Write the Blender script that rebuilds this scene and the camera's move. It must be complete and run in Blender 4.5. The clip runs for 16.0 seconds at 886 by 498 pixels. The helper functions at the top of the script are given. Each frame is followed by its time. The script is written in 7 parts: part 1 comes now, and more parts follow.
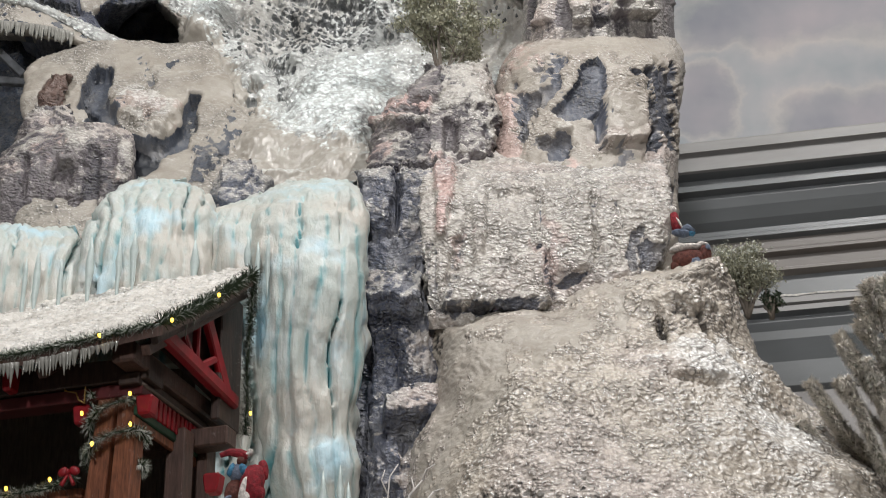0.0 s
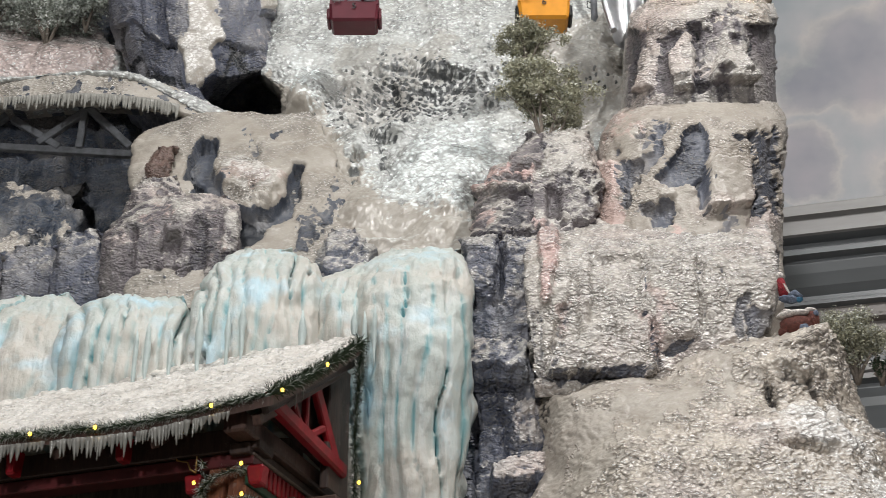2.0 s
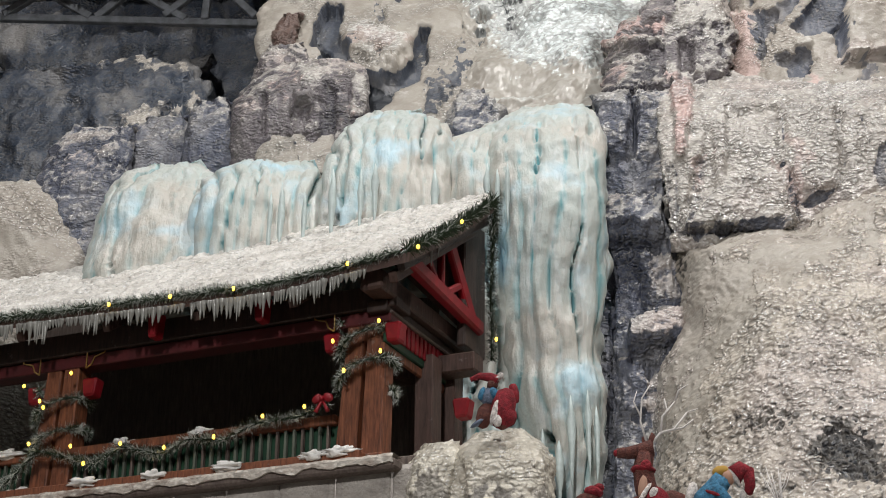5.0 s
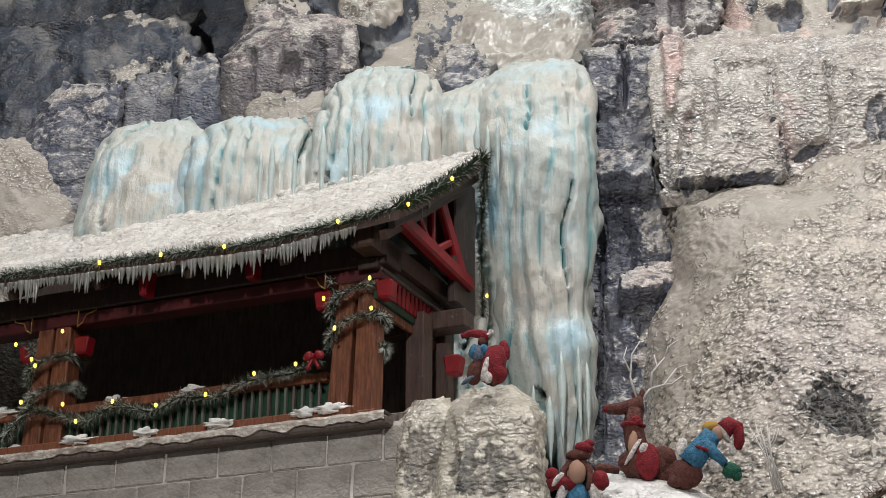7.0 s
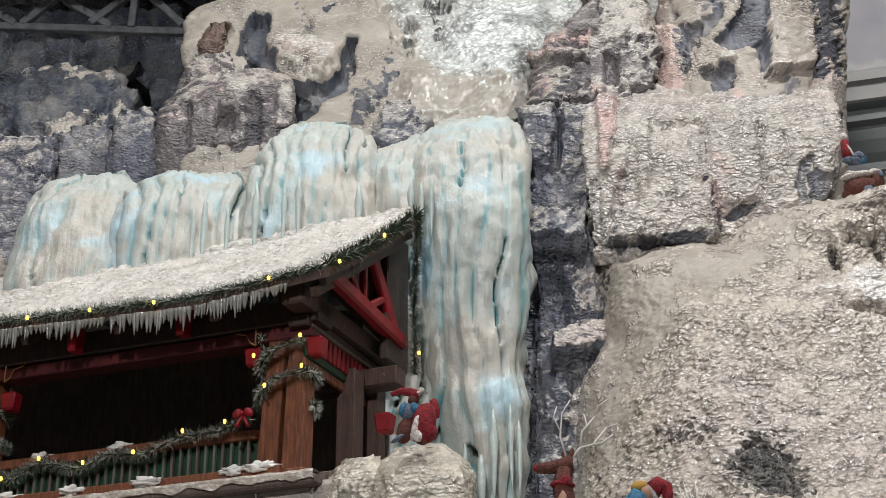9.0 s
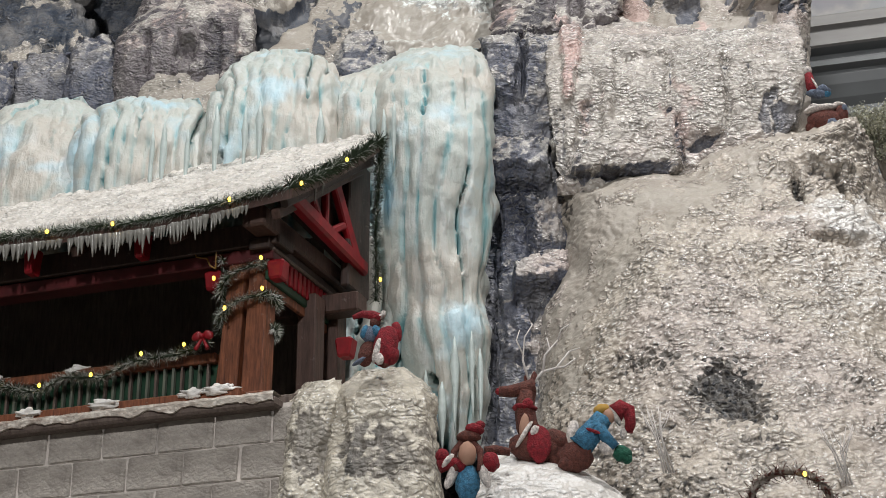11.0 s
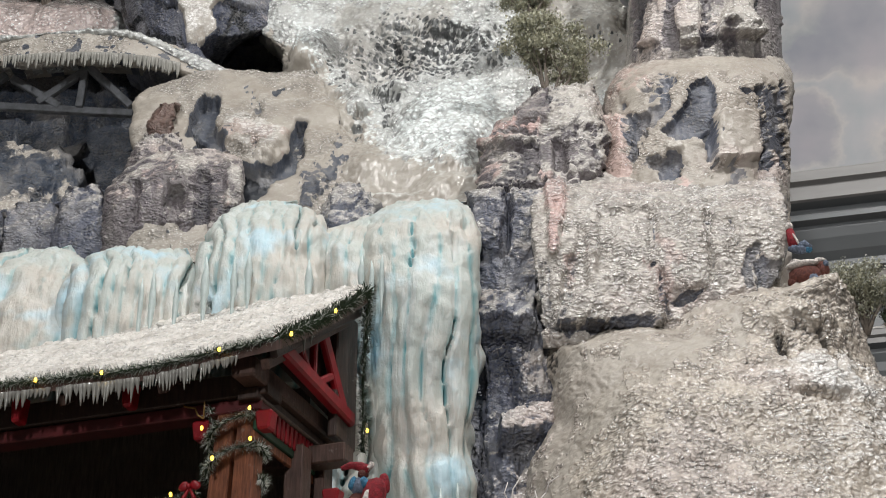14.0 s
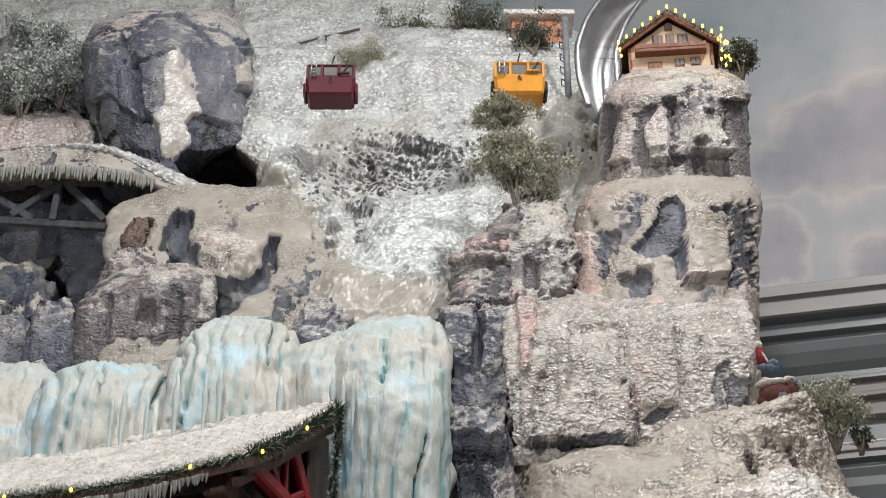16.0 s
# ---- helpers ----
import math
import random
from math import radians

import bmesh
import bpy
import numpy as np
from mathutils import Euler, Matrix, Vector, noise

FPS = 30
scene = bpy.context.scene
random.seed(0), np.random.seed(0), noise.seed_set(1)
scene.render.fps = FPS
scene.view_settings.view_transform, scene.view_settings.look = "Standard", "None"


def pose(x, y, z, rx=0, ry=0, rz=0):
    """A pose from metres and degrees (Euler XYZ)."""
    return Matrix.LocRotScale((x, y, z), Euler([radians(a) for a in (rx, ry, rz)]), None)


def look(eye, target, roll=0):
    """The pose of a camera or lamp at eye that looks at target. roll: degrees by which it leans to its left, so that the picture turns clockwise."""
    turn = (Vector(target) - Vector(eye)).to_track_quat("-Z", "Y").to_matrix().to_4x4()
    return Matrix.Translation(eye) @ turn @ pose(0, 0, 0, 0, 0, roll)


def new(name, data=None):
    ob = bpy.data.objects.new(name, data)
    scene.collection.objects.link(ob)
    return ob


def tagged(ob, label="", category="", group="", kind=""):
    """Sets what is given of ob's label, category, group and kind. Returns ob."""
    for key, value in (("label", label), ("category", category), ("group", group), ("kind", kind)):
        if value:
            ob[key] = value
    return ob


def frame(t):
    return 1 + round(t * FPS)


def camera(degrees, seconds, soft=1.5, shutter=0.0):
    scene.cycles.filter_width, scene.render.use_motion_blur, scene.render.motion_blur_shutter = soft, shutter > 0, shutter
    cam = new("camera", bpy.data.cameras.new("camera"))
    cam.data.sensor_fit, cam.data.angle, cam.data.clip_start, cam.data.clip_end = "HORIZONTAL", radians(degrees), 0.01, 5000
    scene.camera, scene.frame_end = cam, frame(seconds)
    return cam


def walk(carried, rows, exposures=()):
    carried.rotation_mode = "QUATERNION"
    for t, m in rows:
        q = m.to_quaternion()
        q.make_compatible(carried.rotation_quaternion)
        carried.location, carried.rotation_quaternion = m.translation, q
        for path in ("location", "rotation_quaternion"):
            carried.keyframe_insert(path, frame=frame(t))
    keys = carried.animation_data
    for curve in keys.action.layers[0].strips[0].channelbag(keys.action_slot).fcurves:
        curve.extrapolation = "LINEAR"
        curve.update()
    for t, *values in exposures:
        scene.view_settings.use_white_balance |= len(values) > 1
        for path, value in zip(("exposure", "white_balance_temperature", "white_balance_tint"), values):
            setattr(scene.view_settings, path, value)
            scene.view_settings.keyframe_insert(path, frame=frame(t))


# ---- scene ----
# ---------------------------------------------------------------- camera
cam = camera(30.0, 16.0, soft=0.75, shutter=0.4)
PATH = [
    (0, (0.0530, -0.0247, 1.5286), (0.1939, 2.6890, 2.7998), -1.06),
    (0.5, (0.0475, -0.0324, 1.5319), (0.1627, 2.6612, 2.8478), -0.85),
    (1, (0.0434, -0.0366, 1.5317), (0.1254, 2.6410, 2.8822), -0.65),
    (1.5, (0.0342, -0.0346, 1.5321), (0.0628, 2.6317, 2.9069), -0.30),
    (2, (0.0253, -0.0352, 1.5332), (-0.0010, 2.6301, 2.9100), 0.07),
    (2.5, (0.0150, -0.0299, 1.5275), (-0.0748, 2.6431, 2.8865), 0.47),
    (3, (0.0085, -0.0273, 1.5242), (-0.1286, 2.6608, 2.8491), 0.77),
    (3.5, (0.0013, -0.0183, 1.5185), (-0.1796, 2.6886, 2.7991), 1.00),
    (4, (0.0020, -0.0135, 1.5178), (-0.2086, 2.7067, 2.7653), 0.99),
    (4.5, (0.0060, -0.0029, 1.5140), (-0.2279, 2.7309, 2.7270), 0.85),
    (5, (0.0069, 0.0085, 1.5109), (-0.2484, 2.7580, 2.6836), 0.63),
    (5.2, (0.0082, 0.0117, 1.5075), (-0.2550, 2.7655, 2.6681), 0.60),
    (7.3, (0.0117, 0.0014, 1.5203), (-0.2224, 2.7860, 2.6118), 0.17),
    (7.5, (0.0168, 0.0005, 1.5223), (-0.2081, 2.7835, 2.6199), 0.13),
    (8, (0.0213, -0.0039, 1.5253), (-0.1725, 2.7709, 2.6490), -0.01),
    (8.5, (0.0271, -0.0008, 1.5284), (-0.1410, 2.7647, 2.6791), -0.12),
    (9, (0.0331, 0.0060, 1.5292), (-0.1072, 2.7608, 2.7089), -0.16),
    (9.5, (0.0330, 0.0159, 1.5252), (-0.0825, 2.7723, 2.7037), -0.21),
    (10, (0.0319, 0.0382, 1.5119), (-0.0595, 2.8170, 2.6388), -0.22),
    (10.2, (0.0307, 0.0447, 1.5097), (-0.0537, 2.8346, 2.6095), -0.24),
    (12.3, (-0.0033, 0.0498, 1.4557), (-0.0480, 2.8134, 2.6222), -0.12),
    (12.5, (-0.0040, 0.0464, 1.4593), (-0.0490, 2.7997, 2.6499), -0.12),
    (13, (-0.0033, 0.0322, 1.4677), (-0.0459, 2.7585, 2.7191), -0.07),
    (13.5, (-0.0046, 0.0303, 1.4742), (-0.0354, 2.7332, 2.7755), -0.04),
    (14, (-0.0049, 0.0236, 1.4818), (-0.0189, 2.7021, 2.8330), -0.13),
    (14.5, (-0.0047, 0.0199, 1.4835), (-0.0041, 2.6764, 2.8774), -0.23),
    (15, (-0.0042, 0.0123, 1.4841), (0.0104, 2.6473, 2.9182), -0.34),
    (15.5, (-0.0034, 0.0102, 1.4866), (0.0231, 2.6218, 2.9628), -0.40),
    (16, (-0.0069, -0.0011, 1.4857), (0.0320, 2.5818, 3.0113), -0.36),
]
walk(cam, [(t, look(eye, target, roll)) for t, eye, target, roll in PATH])

# ---------------------------------------------------------------- world and lamps
world = bpy.data.worlds.new("world")
scene.world = world
world.use_nodes = True
wbg = world.node_tree.nodes["Background"]
wbg.inputs["Color"].default_value = (0.9, 0.95, 1.0, 1)
wbg.inputs["Strength"].default_value = 0.2


def area_lamp(name, eye, target, size, watts, colour=(1, 0.96, 0.9)):
    data = bpy.data.lights.new(name, "AREA")
    data.shape, data.size, data.energy, data.color = "DISK", size, watts, colour
    ob = new(name, data)
    ob.matrix_world = look(eye, target)
    return ob


# three unseen overhead spots; last two are fill added for lodge and hall wall
LAMPS = [
    ((-1.5, 1.5, 6.5), (-0.6, 3.4, 2.9), 0.2, 66, (0.99, 0.975, 0.965)),
    ((1.5, 1.9, 6.5), (0.6, 3.0, 2.6), 0.2, 108, (0.99, 0.97, 0.955)),
    ((0.2, 2.5, 6.6), (0.0, 3.9, 3.9), 0.25, 8, (0.92, 1.0, 0.99)),
    ((-0.4, -2.6, 4.1), (-0.3, 3.0, 2.4), 0.3, 142, (0.985, 0.98, 0.985)),
    ((2.6, 4.5, 6.9), (2.3, 6.2, 4.7), 0.5, 14, (1.0, 0.97, 0.95)),
]
for eye, target, size, watts, colour in LAMPS:
    area_lamp("spot_or_fill_lamp", eye, target, size, watts, colour)


# ---------------------------------------------------------------- numeric noise
def hash3(ix, iy, iz, seed):
    n = (ix * 73856093) ^ (iy * 19349663) ^ (iz * 83492791) ^ (seed * 2654435761)
    n = (n ^ (n >> 13)) * 1274126177
    n = n & 0x7FFFFFFF
    n = (n ^ (n >> 16)) * 668265263
    return ((n & 0x7FFFFFFF) % 65521) / 65521.0


def vnoise(p, seed=0):
    i = np.floor(p).astype(np.int64)
    f = p - i
    f = f * f * (3 - 2 * f)
    out = 0
    for dx in (0, 1):
        wx = f[..., 0] if dx else 1 - f[..., 0]
        for dy in (0, 1):
            wy = f[..., 1] if dy else 1 - f[..., 1]
            for dz in (0, 1):
                wz = f[..., 2] if dz else 1 - f[..., 2]
                out = out + wx * wy * wz * hash3(i[..., 0] + dx, i[..., 1] + dy, i[..., 2] + dz, seed)
    return out * 2 - 1


def fbm(p, octaves=4, seed=0, gain=0.5):
    out, a = 0, 1.0
    for o in range(octaves):
        out = out + a * vnoise(p * 2.03**o + 17.3 * o, seed + o)
        a *= gain
    return out


def cells(p, seed=0, norm=2):
    """Nearest and second distance to scattered seeds, and a number for the nearest."""
    i = np.floor(p).astype(np.int64)
    d1 = np.full(p.shape[:-1], 9.0)
    d2, idv = d1.copy(), d1 * 0
    off = p * 0
    for dx in (-1, 0, 1):
        for dy in (-1, 0, 1):
            for dz in (-1, 0, 1):
                c = i + np.array([dx, dy, dz])
                s = np.stack([hash3(c[..., 0], c[..., 1], c[..., 2], seed + k) for k in (1, 2, 3)], -1)
                d = (np.abs(c + s - p) ** norm).sum(-1) ** (1 / norm)
                near = d < d1
                d2 = np.where(near, d1, np.minimum(d2, d))
                idv = np.where(near, hash3(c[..., 0], c[..., 1], c[..., 2], seed + 9), idv)
                off = np.where(near[..., None], p - c - s, off)
                d1 = np.where(near, d, d1)
    return d1, d2, idv, off


def smooth(a, lo, hi):
    t = np.clip((a - lo) / (hi - lo), 0, 1)
    return t * t * (3 - 2 * t)


# ---------------------------------------------------------------- materials
def material(name):
    m = bpy.data.materials.new(name)
    m.use_nodes = True
    return m, m.node_tree, m.node_tree.nodes["Principled BSDF"]


def nd(tree, kind, **values):
    n = tree.nodes.new(kind)
    for key, v in values.items():
        n.inputs[key.replace("_", " ")].default_value = v
    return n


def ramp(tree, fac, stops):
    n = tree.nodes.new("ShaderNodeValToRGB")
    while len(n.color_ramp.elements) < len(stops):
        n.color_ramp.elements.new(0.5)
    for e, (at, c) in zip(n.color_ramp.elements, stops):
        e.position, e.color = at, (*c, 1) if len(c) == 3 else c
    tree.links.new(fac, n.inputs["Fac"])
    return n.outputs["Color"]


def blend(tree, fac, a, b, mode="MIX"):
    n = tree.nodes.new("ShaderNodeMix")
    n.data_type, n.blend_type = "RGBA", mode
    for sock, v in ((n.inputs[0], fac), (n.inputs[6], a), (n.inputs[7], b)):
        if hasattr(v, "is_linked"):
            tree.links.new(v, sock)
        else:
            sock.default_value = v if isinstance(v, (int, float)) else (*v, 1)
    return n.outputs[2]


def coords(tree, scale=(1, 1, 1)):
    t = tree.nodes.new("ShaderNodeTexCoord")
    m = tree.nodes.new("ShaderNodeMapping")
    m.inputs["Scale"].default_value = scale
    tree.links.new(t.outputs["Object"], m.inputs["Vector"])
    return m.outputs["Vector"]


def tex(tree, vec, scale, detail=4, rough=0.55, kind="ShaderNodeTexNoise", out=0):
    n = tree.nodes.new(kind)
    tree.links.new(vec, n.inputs["Vector"])
    n.inputs["Scale"].default_value = scale
    if "Detail" in n.inputs:
        n.inputs["Detail"].default_value = detail
        n.inputs["Roughness"].default_value = rough
    return n.outputs[out]


def bump(tree, bsdf, height, strength, distance, before=None):
    n = nd(tree, "ShaderNodeBump", Strength=strength, Distance=distance)
    tree.links.new(height, n.inputs["Height"])
    if before is not None:
        tree.links.new(before, n.inputs["Normal"])
    tree.links.new(n.outputs["Normal"], bsdf.inputs["Normal"])
    return n.outputs["Normal"]


def glitter(tree, vec, share=0.06, scale=420):
    """Scattered mica flakes: tiny cells, some of them smooth and tilted, in the paint."""
    v = tree.nodes.new("ShaderNodeTexVoronoi")
    tree.links.new(vec, v.inputs["Vector"])
    v.inputs["Scale"].default_value = scale
    sep = tree.nodes.new("ShaderNodeSeparateColor")
    tree.links.new(v.outputs["Color"], sep.inputs["Color"])
    lt = tree.nodes.new("ShaderNodeMath")
    lt.operation = "LESS_THAN"
    tree.links.new(sep.outputs[0], lt.inputs[0])
    lt.inputs[1].default_value = share
    return lt.outputs[0], v.outputs["Color"]


def calc(tree, op, a, b=0.0, c=0.0, clamp=False):
    n = tree.nodes.new("ShaderNodeMath")
    n.operation, n.use_clamp = op, clamp
    for sock, v in zip(n.inputs, (a, b, c)):
        if hasattr(v, "is_linked"):
            tree.links.new(v, sock)
        else:
            sock.default_value = v
    return n.outputs[0]


def attribute(tree, name):
    n = tree.nodes.new("ShaderNodeAttribute")
    n.attribute_name = name
    return n.outputs["Fac"]


def stippling(tree, grain, scale):
    """Height of a brush-stippled coat: rounded lumps of uneven size, wobbled so that no row shows."""
    nv = nd(tree, "ShaderNodeTexNoise", Scale=30.0)
    tree.links.new(coords(tree), nv.inputs["Vector"])
    wob = tree.nodes.new("ShaderNodeVectorMath")
    wob.operation = "MULTIPLY_ADD"
    tree.links.new(nv.outputs["Color"], wob.inputs[0])
    wob.inputs[1].default_value = (0.022, 0.022, 0.022)
    tree.links.new(coords(tree, grain), wob.inputs[2])
    vw = nd(tree, "ShaderNodeTexVoronoi", Scale=scale)
    vw.feature = "SMOOTH_F1"
    vw.inputs["Smoothness"].default_value = 0.3
    tree.links.new(wob.outputs[0], vw.inputs["Vector"])
    return calc(tree, "SUBTRACT", 1.0, vw.outputs["Distance"])


SANDY, ROSY = (0.375, 0.342, 0.295), (0.62, 0.43, 0.39)


def painted_rock(name, dark, mid, snow, cover=0.5, stretch=(1, 1, 0.45), tint=None, rough=0.5, lump=0.45, flakes=0.02, pebble=0.8, coat=0.4, soft=0.2, grain=(0.6, 0.6, 1), pebbles=150.0, patchy=0.0, grit=0.6, brush=0.4, mottle=1.0, wash=0.5, scrape=0.5, bright=(0.9, 0.89, 0.87)):
    """Sculpted plaster: rock colours under cream snow paint that lies on the proud parts ('snow' layer), stippled and varnished, trowelled flat where the 'pink' layer is below nought and rosy where it is above."""
    m, t, b = material(name)
    v, vs = coords(t), coords(t, stretch)
    paint = attribute(t, "pink")
    flat = calc(t, "MULTIPLY", paint, -1.0, clamp=True)
    rosy = calc(t, "MULTIPLY", paint, 1.0, clamp=True)
    if patchy:
        bare = ramp(t, tex(t, v, 6.0, 4, 0.55), [(0.44, (patchy,) * 3), (0.56, (0, 0, 0))])
        flat = calc(t, "MAXIMUM", flat, bare)
    worked = calc(t, "SUBTRACT", 1.0, flat)
    big, fine = tex(t, vs, 7.0, 6, 0.6), tex(t, vs, 46.0, 5, 0.65)
    scratch, tiny = tex(t, vs, 110.0, 4, 0.7), tex(t, v, 150.0, 3, 0.6)
    # the bare rock paint
    rock = ramp(t, big, [(0.36, dark), (0.5, mid), (0.66, tuple(0.6 * a + 0.4 * c for a, c in zip(mid, snow)))])
    rock = blend(t, ramp(t, scratch, [(0.57, (0, 0, 0)), (0.66, (scrape,) * 3)]), rock, tuple(0.55 * c for c in snow))
    # the snow paint
    snowc = snow
    if tint:
        patch = ramp(t, tex(t, v, 3.1, 3, 0.5), [(0.52, (0, 0, 0)), (0.66, (0.8, 0.8, 0.8))])
        snowc = blend(t, patch, snow, tint)
    snowc = blend(t, calc(t, "MULTIPLY", flat, 0.9), snowc, SANDY)
    snowc = blend(t, rosy, snowc, ROSY)
    stain = ramp(t, tex(t, v, 11.0, 6, 0.62), [(0.36, (0.80, 0.78, 0.76)), (0.56, (1, 1, 1))])
    snowc = blend(t, 1.0, snowc, stain, "MULTIPLY")
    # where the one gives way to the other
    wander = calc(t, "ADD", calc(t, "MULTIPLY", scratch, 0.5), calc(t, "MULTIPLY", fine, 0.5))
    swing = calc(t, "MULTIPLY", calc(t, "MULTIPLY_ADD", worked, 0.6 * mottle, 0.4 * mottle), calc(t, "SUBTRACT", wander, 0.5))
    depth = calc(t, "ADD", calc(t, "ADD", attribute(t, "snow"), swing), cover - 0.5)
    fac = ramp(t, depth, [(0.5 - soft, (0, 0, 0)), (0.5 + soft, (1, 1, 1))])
    # lowest values turn near-black, holding the tunnel's shade in the colour
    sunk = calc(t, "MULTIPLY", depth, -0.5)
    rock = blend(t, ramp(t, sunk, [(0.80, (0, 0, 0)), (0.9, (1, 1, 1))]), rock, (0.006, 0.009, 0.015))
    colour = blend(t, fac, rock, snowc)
    # stippled coat: wash and painted shade between lumps, drybrush and painted glints on top
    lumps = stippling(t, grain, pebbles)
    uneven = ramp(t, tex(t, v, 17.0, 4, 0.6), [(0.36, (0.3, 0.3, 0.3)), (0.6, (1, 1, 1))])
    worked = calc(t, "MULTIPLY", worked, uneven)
    lump_mask = ramp(t, lumps, [(0.43, (0, 0, 0)), (0.6, (1, 1, 1))])
    gap_dark = calc(t, "MULTIPLY", calc(t, "SUBTRACT", 1.0, lump_mask), calc(t, "MULTIPLY", worked, wash))
    colour = blend(t, gap_dark, colour, tuple(0.22 * c for c in snow))
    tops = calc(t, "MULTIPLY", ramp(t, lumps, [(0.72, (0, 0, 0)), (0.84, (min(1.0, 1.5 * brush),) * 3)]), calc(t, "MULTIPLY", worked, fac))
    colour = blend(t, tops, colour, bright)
    flake, fcol = glitter(t, v, flakes, 360)
    flake = calc(t, "MULTIPLY", calc(t, "MULTIPLY", flake, fac), worked)
    # flakes get a white colour that stands in for their glints
    colour = blend(t, flake, colour, (0.88, 0.88, 0.87))
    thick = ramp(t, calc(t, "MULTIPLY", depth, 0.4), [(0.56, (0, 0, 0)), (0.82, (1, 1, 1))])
    colour = blend(t, calc(t, "MULTIPLY", thick, calc(t, "MULTIPLY_ADD", lump_mask, 0.6, 0.25)), colour, bright)
    t.links.new(colour, b.inputs["Base Color"])
    t.links.new(calc(t, "MULTIPLY_ADD", flake, -0.35, rough), b.inputs["Roughness"])
    t.links.new(calc(t, "MULTIPLY", calc(t, "MULTIPLY_ADD", worked, 1.7 * coat, 0.2 * coat), calc(t, "MULTIPLY_ADD", fac, 0.7, 0.3)), b.inputs["Coat Weight"])
    b.inputs["Coat Roughness"].default_value = 0.2
    n1 = bump(t, b, fine, lump * grit, 0.016)
    n2 = bump(t, b, tiny, 0.55 * grit, 0.006, n1)
    n3 = bump(t, b, calc(t, "MULTIPLY", lumps, worked), pebble, 0.008, n2)
    # facets of the varnish lean this way and that
    lean = t.nodes.new("ShaderNodeVectorMath")
    lean.operation = "SUBTRACT"
    t.links.new(fcol, lean.inputs[0])
    lean.inputs[1].default_value = (0.5, 0.5, 0.5)
    tip = t.nodes.new("ShaderNodeVectorMath")
    tip.operation = "SCALE"
    t.links.new(lean.outputs[0], tip.inputs[0])
    t.links.new(calc(t, "MULTIPLY", worked, 0.6), tip.inputs["Scale"])
    sway = t.nodes.new("ShaderNodeVectorMath")
    t.links.new(n3, sway.inputs[0])
    t.links.new(tip.outputs[0], sway.inputs[1])
    unit = t.nodes.new("ShaderNodeVectorMath")
    unit.operation = "NORMALIZE"
    t.links.new(sway.outputs[0], unit.inputs[0])
    t.links.new(unit.outputs[0], b.inputs["Coat Normal"])
    return m


def plain(name, colour, rough=0.5, metal=0.0, vary=0.25, scale=30.0, relief=0.1, stretch=(1, 1, 1), glow=0.0):
    m, t, b = material(name)
    v = coords(t, stretch)
    n = tex(t, v, scale, 5, 0.6)
    lo, hi = tuple(c * (1 - vary) for c in colour), tuple(min(1, c * (1 + vary)) for c in colour)
    t.links.new(ramp(t, n, [(0.3, lo), (0.7, hi)]), b.inputs["Base Color"])
    b.inputs["Roughness"].default_value, b.inputs["Metallic"].default_value = rough, metal
    if relief:
        bump(t, b, tex(t, v, scale * 2.5, 4), relief, 0.004)
    if glow:
        b.inputs["Emission Color"].default_value, b.inputs["Emission Strength"].default_value = (*colour, 1), glow
    return m


CREAM, WHITE, BEIGE = (0.58, 0.55, 0.50), (0.66, 0.69, 0.68), (0.47, 0.43, 0.375)
PINK = (0.58, 0.48, 0.44)
M_ROCK_BLUE = painted_rock("rock_paint_blue_grey", (0.026, 0.034, 0.064), (0.105, 0.115, 0.155), (0.50, 0.48, 0.45), 0.5, tint=PINK, soft=0.2, mottle=1.2)
M_ROCK_WARM = painted_rock("rock_paint_warm", (0.035, 0.032, 0.045), (0.145, 0.125, 0.135), (0.53, 0.50, 0.455), 0.62, tint=PINK, soft=0.2, mottle=1.2)
M_ROCK_RUST = painted_rock("rock_paint_rust", (0.03, 0.018, 0.014), (0.12, 0.07, 0.055), (0.34, 0.25, 0.21), 0.5, mottle=1.2)
M_ROCK_DEEP = painted_rock("rock_paint_deep_blue", (0.007, 0.014, 0.028), (0.03, 0.044, 0.07), BEIGE, 0.0, pebble=0.6, mottle=1.8, scrape=0.12)
M_SNOW_BEIGE = painted_rock("snow_plaster_beige", (0.012, 0.011, 0.012), (0.035, 0.031, 0.029), (0.57, 0.505, 0.425), 0.88, tint=(0.60, 0.52, 0.47), scrape=0.15, lump=0.5, pebble=0.9, coat=0.7, soft=0.12, grain=(0.7, 0.7, 1), pebbles=125.0, grit=0.4, brush=0.6, wash=0.7)
M_SNOW_WHITE = painted_rock("snow_plaster_white", (0.02, 0.023, 0.026), (0.075, 0.08, 0.08), (0.55, 0.565, 0.545), 0.92, lump=0.5, rough=0.35, pebble=0.9, coat=0.8, soft=0.12, grain=(0.75, 0.75, 1), pebbles=88.0, grit=0.2, brush=0.7, wash=0.5, bright=(0.85, 0.91, 0.90))
M_CLIFF = painted_rock("cliff_plaster", (0.035, 0.04, 0.06), (0.12, 0.125, 0.15), (0.52, 0.48, 0.43), 1.0, tint=PINK, lump=0.2, rough=0.4, pebble=0.9, coat=0.7, soft=0.12, grit=0.4, brush=0.6, wash=0.6)
M_SNOW_SMOOTH = painted_rock("smooth_plaster", (0.028, 0.034, 0.052), (0.095, 0.105, 0.135), (0.43, 0.385, 0.33), 1.1, tint=PINK, lump=0.15, rough=0.52, soft=0.07, patchy=0.85, coat=0.3, grit=0.5)
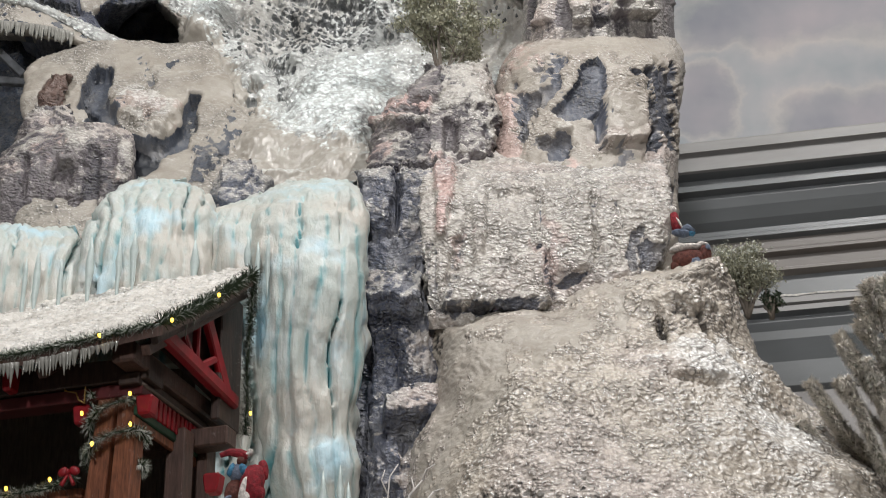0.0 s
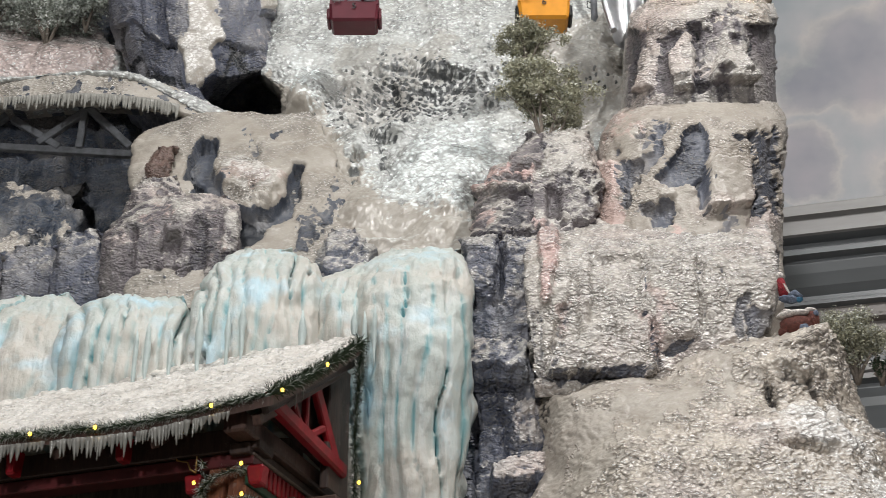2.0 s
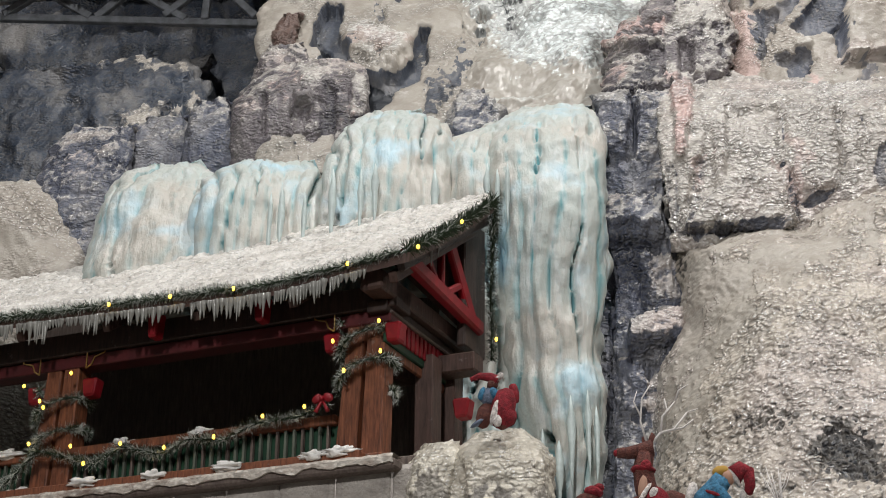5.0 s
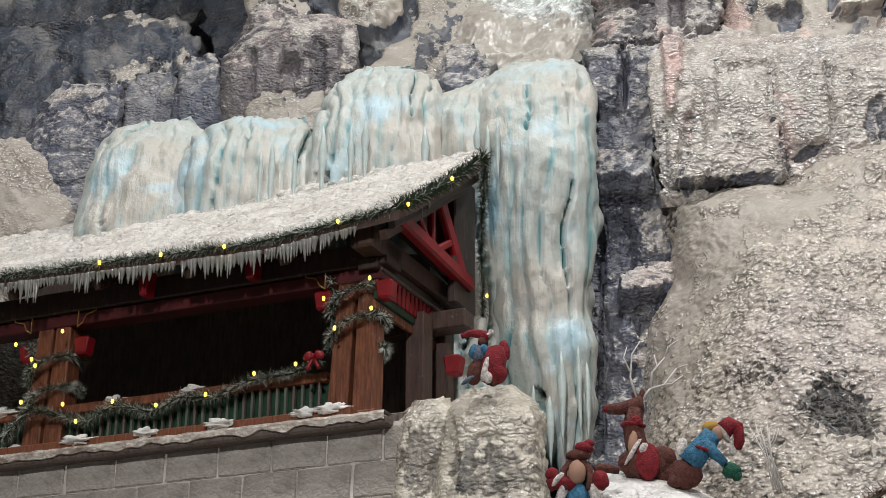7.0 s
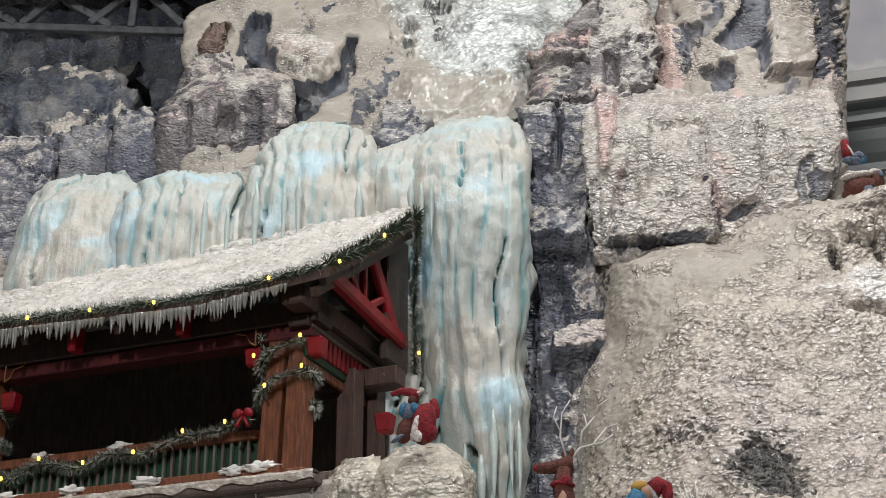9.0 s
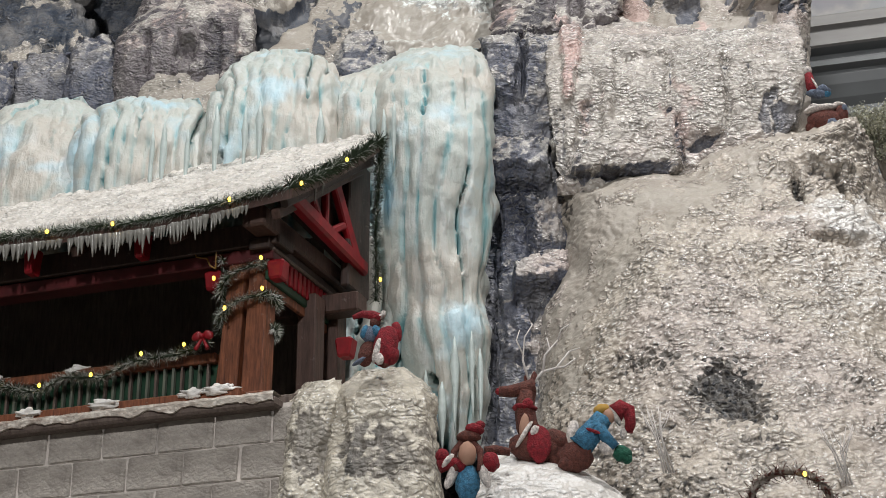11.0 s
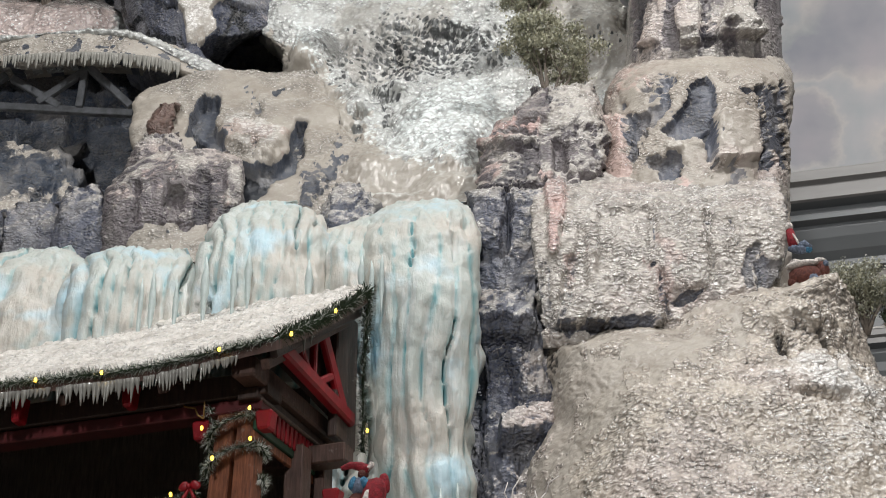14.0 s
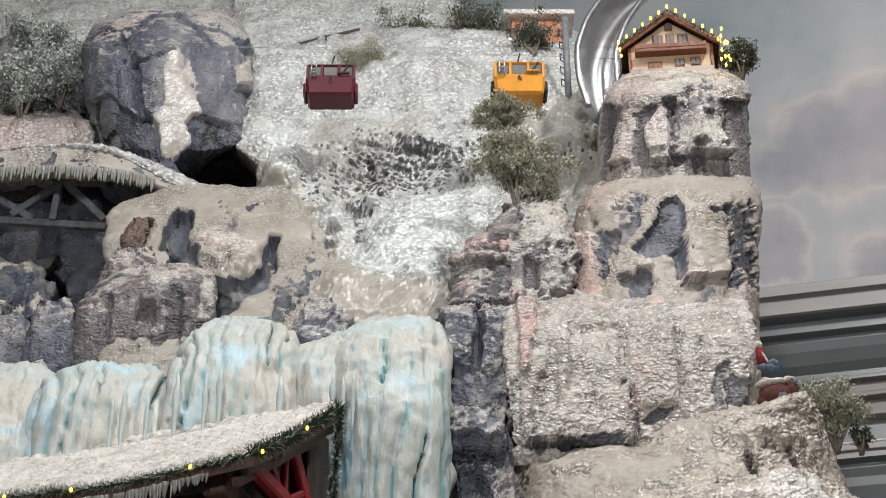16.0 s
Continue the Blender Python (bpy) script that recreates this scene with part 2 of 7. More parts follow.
M_SNOW_CREAM = painted_rock("cream_snow_plaster", (0.06, 0.056, 0.05), (0.20, 0.18, 0.155), (0.64, 0.59, 0.49), 0.95, lump=0.4, pebble=0.9, coat=0.4, soft=0.14, pebbles=130.0, wash=0.45, mottle=1.6)
M_PLASTER_GREY = painted_rock("grey_olive_plaster", (0.02, 0.027, 0.043), (0.07, 0.08, 0.102), (0.37, 0.34, 0.295), 1.1, lump=0.15, rough=0.5, soft=0.07, patchy=0.9, coat=0.3, grit=0.4)


# ---------------------------------------------------------------- mesh helpers
FLARE = np.array([0.01, 1.5])

def part(name, bm, mat, parent=None, label=""):
    me = bpy.data.meshes.new(name)
    bm.to_mesh(me)
    bm.free()
    for mm in mat if isinstance(mat, (list, tuple)) else [mat]:
        me.materials.append(mm)
    ob = new(name, me)
    if parent is not None:
        ob.parent = parent
    if label:
        tagged(ob, label)
    return ob


def grid_mesh(name, v, mat, snow=None, parent=None, rim=0.3, flare=False, keep=None, pink=None):
    """A mesh from a grid of places v (rows, columns, 3), with its rim carried back by rim metres."""
    if rim:
        v = np.pad(v, ((1, 1), (1, 1), (0, 0)), mode="edge")
        edge = np.zeros(v.shape[:2], bool)
        edge[0, :] = edge[-1, :] = edge[:, 0] = edge[:, -1] = True
        back = v[edge]
        if flare:
            grow = 0.985 * (back[:, 1] + rim) / back[:, 1]
            back[:, 0::2] = FLARE + (back[:, 0::2] - FLARE) * grow[:, None]
        back[:, 1] += rim
        v[edge] = back
        if snow is not None:
            snow = np.pad(snow, 1, mode="edge")
        if pink is not None:
            pink = np.pad(pink, 1, mode="edge")
    nz, nx = v.shape[:2]
    me = bpy.data.meshes.new(name)
    idx = np.arange(nz * nx).reshape(nz, nx)
    q = np.stack([idx[:-1, :-1], idx[:-1, 1:], idx[1:, 1:], idx[1:, :-1]], -1).reshape(-1, 4)
    if keep is not None:
        q = q[np.array(keep(v.reshape(-1, 3)[q].mean(1)))]
    me.vertices.add(nz * nx)
    me.vertices.foreach_set("co", v.reshape(-1).astype(np.float32))
    me.loops.add(q.size)
    me.loops.foreach_set("vertex_index", q.reshape(-1).astype(np.int32))
    me.polygons.add(len(q))
    me.polygons.foreach_set("loop_start", np.arange(0, q.size, 4, dtype=np.int32))
    me.polygons.foreach_set("use_smooth", np.ones(len(q), bool))
    me.update(calc_edges=True)
    me.validate()
    if snow is not None:
        a = me.attributes.new("snow", "FLOAT", "POINT")
        a.data.foreach_set("value", snow.reshape(-1).astype(np.float32))
    if pink is not None:
        a = me.attributes.new("pink", "FLOAT", "POINT")
        a.data.foreach_set("value", pink.reshape(-1).astype(np.float32))
    me.materials.append(mat)
    ob = new(name, me)
    if parent is not None:
        ob.parent = parent
    return ob


def normals(v):
    du, dv = np.gradient(v, axis=1), np.gradient(v, axis=0)
    n = np.cross(du, dv)
    return n / (np.linalg.norm(n, axis=-1, keepdims=True) + 1e-9)


def rock_relief(v, n, seed, size=0.16, depth=0.05, flute=0.005, rough=0.004, tall=1.6, vary=0.75):
    """Hewn faces split by cracks, upright combing and grain. Returns the offset along the normal and how proud each spot is."""
    warp = np.stack([fbm(v * 4, 2, seed + k) for k in (1, 2, 3)], -1) * size * 0.09
    h, crack = np.zeros(v.shape[:2]), np.zeros(v.shape[:2])
    for k, (sz, dp, tl) in enumerate(((size, depth, tall), (size * 0.42, depth * 0.42, tall * 1.1), (size * 0.17, depth * 0.14, 1.3))):
        p = (v + warp * (1 - 0.3 * k)) * np.array([1, 0.6, 1 / tl]) / sz
        d1, d2, cid, off = cells(p, seed + 20 * k, 5)
        tilt = np.stack([(cid * 7.13) % 1 - 0.5, cid * 0, (cid * 3.71) % 1 - 0.75], -1)
        split = smooth(d2 - d1, 0.0, 0.10 + 0.06 * k)
        h = h + (cid - 0.5) * dp * 0.8 + (tilt * off).sum(-1) * dp * 0.7 + dp * 0.22 * (split - 1)
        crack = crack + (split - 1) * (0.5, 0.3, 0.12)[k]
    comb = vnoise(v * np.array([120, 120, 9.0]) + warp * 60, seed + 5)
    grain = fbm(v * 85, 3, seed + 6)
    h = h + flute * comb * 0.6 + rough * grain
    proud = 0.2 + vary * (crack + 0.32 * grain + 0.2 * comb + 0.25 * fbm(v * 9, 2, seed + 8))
    return h, proud


def lump_relief(v, n, seed, size=0.02, depth=0.008, big=0.03, even=0.0, calm=()):
    """Stippled snow: soft lumps of a finger's width on broad swells."""
    w = np.stack([fbm(v * 25, 2, seed + k) for k in (1, 2, 3)], -1) * 0.006
    d1, d2, cid, _ = cells((v + w) / size * np.array([0.85, 0.5, 1.15]), seed)
    lump = smooth(d2 - d1, 0.0, 0.6) * (0.35 + 0.65 * cid)
    swell = fbm(v * 5, 3, seed + 4)
    fine = fbm(v * 70, 2, seed + 7)
    where = smooth(fbm(v * 3.2, 3, seed + 8) + even, -0.45, 0.45)
    for x, z, a, b, share in calm:
        d = np.sqrt(((v[..., 0] - x) / a) ** 2 + ((v[..., 2] - z) / b) ** 2) + 0.3 * fbm(v * 8, 3, seed + 9)
        where = where * (1 - share * (1 - smooth(d, 0.4, 1.1)))
    h = depth * (lump - 0.4) * (0.25 + 0.75 * where) + big * swell + 0.0025 * fine
    return h, 0.75 * lump * where + 0.5 * (1 - where) - 0.15 + 0.12 * fine


def crag(name, rows, mat, relief, step=0.01, bulge=0.12, power=2.6, left=1.0, rim=0.3, shelf=0.25, label="", category="", extra=None, snow_up=0.6, snow_add=0.0, kind="", keep=None, tint=()):
    """A mass of rock or snow. rows from the foot upwards: height, its two sides, its foremost depth, and if given how far it bulges."""
    rows = np.array([tuple(r) + ((bulge,) if len(r) == 4 else ()) for r in rows], float)
    rows = rows[np.argsort(rows[:, 0])]
    z = np.arange(max(rows[0, 0], 1.9), rows[-1, 0] + step, step)
    if rows[0, 0] < 1.9:
        z = np.concatenate([np.arange(rows[0, 0], 1.89, 0.06), z])
    c = [np.interp(z, rows[:, 0], rows[:, k]) for k in range(5)]
    for k in range(1, 5):
        w = max(1, int(0.02 / step))
        pad = np.pad(c[k], w, mode="edge")
        c[k] = np.convolve(pad, np.ones(2 * w + 1) / (2 * w + 1), "valid")
    wide = max(r[2] - r[1] for r in rows)
    s = np.linspace(-1, 1, max(8, int(wide / step)))
    s = np.sign(s) * (1 - (1 - np.abs(s)) ** 1.25)
    prof = (1 - np.abs(s) ** power) ** (1 / power)
    x = ((c[1] + c[2]) / 2)[:, None] + ((c[2] - c[1]) / 2)[:, None] * s
    y = c[3][:, None] + c[4][:, None] * ((1 - prof) * np.where(s < 0, left, 1.0))[None, :]
    v = np.stack([x, y, np.repeat(z[:, None], len(s), 1)], -1)
    # a mass flares as it goes back: its flanks widen and climb
    grow = (y / c[3][:, None])[..., None]
    v[..., 0::2] = FLARE + (v[..., 0::2] - FLARE) * grow
    # the top turns back into a shelf
    nt = max(3, int(shelf / step))
    top = np.repeat(v[-1:], nt, 0)
    a = (np.arange(1, nt + 1) / nt)[:, None]
    top[..., 1] += shelf * a
    top[..., 2] += 0.05 * shelf * np.sin(a * 3.14)
    v = np.concatenate([v, top])
    n = normals(v)
    pink = facets(*tint)(v, n)[1] if tint else None
    h, proud = relief(v, n)
    if extra is not None:
        dh, dp = extra(v, n)
        h, proud = h + dh, proud + dp
    v = v + n * h[..., None]
    n = normals(v)
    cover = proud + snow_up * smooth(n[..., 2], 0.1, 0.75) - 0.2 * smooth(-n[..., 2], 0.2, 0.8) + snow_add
    ob = grid_mesh(name, v, mat, cover, rim=rim, flare=True, keep=keep, pink=pink)
    return tagged(ob, label, category, kind=kind)


def facets(*spots):
    """Hewn planes, ledges and cracks: the depth of its plane, the outline (x, z), how proud at its foot and its top, the paint, and how ragged."""
    def f(v, n):
        h, p = np.zeros(v.shape[:2]), np.zeros(v.shape[:2])
        wob = fbm(v * np.array([38, 38, 16]), 4, 61, 0.65)
        wide = np.stack([fbm(v * 13, 2, 63), fbm(v * 13, 2, 66)]) * 0.005
        for y0, pts, foot, head, paint, *rag in spots:
            rag = rag[0] if rag else 0.5
            k = y0 / v[..., 1]
            x = FLARE[0] + (v[..., 0] - FLARE[0]) * k + wide[0]
            z = FLARE[1] + (v[..., 2] - FLARE[1]) * k + wide[1]
            q = np.array(pts)
            box = (x > q[:, 0].min() - 0.03) & (x < q[:, 0].max() + 0.03) & (z > q[:, 1].min() - 0.03) & (z < q[:, 1].max() + 0.03)
            if not box.any():
                continue
            px, pz = x[box], z[box]
            d2, inside = np.full(px.shape, 9.0), np.zeros(px.shape, bool)
            for (ax, az), (bx, bz) in zip(q, np.roll(q, -1, 0)):
                ex, ez = bx - ax, bz - az
                t = np.clip(((px - ax) * ex + (pz - az) * ez) / (ex * ex + ez * ez + 1e-12), 0, 1)
                d2 = np.minimum(d2, (px - ax - ex * t) ** 2 + (pz - az - ez * t) ** 2)
                if az != bz:
                    inside ^= ((az > pz) != (bz > pz)) & (px < ex * (pz - az) / ez + ax)
            d = np.sqrt(d2) * np.where(inside, -1, 1) + 0.008 * rag * wob[box]
            m = 1 - smooth(d, -0.005, 0.004)
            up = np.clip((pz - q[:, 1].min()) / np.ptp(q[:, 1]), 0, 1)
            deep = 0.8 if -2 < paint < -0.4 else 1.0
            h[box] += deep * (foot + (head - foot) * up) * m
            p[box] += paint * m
        return h, p
    return f


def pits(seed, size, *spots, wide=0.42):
    """Fields of small slanting nicks in the snow, painted dark for bare rock and for the shade in them: (x, z, half
    width, half height, share).
    """
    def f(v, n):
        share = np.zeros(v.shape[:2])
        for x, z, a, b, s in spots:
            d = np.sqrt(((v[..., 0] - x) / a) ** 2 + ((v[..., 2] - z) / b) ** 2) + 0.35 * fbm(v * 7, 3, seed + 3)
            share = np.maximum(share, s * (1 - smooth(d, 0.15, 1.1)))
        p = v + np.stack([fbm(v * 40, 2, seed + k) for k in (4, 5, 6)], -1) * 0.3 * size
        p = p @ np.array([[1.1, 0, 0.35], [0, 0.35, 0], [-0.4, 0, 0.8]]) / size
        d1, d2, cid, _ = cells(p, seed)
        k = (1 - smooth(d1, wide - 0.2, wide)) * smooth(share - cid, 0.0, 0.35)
        # soft terms tint the whole field grey, as the shading round the nicks
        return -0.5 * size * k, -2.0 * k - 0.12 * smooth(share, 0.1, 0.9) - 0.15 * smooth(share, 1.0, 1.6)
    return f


def both(*fs):
    def f(v, n):
        out = [g(v, n) for g in fs]
        return sum(o[0] for o in out), sum(o[1] for o in out)
    return f


def rocky(seed, **k):
    return lambda v, n: rock_relief(v, n, seed, **k)


def lumpy(seed, **k):
    return lambda v, n: lump_relief(v, n, seed, **k)


def dents(*spots):
    """Hollows (negative) and bosses: (x, z, half width, half height, depth, paint)."""
    def f(v, n):
        h, p = np.zeros(v.shape[:2]), np.zeros(v.shape[:2])
        w = 1 + 0.55 * fbm(v * 11, 4, 77)
        for x, z, a, b, depth, paint in spots:
            d = np.sqrt(((v[..., 0] - x) / a) ** 2 + ((v[..., 2] - z) / b) ** 2) * w
            k = 1 - smooth(d, 0.3, 1.15)
            h, p = h + depth * k, p + paint * k
        return h, p
    return f


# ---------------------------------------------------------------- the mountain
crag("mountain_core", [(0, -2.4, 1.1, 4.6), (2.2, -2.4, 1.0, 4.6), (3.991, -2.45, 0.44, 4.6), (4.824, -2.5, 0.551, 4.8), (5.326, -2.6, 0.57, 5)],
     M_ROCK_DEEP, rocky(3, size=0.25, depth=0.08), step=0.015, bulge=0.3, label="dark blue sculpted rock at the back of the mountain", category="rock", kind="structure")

crag("snow_gully", [(3.29, -0.432, 0.172, 3.6), (3.446, -0.431, 0.178, 3.66), (3.738, -0.471, 0.30, 3.85), (4.03, -0.50, 0.60, 4.04), (4.10, -0.49, 0.66, 4.08), (4.2, -0.515, 0.68, 4.12), (4.28, -0.565, 0.66, 4.16), (4.37, -0.60, 0.63, 4.2), (4.586, -0.605, 0.585, 4.3), (4.943, -0.631, 0.593, 4.5), (5.115, -0.644, 0.603, 4.64), (5.187, -0.65, 0.175, 4.7), (5.517, -0.72, 0.1, 4.95), (5.75, -0.76, 0.05, 5.15)],
     M_SNOW_WHITE, lumpy(11, size=0.016, depth=0.0075, big=0.035, even=0.8), step=0.0045, bulge=0.16, power=3, shelf=0.5,
     extra=both(dents((0.04, 3.88, 0.2, 0.26, 0.025, 0.5), (0.41, 4.36, 0.17, 0.2, 0.05, 0.1), (-0.091, 4.2, 0.28, 0.2, -0.06, -0.1), (-0.19, 3.95, 0.07, 0.16, -0.03, -0.15), (-0.42, 4.24, 0.07, 0.16, 0.05, 0.5)),
                facets((4.0, ((-0.49, 4.21), (-0.45, 4.12), (-0.34, 4.01), (-0.27, 3.92), (-0.21, 3.83), (-0.18, 3.76), (-0.10, 3.74), (0.08, 3.71), (0.12, 3.80), (0.10, 4.0), (0.0, 4.06), (-0.10, 3.99), (-0.15, 3.92), (-0.165, 3.84), (-0.20, 3.88), (-0.28, 3.98), (-0.37, 4.12), (-0.44, 4.30)), 0.0, 0.0, 0.75, 5), (3.95, ((-0.208, 3.977), (-0.188, 3.962), (-0.165, 3.888), (-0.145, 3.837), (-0.16, 3.829), (-0.183, 3.884)), -0.03, -0.03, -0.6, 1.6), (3.75, ((-0.325, 3.633), (-0.27, 3.662), (-0.278, 3.618), (-0.331, 3.564)), -0.02, -0.03, -0.9, 2.2), (3.8, ((-0.267, 3.823), (-0.238, 3.827), (-0.248, 3.73), (-0.265, 3.712)), -0.02, -0.03, -0.9, 1.6)),
                # nick paint here stands for the shading of the rippled snow
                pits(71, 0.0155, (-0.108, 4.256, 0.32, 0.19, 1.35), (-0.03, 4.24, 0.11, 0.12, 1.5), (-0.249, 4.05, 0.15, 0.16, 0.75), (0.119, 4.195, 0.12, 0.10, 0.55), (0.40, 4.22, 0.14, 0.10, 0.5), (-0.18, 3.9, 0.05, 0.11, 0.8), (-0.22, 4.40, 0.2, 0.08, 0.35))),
     tint=((3.95, ((-0.60, 4.25), (-0.545, 4.16), (-0.44, 4.14), (-0.38, 4.06), (-0.29, 3.95), (-0.23, 3.86), (-0.19, 3.76), (-0.10, 3.73), (0.192, 3.67), (0.189, 3.448), (-0.487, 3.449)), 0, 0, -1.0, 4), (4.2, ((0.257, 4.514), (0.577, 4.558), (0.553, 4.14), (0.298, 4.14), (0.217, 4.282)), 0, 0, -0.7, 4), (4.2, ((-0.339, 4.449), (0.01, 4.45), (0.01, 4.344), (-0.227, 4.139), (-0.331, 4.2)), 0, 0, -0.5, 5)),
     snow_add=0.38, label="steep glittering white stippled snow gully between rocks", category="snow slope", kind="structure")

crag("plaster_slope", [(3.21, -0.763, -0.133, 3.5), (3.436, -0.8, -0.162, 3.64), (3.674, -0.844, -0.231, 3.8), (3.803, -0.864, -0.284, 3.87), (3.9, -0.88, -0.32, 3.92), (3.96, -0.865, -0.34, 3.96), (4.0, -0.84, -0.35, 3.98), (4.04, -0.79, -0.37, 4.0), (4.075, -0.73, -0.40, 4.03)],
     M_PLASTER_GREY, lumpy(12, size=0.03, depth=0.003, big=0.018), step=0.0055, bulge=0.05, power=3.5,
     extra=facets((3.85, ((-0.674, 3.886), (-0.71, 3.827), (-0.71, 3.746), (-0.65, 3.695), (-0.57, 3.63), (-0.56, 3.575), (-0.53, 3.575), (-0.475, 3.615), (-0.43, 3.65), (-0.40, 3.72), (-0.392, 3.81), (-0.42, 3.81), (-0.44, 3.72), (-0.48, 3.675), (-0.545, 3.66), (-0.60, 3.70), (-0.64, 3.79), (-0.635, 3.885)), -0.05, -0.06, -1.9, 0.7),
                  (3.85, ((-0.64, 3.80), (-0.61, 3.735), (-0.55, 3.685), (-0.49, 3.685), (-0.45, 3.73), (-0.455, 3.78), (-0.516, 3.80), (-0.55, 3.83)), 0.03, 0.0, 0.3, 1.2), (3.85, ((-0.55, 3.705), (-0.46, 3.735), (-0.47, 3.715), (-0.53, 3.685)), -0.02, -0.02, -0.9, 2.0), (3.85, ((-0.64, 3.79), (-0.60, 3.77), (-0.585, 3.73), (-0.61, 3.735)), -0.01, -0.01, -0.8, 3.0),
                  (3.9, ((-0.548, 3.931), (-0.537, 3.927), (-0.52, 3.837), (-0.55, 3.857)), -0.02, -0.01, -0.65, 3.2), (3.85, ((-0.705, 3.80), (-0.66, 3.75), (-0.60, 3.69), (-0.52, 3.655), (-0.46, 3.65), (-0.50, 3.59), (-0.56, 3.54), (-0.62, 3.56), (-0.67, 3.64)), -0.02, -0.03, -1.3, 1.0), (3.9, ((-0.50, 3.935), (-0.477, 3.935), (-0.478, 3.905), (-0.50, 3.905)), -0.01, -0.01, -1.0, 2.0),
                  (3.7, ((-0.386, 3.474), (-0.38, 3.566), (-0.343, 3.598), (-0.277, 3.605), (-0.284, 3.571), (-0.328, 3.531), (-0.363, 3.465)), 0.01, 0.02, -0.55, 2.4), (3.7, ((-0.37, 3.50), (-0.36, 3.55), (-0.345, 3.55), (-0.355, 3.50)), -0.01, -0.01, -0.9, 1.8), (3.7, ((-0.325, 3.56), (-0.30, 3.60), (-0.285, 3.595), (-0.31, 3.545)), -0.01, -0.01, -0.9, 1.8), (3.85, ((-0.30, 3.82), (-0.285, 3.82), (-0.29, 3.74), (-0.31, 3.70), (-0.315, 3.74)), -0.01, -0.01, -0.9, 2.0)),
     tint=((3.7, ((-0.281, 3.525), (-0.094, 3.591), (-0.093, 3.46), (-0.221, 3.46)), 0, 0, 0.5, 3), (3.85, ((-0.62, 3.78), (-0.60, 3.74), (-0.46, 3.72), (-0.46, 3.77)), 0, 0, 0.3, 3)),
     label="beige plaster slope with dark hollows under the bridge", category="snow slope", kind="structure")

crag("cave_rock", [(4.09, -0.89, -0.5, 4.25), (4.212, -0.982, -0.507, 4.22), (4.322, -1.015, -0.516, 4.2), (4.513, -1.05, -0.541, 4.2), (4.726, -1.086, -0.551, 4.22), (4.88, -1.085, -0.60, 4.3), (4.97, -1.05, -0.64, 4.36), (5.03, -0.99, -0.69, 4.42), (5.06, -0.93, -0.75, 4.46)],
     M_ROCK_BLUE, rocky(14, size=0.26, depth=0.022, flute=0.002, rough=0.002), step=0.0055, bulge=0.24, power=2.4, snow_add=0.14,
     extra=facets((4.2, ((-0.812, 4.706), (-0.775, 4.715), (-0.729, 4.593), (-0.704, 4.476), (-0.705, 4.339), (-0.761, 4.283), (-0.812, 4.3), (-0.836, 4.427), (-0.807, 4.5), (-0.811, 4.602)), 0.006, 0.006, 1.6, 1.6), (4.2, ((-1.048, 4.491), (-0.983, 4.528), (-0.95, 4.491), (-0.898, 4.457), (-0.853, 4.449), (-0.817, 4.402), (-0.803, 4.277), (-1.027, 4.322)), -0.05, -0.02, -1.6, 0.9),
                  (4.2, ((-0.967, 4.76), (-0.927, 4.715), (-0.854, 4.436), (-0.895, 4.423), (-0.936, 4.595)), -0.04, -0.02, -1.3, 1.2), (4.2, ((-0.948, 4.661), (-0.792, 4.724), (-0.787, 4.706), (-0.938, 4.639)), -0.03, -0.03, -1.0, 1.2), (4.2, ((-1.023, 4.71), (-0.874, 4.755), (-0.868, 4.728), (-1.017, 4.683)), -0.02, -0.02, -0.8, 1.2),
                  # the tunnel outline is also painted near-black, as the shade inside
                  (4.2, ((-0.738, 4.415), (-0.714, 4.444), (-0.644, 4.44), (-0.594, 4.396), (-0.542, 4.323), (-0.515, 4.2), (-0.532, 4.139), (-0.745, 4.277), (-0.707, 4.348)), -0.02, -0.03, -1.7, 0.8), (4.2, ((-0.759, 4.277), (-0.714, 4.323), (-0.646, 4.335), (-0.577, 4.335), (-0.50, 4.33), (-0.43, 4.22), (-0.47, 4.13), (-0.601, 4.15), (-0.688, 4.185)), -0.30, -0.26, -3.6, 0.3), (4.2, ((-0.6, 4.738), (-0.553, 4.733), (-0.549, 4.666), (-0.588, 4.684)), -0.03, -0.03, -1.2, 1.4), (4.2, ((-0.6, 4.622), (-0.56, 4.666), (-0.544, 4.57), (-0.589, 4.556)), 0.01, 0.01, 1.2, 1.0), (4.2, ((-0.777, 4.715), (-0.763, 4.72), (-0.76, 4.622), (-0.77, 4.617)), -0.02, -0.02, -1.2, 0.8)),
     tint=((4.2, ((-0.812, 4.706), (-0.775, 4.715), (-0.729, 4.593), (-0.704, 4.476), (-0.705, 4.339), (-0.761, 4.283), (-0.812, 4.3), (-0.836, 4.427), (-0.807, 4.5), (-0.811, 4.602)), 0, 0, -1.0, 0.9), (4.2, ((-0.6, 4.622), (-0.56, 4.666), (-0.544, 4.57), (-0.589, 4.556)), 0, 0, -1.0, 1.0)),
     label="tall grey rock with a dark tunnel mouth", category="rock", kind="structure")
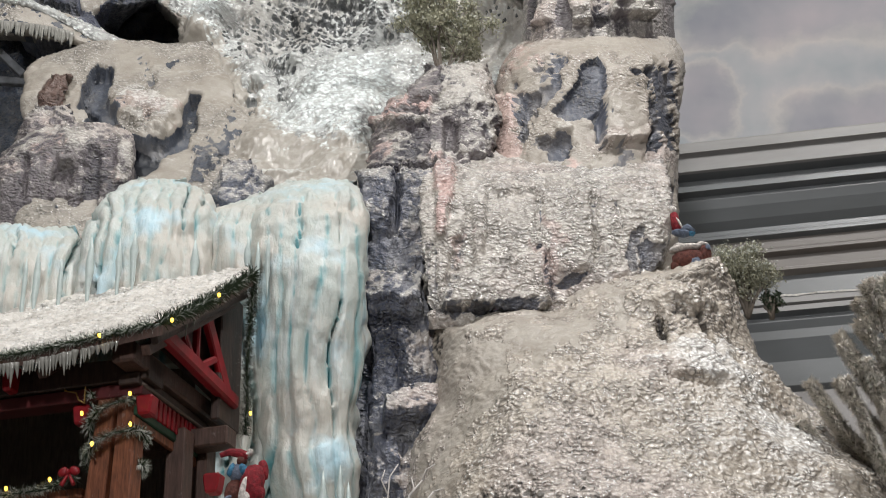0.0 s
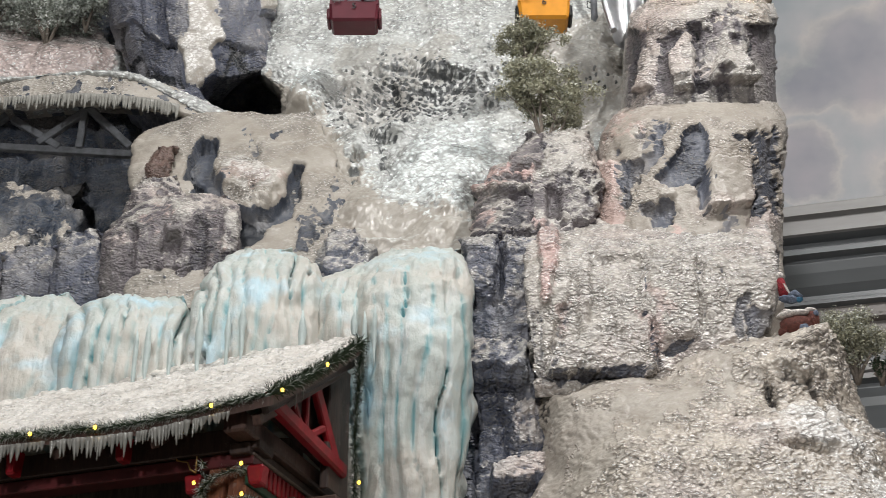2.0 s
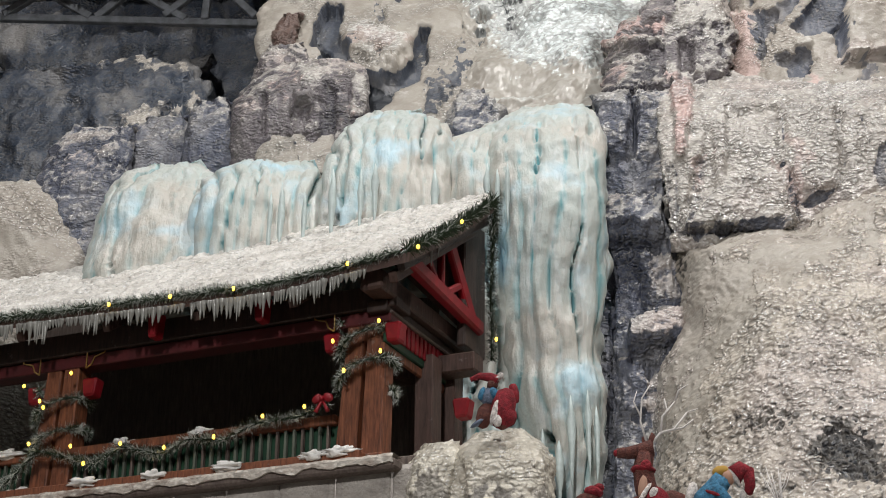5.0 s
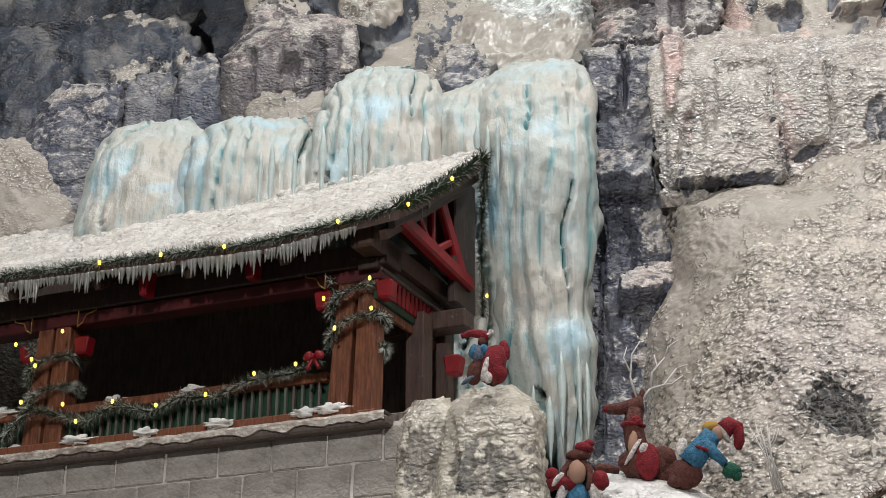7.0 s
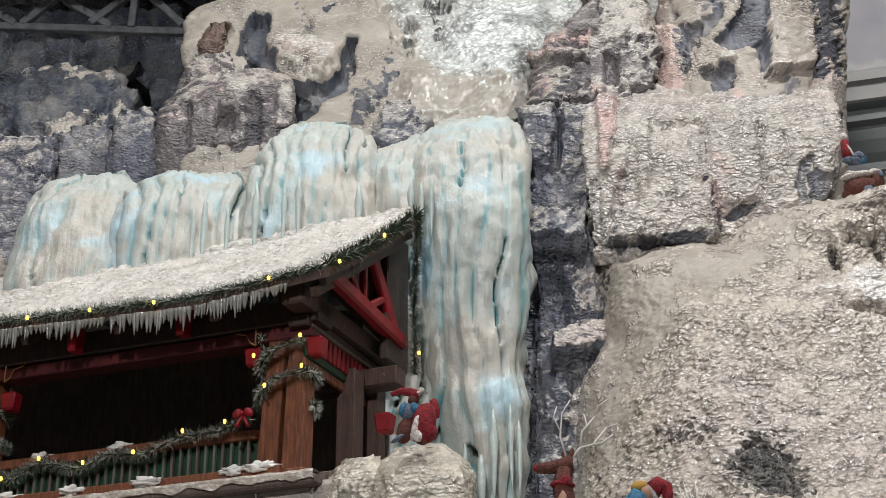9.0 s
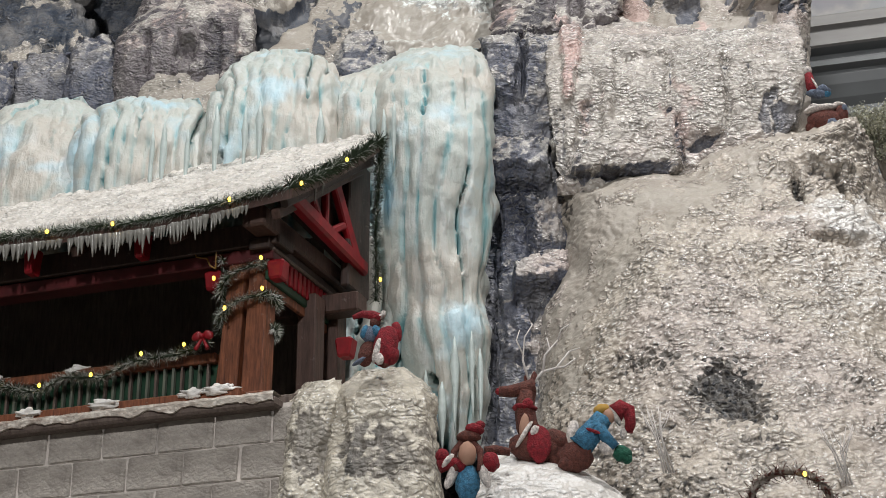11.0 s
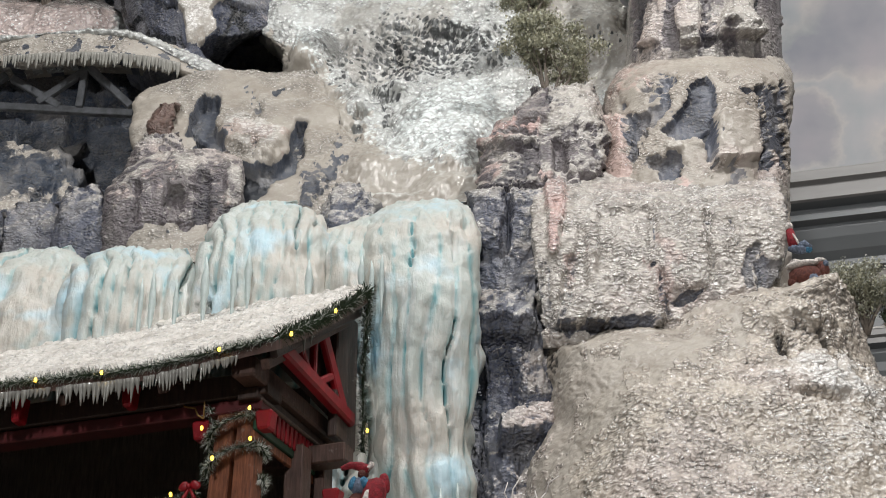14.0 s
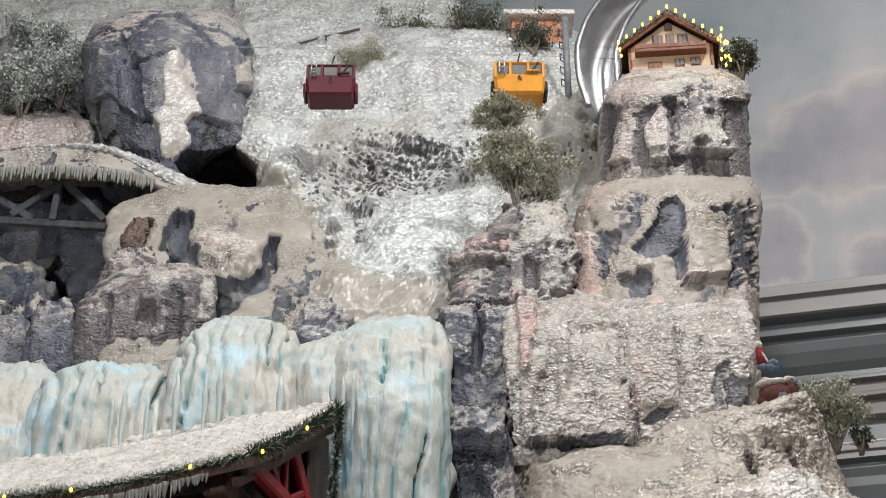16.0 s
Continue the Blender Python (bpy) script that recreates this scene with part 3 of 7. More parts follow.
crag("snow_bank", [(4.437, -1.671, -1.014, 4.5), (4.628, -1.706, -1.082, 4.52), (4.765, -1.749, -1.157, 4.6), (4.933, -1.815, -1.261, 4.75)],
     M_SNOW_WHITE, lumpy(15, size=0.03, depth=0.008, big=0.03), step=0.008, bulge=0.1, snow_add=0.4, tint=((4.5, ((-1.75, 4.4), (-1.75, 5.0), (-1.1, 5.0), (-1.1, 4.4)), 0, 0, 0.6, 2),), label="pale pinkish snow bank below frosted bushes", category="snow slope", kind="structure")

crag("upper_snow", [(4.75, -2.3, -1.0, 4.95), (5.0, -2.35, -1.05, 5.0), (5.3, -2.4, -0.9, 5.1), (5.6, -2.5, -0.7, 5.25), (6.1, -2.6, -0.6, 5.5)],
     M_SNOW_WHITE, lumpy(18, size=0.04, depth=0.01, big=0.05), step=0.012, bulge=0.1, snow_add=0.3, label="pale snow field behind the frosted bushes", category="snow slope", kind="structure")

crag("rock_shelf", [(3.277, -1.761, -1.055, 4), (3.428, -1.782, -0.988, 4), (3.633, -1.833, -1.022, 4.06), (3.812, -1.88, -1.052, 4.12), (3.934, -1.927, -1.115, 4.2)],
     M_ROCK_DEEP, rocky(16, size=0.2, depth=0.05, rough=0.002), step=0.009, bulge=0.12, snow_up=0.5, snow_add=0.0,
     extra=both(dents((-1.507, 3.877, 0.12, 0.05, -0.05, -0.3)), facets((4.0, ((-1.36, 3.56), (-1.22, 3.66), (-1.06, 3.70), (-1.02, 3.64), (-1.12, 3.60), (-1.24, 3.585)), 0.0, 0.0, 0.85, 2.5), (4.0, ((-1.70, 3.40), (-1.45, 3.47), (-1.28, 3.49), (-1.26, 3.46), (-1.44, 3.42), (-1.70, 3.36)), 0.0, 0.0, 0.75, 2.5), (4.0, ((-1.40, 3.86), (-1.30, 3.89), (-1.20, 3.83), (-1.28, 3.80)), 0.0, 0.0, 0.8, 3.5), (4.0, ((-1.22, 3.80), (-1.12, 3.83), (-1.10, 3.79), (-1.18, 3.775)), 0.0, 0.0, 0.65, 3.5))),
     label="dark blue rock shelf with mossy snow on its ledges", category="rock", kind="structure")


def boulder(rows, seed, mat=M_ROCK_WARM, label="grey-violet boulder drybrushed with snow", step=0.006, extra=None, size=0.10, depth=0.018, power=5, **k):
    return crag("boulder", rows, mat, rocky(seed, size=size, depth=depth, flute=0.003, rough=0.002, vary=0.4), step=step, bulge=0.10, power=power, label=label, category="rock", extra=extra, rim=0.25, **k)


boulder([(3.194, -0.841, -0.498, 3.55), (3.331, -0.851, -0.506, 3.55), (3.427, -0.853, -0.513, 3.565), (3.50, -0.81, -0.515, 3.58), (3.545, -0.765, -0.525, 3.60), (3.58, -0.735, -0.575, 3.63)], 31, M_ROCK_WARM, snow_add=-0.02, size=0.22, depth=0.012, step=0.005,
        extra=facets((3.55, ((-0.634, 3.488), (-0.592, 3.483), (-0.588, 3.294), (-0.624, 3.295)), -0.02, -0.01, -0.35, 1.4), (3.55, ((-0.776, 3.453), (-0.765, 3.452), (-0.76, 3.331), (-0.77, 3.331)), -0.02, -0.02, -1.0, 1.0), (3.55, ((-0.696, 3.451), (-0.649, 3.443), (-0.654, 3.418), (-0.689, 3.419)), 0.05, 0.02, -1.1, 0.6), (3.55, ((-0.69, 3.42), (-0.657, 3.418), (-0.661, 3.315), (-0.688, 3.316)), -0.012, -0.012, -0.2, 1.0),
                     (3.55, ((-0.675, 3.522), (-0.61, 3.513), (-0.624, 3.445), (-0.666, 3.447)), 0.01, 0.0, 0.4, 1.5), (3.55, ((-0.757, 3.411), (-0.704, 3.409), (-0.705, 3.313), (-0.749, 3.315)), -0.012, 0, -0.35, 1.5), (3.55, ((-0.559, 3.511), (-0.519, 3.481), (-0.513, 3.379), (-0.549, 3.38)), 0.012, 0.012, 0.35, 0.8), (3.55, ((-0.851, 3.36), (-0.768, 3.373), (-0.577, 3.312), (-0.575, 3.236), (-0.844, 3.245)), -0.02, 0.0, -0.4, 2)),
        tint=((3.55, ((-0.752, 3.474), (-0.697, 3.503), (-0.686, 3.424), (-0.72, 3.402)), 0, 0, 0.7, 3), (3.55, ((-0.589, 3.483), (-0.559, 3.498), (-0.552, 3.365), (-0.582, 3.366)), 0, 0, 0.7, 3), (3.55, ((-0.847, 3.414), (-0.779, 3.451), (-0.763, 3.411), (-0.831, 3.375)), 0, 0, 0.4, 3)))
boulder([(3.556, -0.843, -0.664, 3.7), (3.605, -0.836, -0.674, 3.7), (3.664, -0.82, -0.696, 3.72), (3.711, -0.8, -0.731, 3.76)], 32, M_ROCK_WARM, size=0.06, depth=0.015)
boulder([(3.225, -0.975, -0.832, 3.6), (3.364, -0.98, -0.843, 3.6), (3.446, -0.979, -0.861, 3.62), (3.501, -0.963, -0.893, 3.66)], 33, M_ROCK_BLUE)
boulder([(3.277, -1.153, -0.956, 3.7), (3.404, -1.149, -0.973, 3.7), (3.498, -1.113, -1.008, 3.74)], 34, M_ROCK_BLUE)
boulder([(2.874, -1.3, -1.11, 3.55), (3.09, -1.327, -1.103, 3.58), (3.235, -1.345, -1.091, 3.6), (3.338, -1.331, -1.1, 3.62), (3.427, -1.272, -1.118, 3.66)], 35, M_ROCK_BLUE, snow_add=0.12, label="grey-violet cliff block beside the ice")
boulder([(3.249, -0.317, -0.165, 3.46), (3.294, -0.317, -0.17, 3.46), (3.357, -0.306, -0.176, 3.48), (3.421, -0.274, -0.233, 3.52)], 36, M_ROCK_BLUE, size=0.07, depth=0.02, label="small dark rock in the snow above the ice", snow_add=0.1)

# a low added rock stands in for a rust-brown patch of the plaster
boulder([(3.68, -0.83, -0.74, 3.815), (3.76, -0.825, -0.735, 3.815), (3.81, -0.815, -0.74, 3.825), (3.85, -0.79, -0.745, 3.84)], 37, M_ROCK_RUST, size=0.05, depth=0.02, label="rust-brown patch under the bridge, built as a small rock", snow_add=-0.35)

crag("plaster_wall", [(1.9, -2.2, -0.9, 3.45), (2.86, -1.704, -1.121, 3.5), (2.982, -1.732, -1.145, 3.52), (3.149, -1.775, -1.249, 3.56), (3.238, -1.806, -1.32, 3.6)],
     M_SNOW_SMOOTH, lumpy(17, size=0.03, depth=0.008, big=0.03), step=0.012, bulge=0.1, snow_add=0.2, label="pinkish smooth plaster snow bank", category="snow slope", kind="structure")

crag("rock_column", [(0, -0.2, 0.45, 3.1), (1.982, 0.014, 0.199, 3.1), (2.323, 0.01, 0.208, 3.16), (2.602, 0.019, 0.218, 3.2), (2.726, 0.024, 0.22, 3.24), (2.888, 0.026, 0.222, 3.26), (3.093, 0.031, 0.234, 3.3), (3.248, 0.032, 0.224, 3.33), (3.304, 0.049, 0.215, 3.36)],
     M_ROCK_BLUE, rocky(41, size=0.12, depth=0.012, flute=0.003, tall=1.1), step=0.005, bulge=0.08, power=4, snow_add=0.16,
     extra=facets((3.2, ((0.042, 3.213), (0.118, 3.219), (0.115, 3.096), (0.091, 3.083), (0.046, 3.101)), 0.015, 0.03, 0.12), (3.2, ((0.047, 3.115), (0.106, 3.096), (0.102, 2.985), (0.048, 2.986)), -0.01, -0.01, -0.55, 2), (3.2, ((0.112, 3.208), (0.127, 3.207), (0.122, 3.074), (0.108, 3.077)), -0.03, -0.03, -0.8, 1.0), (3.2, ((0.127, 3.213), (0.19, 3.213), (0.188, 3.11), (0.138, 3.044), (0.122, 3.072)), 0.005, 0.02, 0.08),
                  # strips below the ledge and the pale block are painted dark, as shade
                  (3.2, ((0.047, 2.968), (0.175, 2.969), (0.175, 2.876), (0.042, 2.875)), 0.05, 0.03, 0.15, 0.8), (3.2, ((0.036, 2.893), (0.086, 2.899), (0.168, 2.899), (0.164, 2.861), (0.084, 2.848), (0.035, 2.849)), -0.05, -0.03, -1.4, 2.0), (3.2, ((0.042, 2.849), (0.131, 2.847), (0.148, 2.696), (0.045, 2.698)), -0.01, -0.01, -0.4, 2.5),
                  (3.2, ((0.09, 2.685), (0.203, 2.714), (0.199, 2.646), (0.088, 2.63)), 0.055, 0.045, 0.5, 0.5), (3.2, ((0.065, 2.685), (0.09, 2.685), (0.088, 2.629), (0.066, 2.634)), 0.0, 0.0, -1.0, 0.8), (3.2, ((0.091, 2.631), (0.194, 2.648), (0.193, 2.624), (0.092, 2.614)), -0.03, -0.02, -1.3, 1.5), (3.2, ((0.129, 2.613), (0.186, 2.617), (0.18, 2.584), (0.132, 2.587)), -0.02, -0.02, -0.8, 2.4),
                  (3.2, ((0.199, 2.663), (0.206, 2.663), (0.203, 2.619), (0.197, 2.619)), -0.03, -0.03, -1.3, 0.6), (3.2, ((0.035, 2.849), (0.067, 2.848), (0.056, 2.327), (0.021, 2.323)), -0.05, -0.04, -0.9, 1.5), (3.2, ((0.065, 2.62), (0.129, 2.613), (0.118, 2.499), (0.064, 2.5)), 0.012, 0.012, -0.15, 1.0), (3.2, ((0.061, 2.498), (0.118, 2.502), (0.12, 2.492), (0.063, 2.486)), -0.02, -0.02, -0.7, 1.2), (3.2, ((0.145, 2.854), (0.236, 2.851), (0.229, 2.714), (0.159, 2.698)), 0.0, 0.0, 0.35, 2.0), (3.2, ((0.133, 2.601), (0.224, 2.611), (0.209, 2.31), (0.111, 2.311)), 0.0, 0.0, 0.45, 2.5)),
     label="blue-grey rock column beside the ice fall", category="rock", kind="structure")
crag("rock_stack", [(3.256, 0.058, 0.357, 3.36), (3.367, 0.07, 0.365, 3.4), (3.467, 0.088, 0.373, 3.44), (3.562, 0.115, 0.381, 3.48), (3.64, 0.177, 0.374, 3.52), (3.734, 0.21, 0.36, 3.58)],
     M_ROCK_WARM, rocky(45, size=0.14, depth=0.016), step=0.005, bulge=0.14, power=3.5, snow_add=0.1,
     extra=facets((3.44, ((0.235, 3.643), (0.34, 3.649), (0.352, 3.533), (0.234, 3.527)), 0.01, 0.01, 0.35), (3.44, ((0.162, 3.617), (0.234, 3.626), (0.229, 3.549), (0.155, 3.549)), 0.02, 0.0, -0.3, 1.2), (3.44, ((0.095, 3.549), (0.213, 3.552), (0.216, 3.467), (0.088, 3.473)), 0.01, 0.01, 0.2), (3.44, ((0.146, 3.517), (0.209, 3.523), (0.208, 3.498), (0.148, 3.495)), -0.02, -0.02, -0.8, 1.6),
                  (3.44, ((0.083, 3.473), (0.205, 3.479), (0.205, 3.352), (0.076, 3.349)), 0.02, 0.01, -0.2, 2.0), (3.44, ((0.083, 3.482), (0.205, 3.489), (0.205, 3.473), (0.083, 3.463)), 0.02, 0.02, 0.5, 0.8), (3.44, ((0.244, 3.501), (0.274, 3.508), (0.267, 3.411), (0.241, 3.411)), -0.03, -0.03, -1.0, 0.9), (3.44, ((0.207, 3.482), (0.241, 3.489), (0.24, 3.365), (0.208, 3.365)), 0.015, 0.015, 0.3), (3.44, ((0.274, 3.495), (0.361, 3.504), (0.356, 3.395), (0.27, 3.401)), 0.01, 0.02, 0.35), (3.44, ((0.27, 3.401), (0.357, 3.398), (0.356, 3.38), (0.27, 3.383)), -0.015, -0.015, -0.4, 1.5), (3.44, ((0.158, 3.549), (0.207, 3.552), (0.207, 3.539), (0.157, 3.533)), -0.02, -0.02, -0.6, 1.6)),
     tint=((3.44, ((0.092, 3.549), (0.216, 3.558), (0.214, 3.495), (0.088, 3.473)), 0, 0, 1.0, 2), (3.44, ((0.208, 3.389), (0.262, 3.389), (0.259, 3.298), (0.212, 3.298)), 0, 0, 0.8, 2), (3.44, ((0.07, 3.47), (0.115, 3.475), (0.10, 3.38), (0.07, 3.37)), 0, 0, 0.7, 4)),
     label="pinkish stacked rocks drybrushed with snow", category="rock", kind="structure")

crag("cliff_panel", [(2.86, 0.189, 0.445, 3.22), (2.887, 0.183, 0.456, 3.2), (2.922, 0.178, 0.548, 3.2), (2.994, 0.174, 0.693, 3.2), (3.126, 0.17, 0.729, 3.22), (3.198, 0.171, 0.737, 3.25), (3.255, 0.18, 0.742, 3.29), (3.328, 0.197, 0.755, 3.37), (3.408, 0.223, 0.765, 3.46), (3.485, 0.272, 0.76, 3.55)],
     M_CLIFF, rocky(46, size=0.3, depth=0.004, flute=0.002, tall=2.0, vary=0.45), step=0.0045, bulge=0.05, power=9, snow_add=0.35,
     extra=facets((3.22, ((0.32, 3.199), (0.437, 3.202), (0.425, 3.044), (0.31, 3.033)), -0.014, -0.018, -0.12), (3.22, ((0.442, 3.219), (0.45, 3.219), (0.442, 3.055), (0.433, 3.055)), -0.018, -0.018, -0.9, 1.2), (3.22, ((0.552, 3.202), (0.564, 3.204), (0.561, 3.014), (0.547, 3.009)), -0.015, -0.015, -0.4, 1.0), (3.22, ((0.61, 3.162), (0.62, 3.162), (0.622, 3.068), (0.613, 3.066)), -0.012, -0.012, -0.35, 1.0),
                  # the ragged strip below the base ledge is shade put into the paint
                  (3.22, ((0.623, 3.096), (0.654, 3.098), (0.647, 3.001), (0.617, 3.004)), -0.01, -0.01, -0.8, 1.6), (3.22, ((0.657, 3.064), (0.71, 3.06), (0.706, 2.99), (0.653, 2.996)), -0.012, -0.012, -1.1, 1.6), (3.22, ((0.218, 2.912), (0.236, 3.001), (0.357, 3.004), (0.451, 2.988), (0.451, 2.918), (0.426, 2.896)), 0.04, 0.018, -0.08, 0.6), (3.22, ((0.23, 2.912), (0.292, 2.905), (0.422, 2.918), (0.424, 2.904), (0.238, 2.894)), -0.015, -0.01, -0.9, 1.5),
                  (3.22, ((0.465, 2.967), (0.49, 2.988), (0.534, 3.001), (0.515, 2.973), (0.47, 2.955)), -0.02, -0.015, -1.2, 0.8), (3.22, ((0.448, 3.071), (0.457, 3.071), (0.451, 2.927), (0.437, 2.927)), -0.02, -0.02, -0.6, 1.6), (3.22, ((0.284, 3.179), (0.292, 3.004), (0.233, 2.922), (0.221, 2.98)), -0.02, -0.012, -0.3, 0.8), (3.22, ((0.202, 3.253), (0.245, 3.259), (0.244, 3.182), (0.226, 3.071), (0.206, 3.071)), 0.015, 0.015, 0.15), (3.22, ((0.226, 3.199), (0.233, 3.202), (0.225, 3.05), (0.22, 3.044)), -0.015, -0.015, -0.6, 1.2),
                  (3.22, ((0.453, 3.219), (0.553, 3.21), (0.544, 3.004), (0.449, 2.99)), 0.008, 0.004, 0.05), (3.22, ((0.177, 3.072), (0.221, 3.071), (0.22, 2.899), (0.179, 2.899)), -0.015, -0.005, -0.5, 2.0)),
     tint=((3.22, ((0.199, 3.26), (0.247, 3.263), (0.245, 3.161), (0.226, 3.071), (0.204, 3.071)), 0, 0, 1.0, 1.5), (3.22, ((0.443, 3.126), (0.487, 3.119), (0.478, 2.964), (0.437, 2.964)), 0, 0, 0.5, 3), (3.22, ((0.238, 3.071), (0.271, 3.126), (0.282, 3.099), (0.248, 2.991)), 0, 0, 0.5, 2)),
     label="broad rippled snowy cliff face with upright cracks", category="rock", kind="structure")

crag("tower_middle", [(3.019, 0.531, 0.747, 3.34), (3.159, 0.389, 0.762, 3.34), (3.256, 0.333, 0.773, 3.36), (3.397, 0.337, 0.797, 3.4), (3.546, 0.352, 0.819, 3.44), (3.655, 0.378, 0.84, 3.46), (3.727, 0.412, 0.849, 3.5), (3.807, 0.465, 0.843, 3.56), (3.869, 0.511, 0.823, 3.62)],
     M_SNOW_SMOOTH, rocky(47, size=0.3, depth=0.008, flute=0.003, rough=0.0016, vary=0.5), step=0.0045, bulge=0.27, power=2.2, snow_add=0.1,
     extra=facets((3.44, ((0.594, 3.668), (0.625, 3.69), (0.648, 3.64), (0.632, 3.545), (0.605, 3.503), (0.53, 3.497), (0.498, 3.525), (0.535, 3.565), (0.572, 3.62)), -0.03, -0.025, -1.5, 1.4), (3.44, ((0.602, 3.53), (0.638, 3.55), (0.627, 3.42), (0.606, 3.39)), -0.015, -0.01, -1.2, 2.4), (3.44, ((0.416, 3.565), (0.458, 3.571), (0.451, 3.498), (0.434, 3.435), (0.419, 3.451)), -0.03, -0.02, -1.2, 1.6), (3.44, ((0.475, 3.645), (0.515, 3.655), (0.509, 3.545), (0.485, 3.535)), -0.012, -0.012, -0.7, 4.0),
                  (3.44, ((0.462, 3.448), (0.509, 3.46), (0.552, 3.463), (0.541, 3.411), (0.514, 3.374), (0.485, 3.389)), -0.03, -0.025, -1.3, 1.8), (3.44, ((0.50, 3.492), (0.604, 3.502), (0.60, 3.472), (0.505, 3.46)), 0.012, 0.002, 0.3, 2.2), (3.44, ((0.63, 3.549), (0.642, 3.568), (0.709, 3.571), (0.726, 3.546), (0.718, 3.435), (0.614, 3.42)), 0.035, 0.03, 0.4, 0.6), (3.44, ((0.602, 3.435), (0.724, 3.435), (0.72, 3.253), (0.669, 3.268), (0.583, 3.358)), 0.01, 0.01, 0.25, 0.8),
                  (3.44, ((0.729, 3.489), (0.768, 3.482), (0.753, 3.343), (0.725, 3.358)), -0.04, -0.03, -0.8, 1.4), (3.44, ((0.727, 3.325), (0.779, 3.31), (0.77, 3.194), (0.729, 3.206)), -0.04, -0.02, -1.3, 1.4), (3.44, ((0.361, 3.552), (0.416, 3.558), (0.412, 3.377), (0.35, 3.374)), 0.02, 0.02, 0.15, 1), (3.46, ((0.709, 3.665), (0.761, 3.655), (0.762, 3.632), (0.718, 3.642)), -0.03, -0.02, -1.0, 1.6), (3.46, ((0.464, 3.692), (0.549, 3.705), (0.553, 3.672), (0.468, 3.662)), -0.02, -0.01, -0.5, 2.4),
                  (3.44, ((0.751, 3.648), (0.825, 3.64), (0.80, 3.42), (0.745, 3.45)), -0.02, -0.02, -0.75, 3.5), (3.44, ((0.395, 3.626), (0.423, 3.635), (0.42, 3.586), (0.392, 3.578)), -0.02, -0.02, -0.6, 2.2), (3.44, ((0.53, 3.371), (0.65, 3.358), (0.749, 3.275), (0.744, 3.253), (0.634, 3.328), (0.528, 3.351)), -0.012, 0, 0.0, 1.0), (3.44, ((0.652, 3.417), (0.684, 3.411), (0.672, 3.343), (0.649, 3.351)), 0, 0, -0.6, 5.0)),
     tint=((3.4, ((0.531, 3.331), (0.581, 3.391), (0.649, 3.405), (0.7, 3.39), (0.769, 3.345), (0.766, 3.182), (0.687, 3.241), (0.615, 3.308)), 0, 0, -1.0, 3), (3.48, ((0.411, 3.677), (0.448, 3.726), (0.564, 3.784), (0.693, 3.817), (0.777, 3.808), (0.831, 3.707), (0.741, 3.716), (0.629, 3.717), (0.53, 3.693)), 0, 0, -0.8, 4), (3.44, ((0.368, 3.709), (0.498, 3.725), (0.494, 3.659), (0.381, 3.626)), 0, 0, 0.5, 3), (3.44, ((0.361, 3.552), (0.419, 3.558), (0.414, 3.374), (0.35, 3.374)), 0, 0, 0.7, 3), (3.44, ((0.532, 3.397), (0.585, 3.389), (0.582, 3.351), (0.488, 3.351)), 0, 0, 0.7, 3)),
     label="bulging beige rock tower with dark hollows", category="rock", kind="structure")

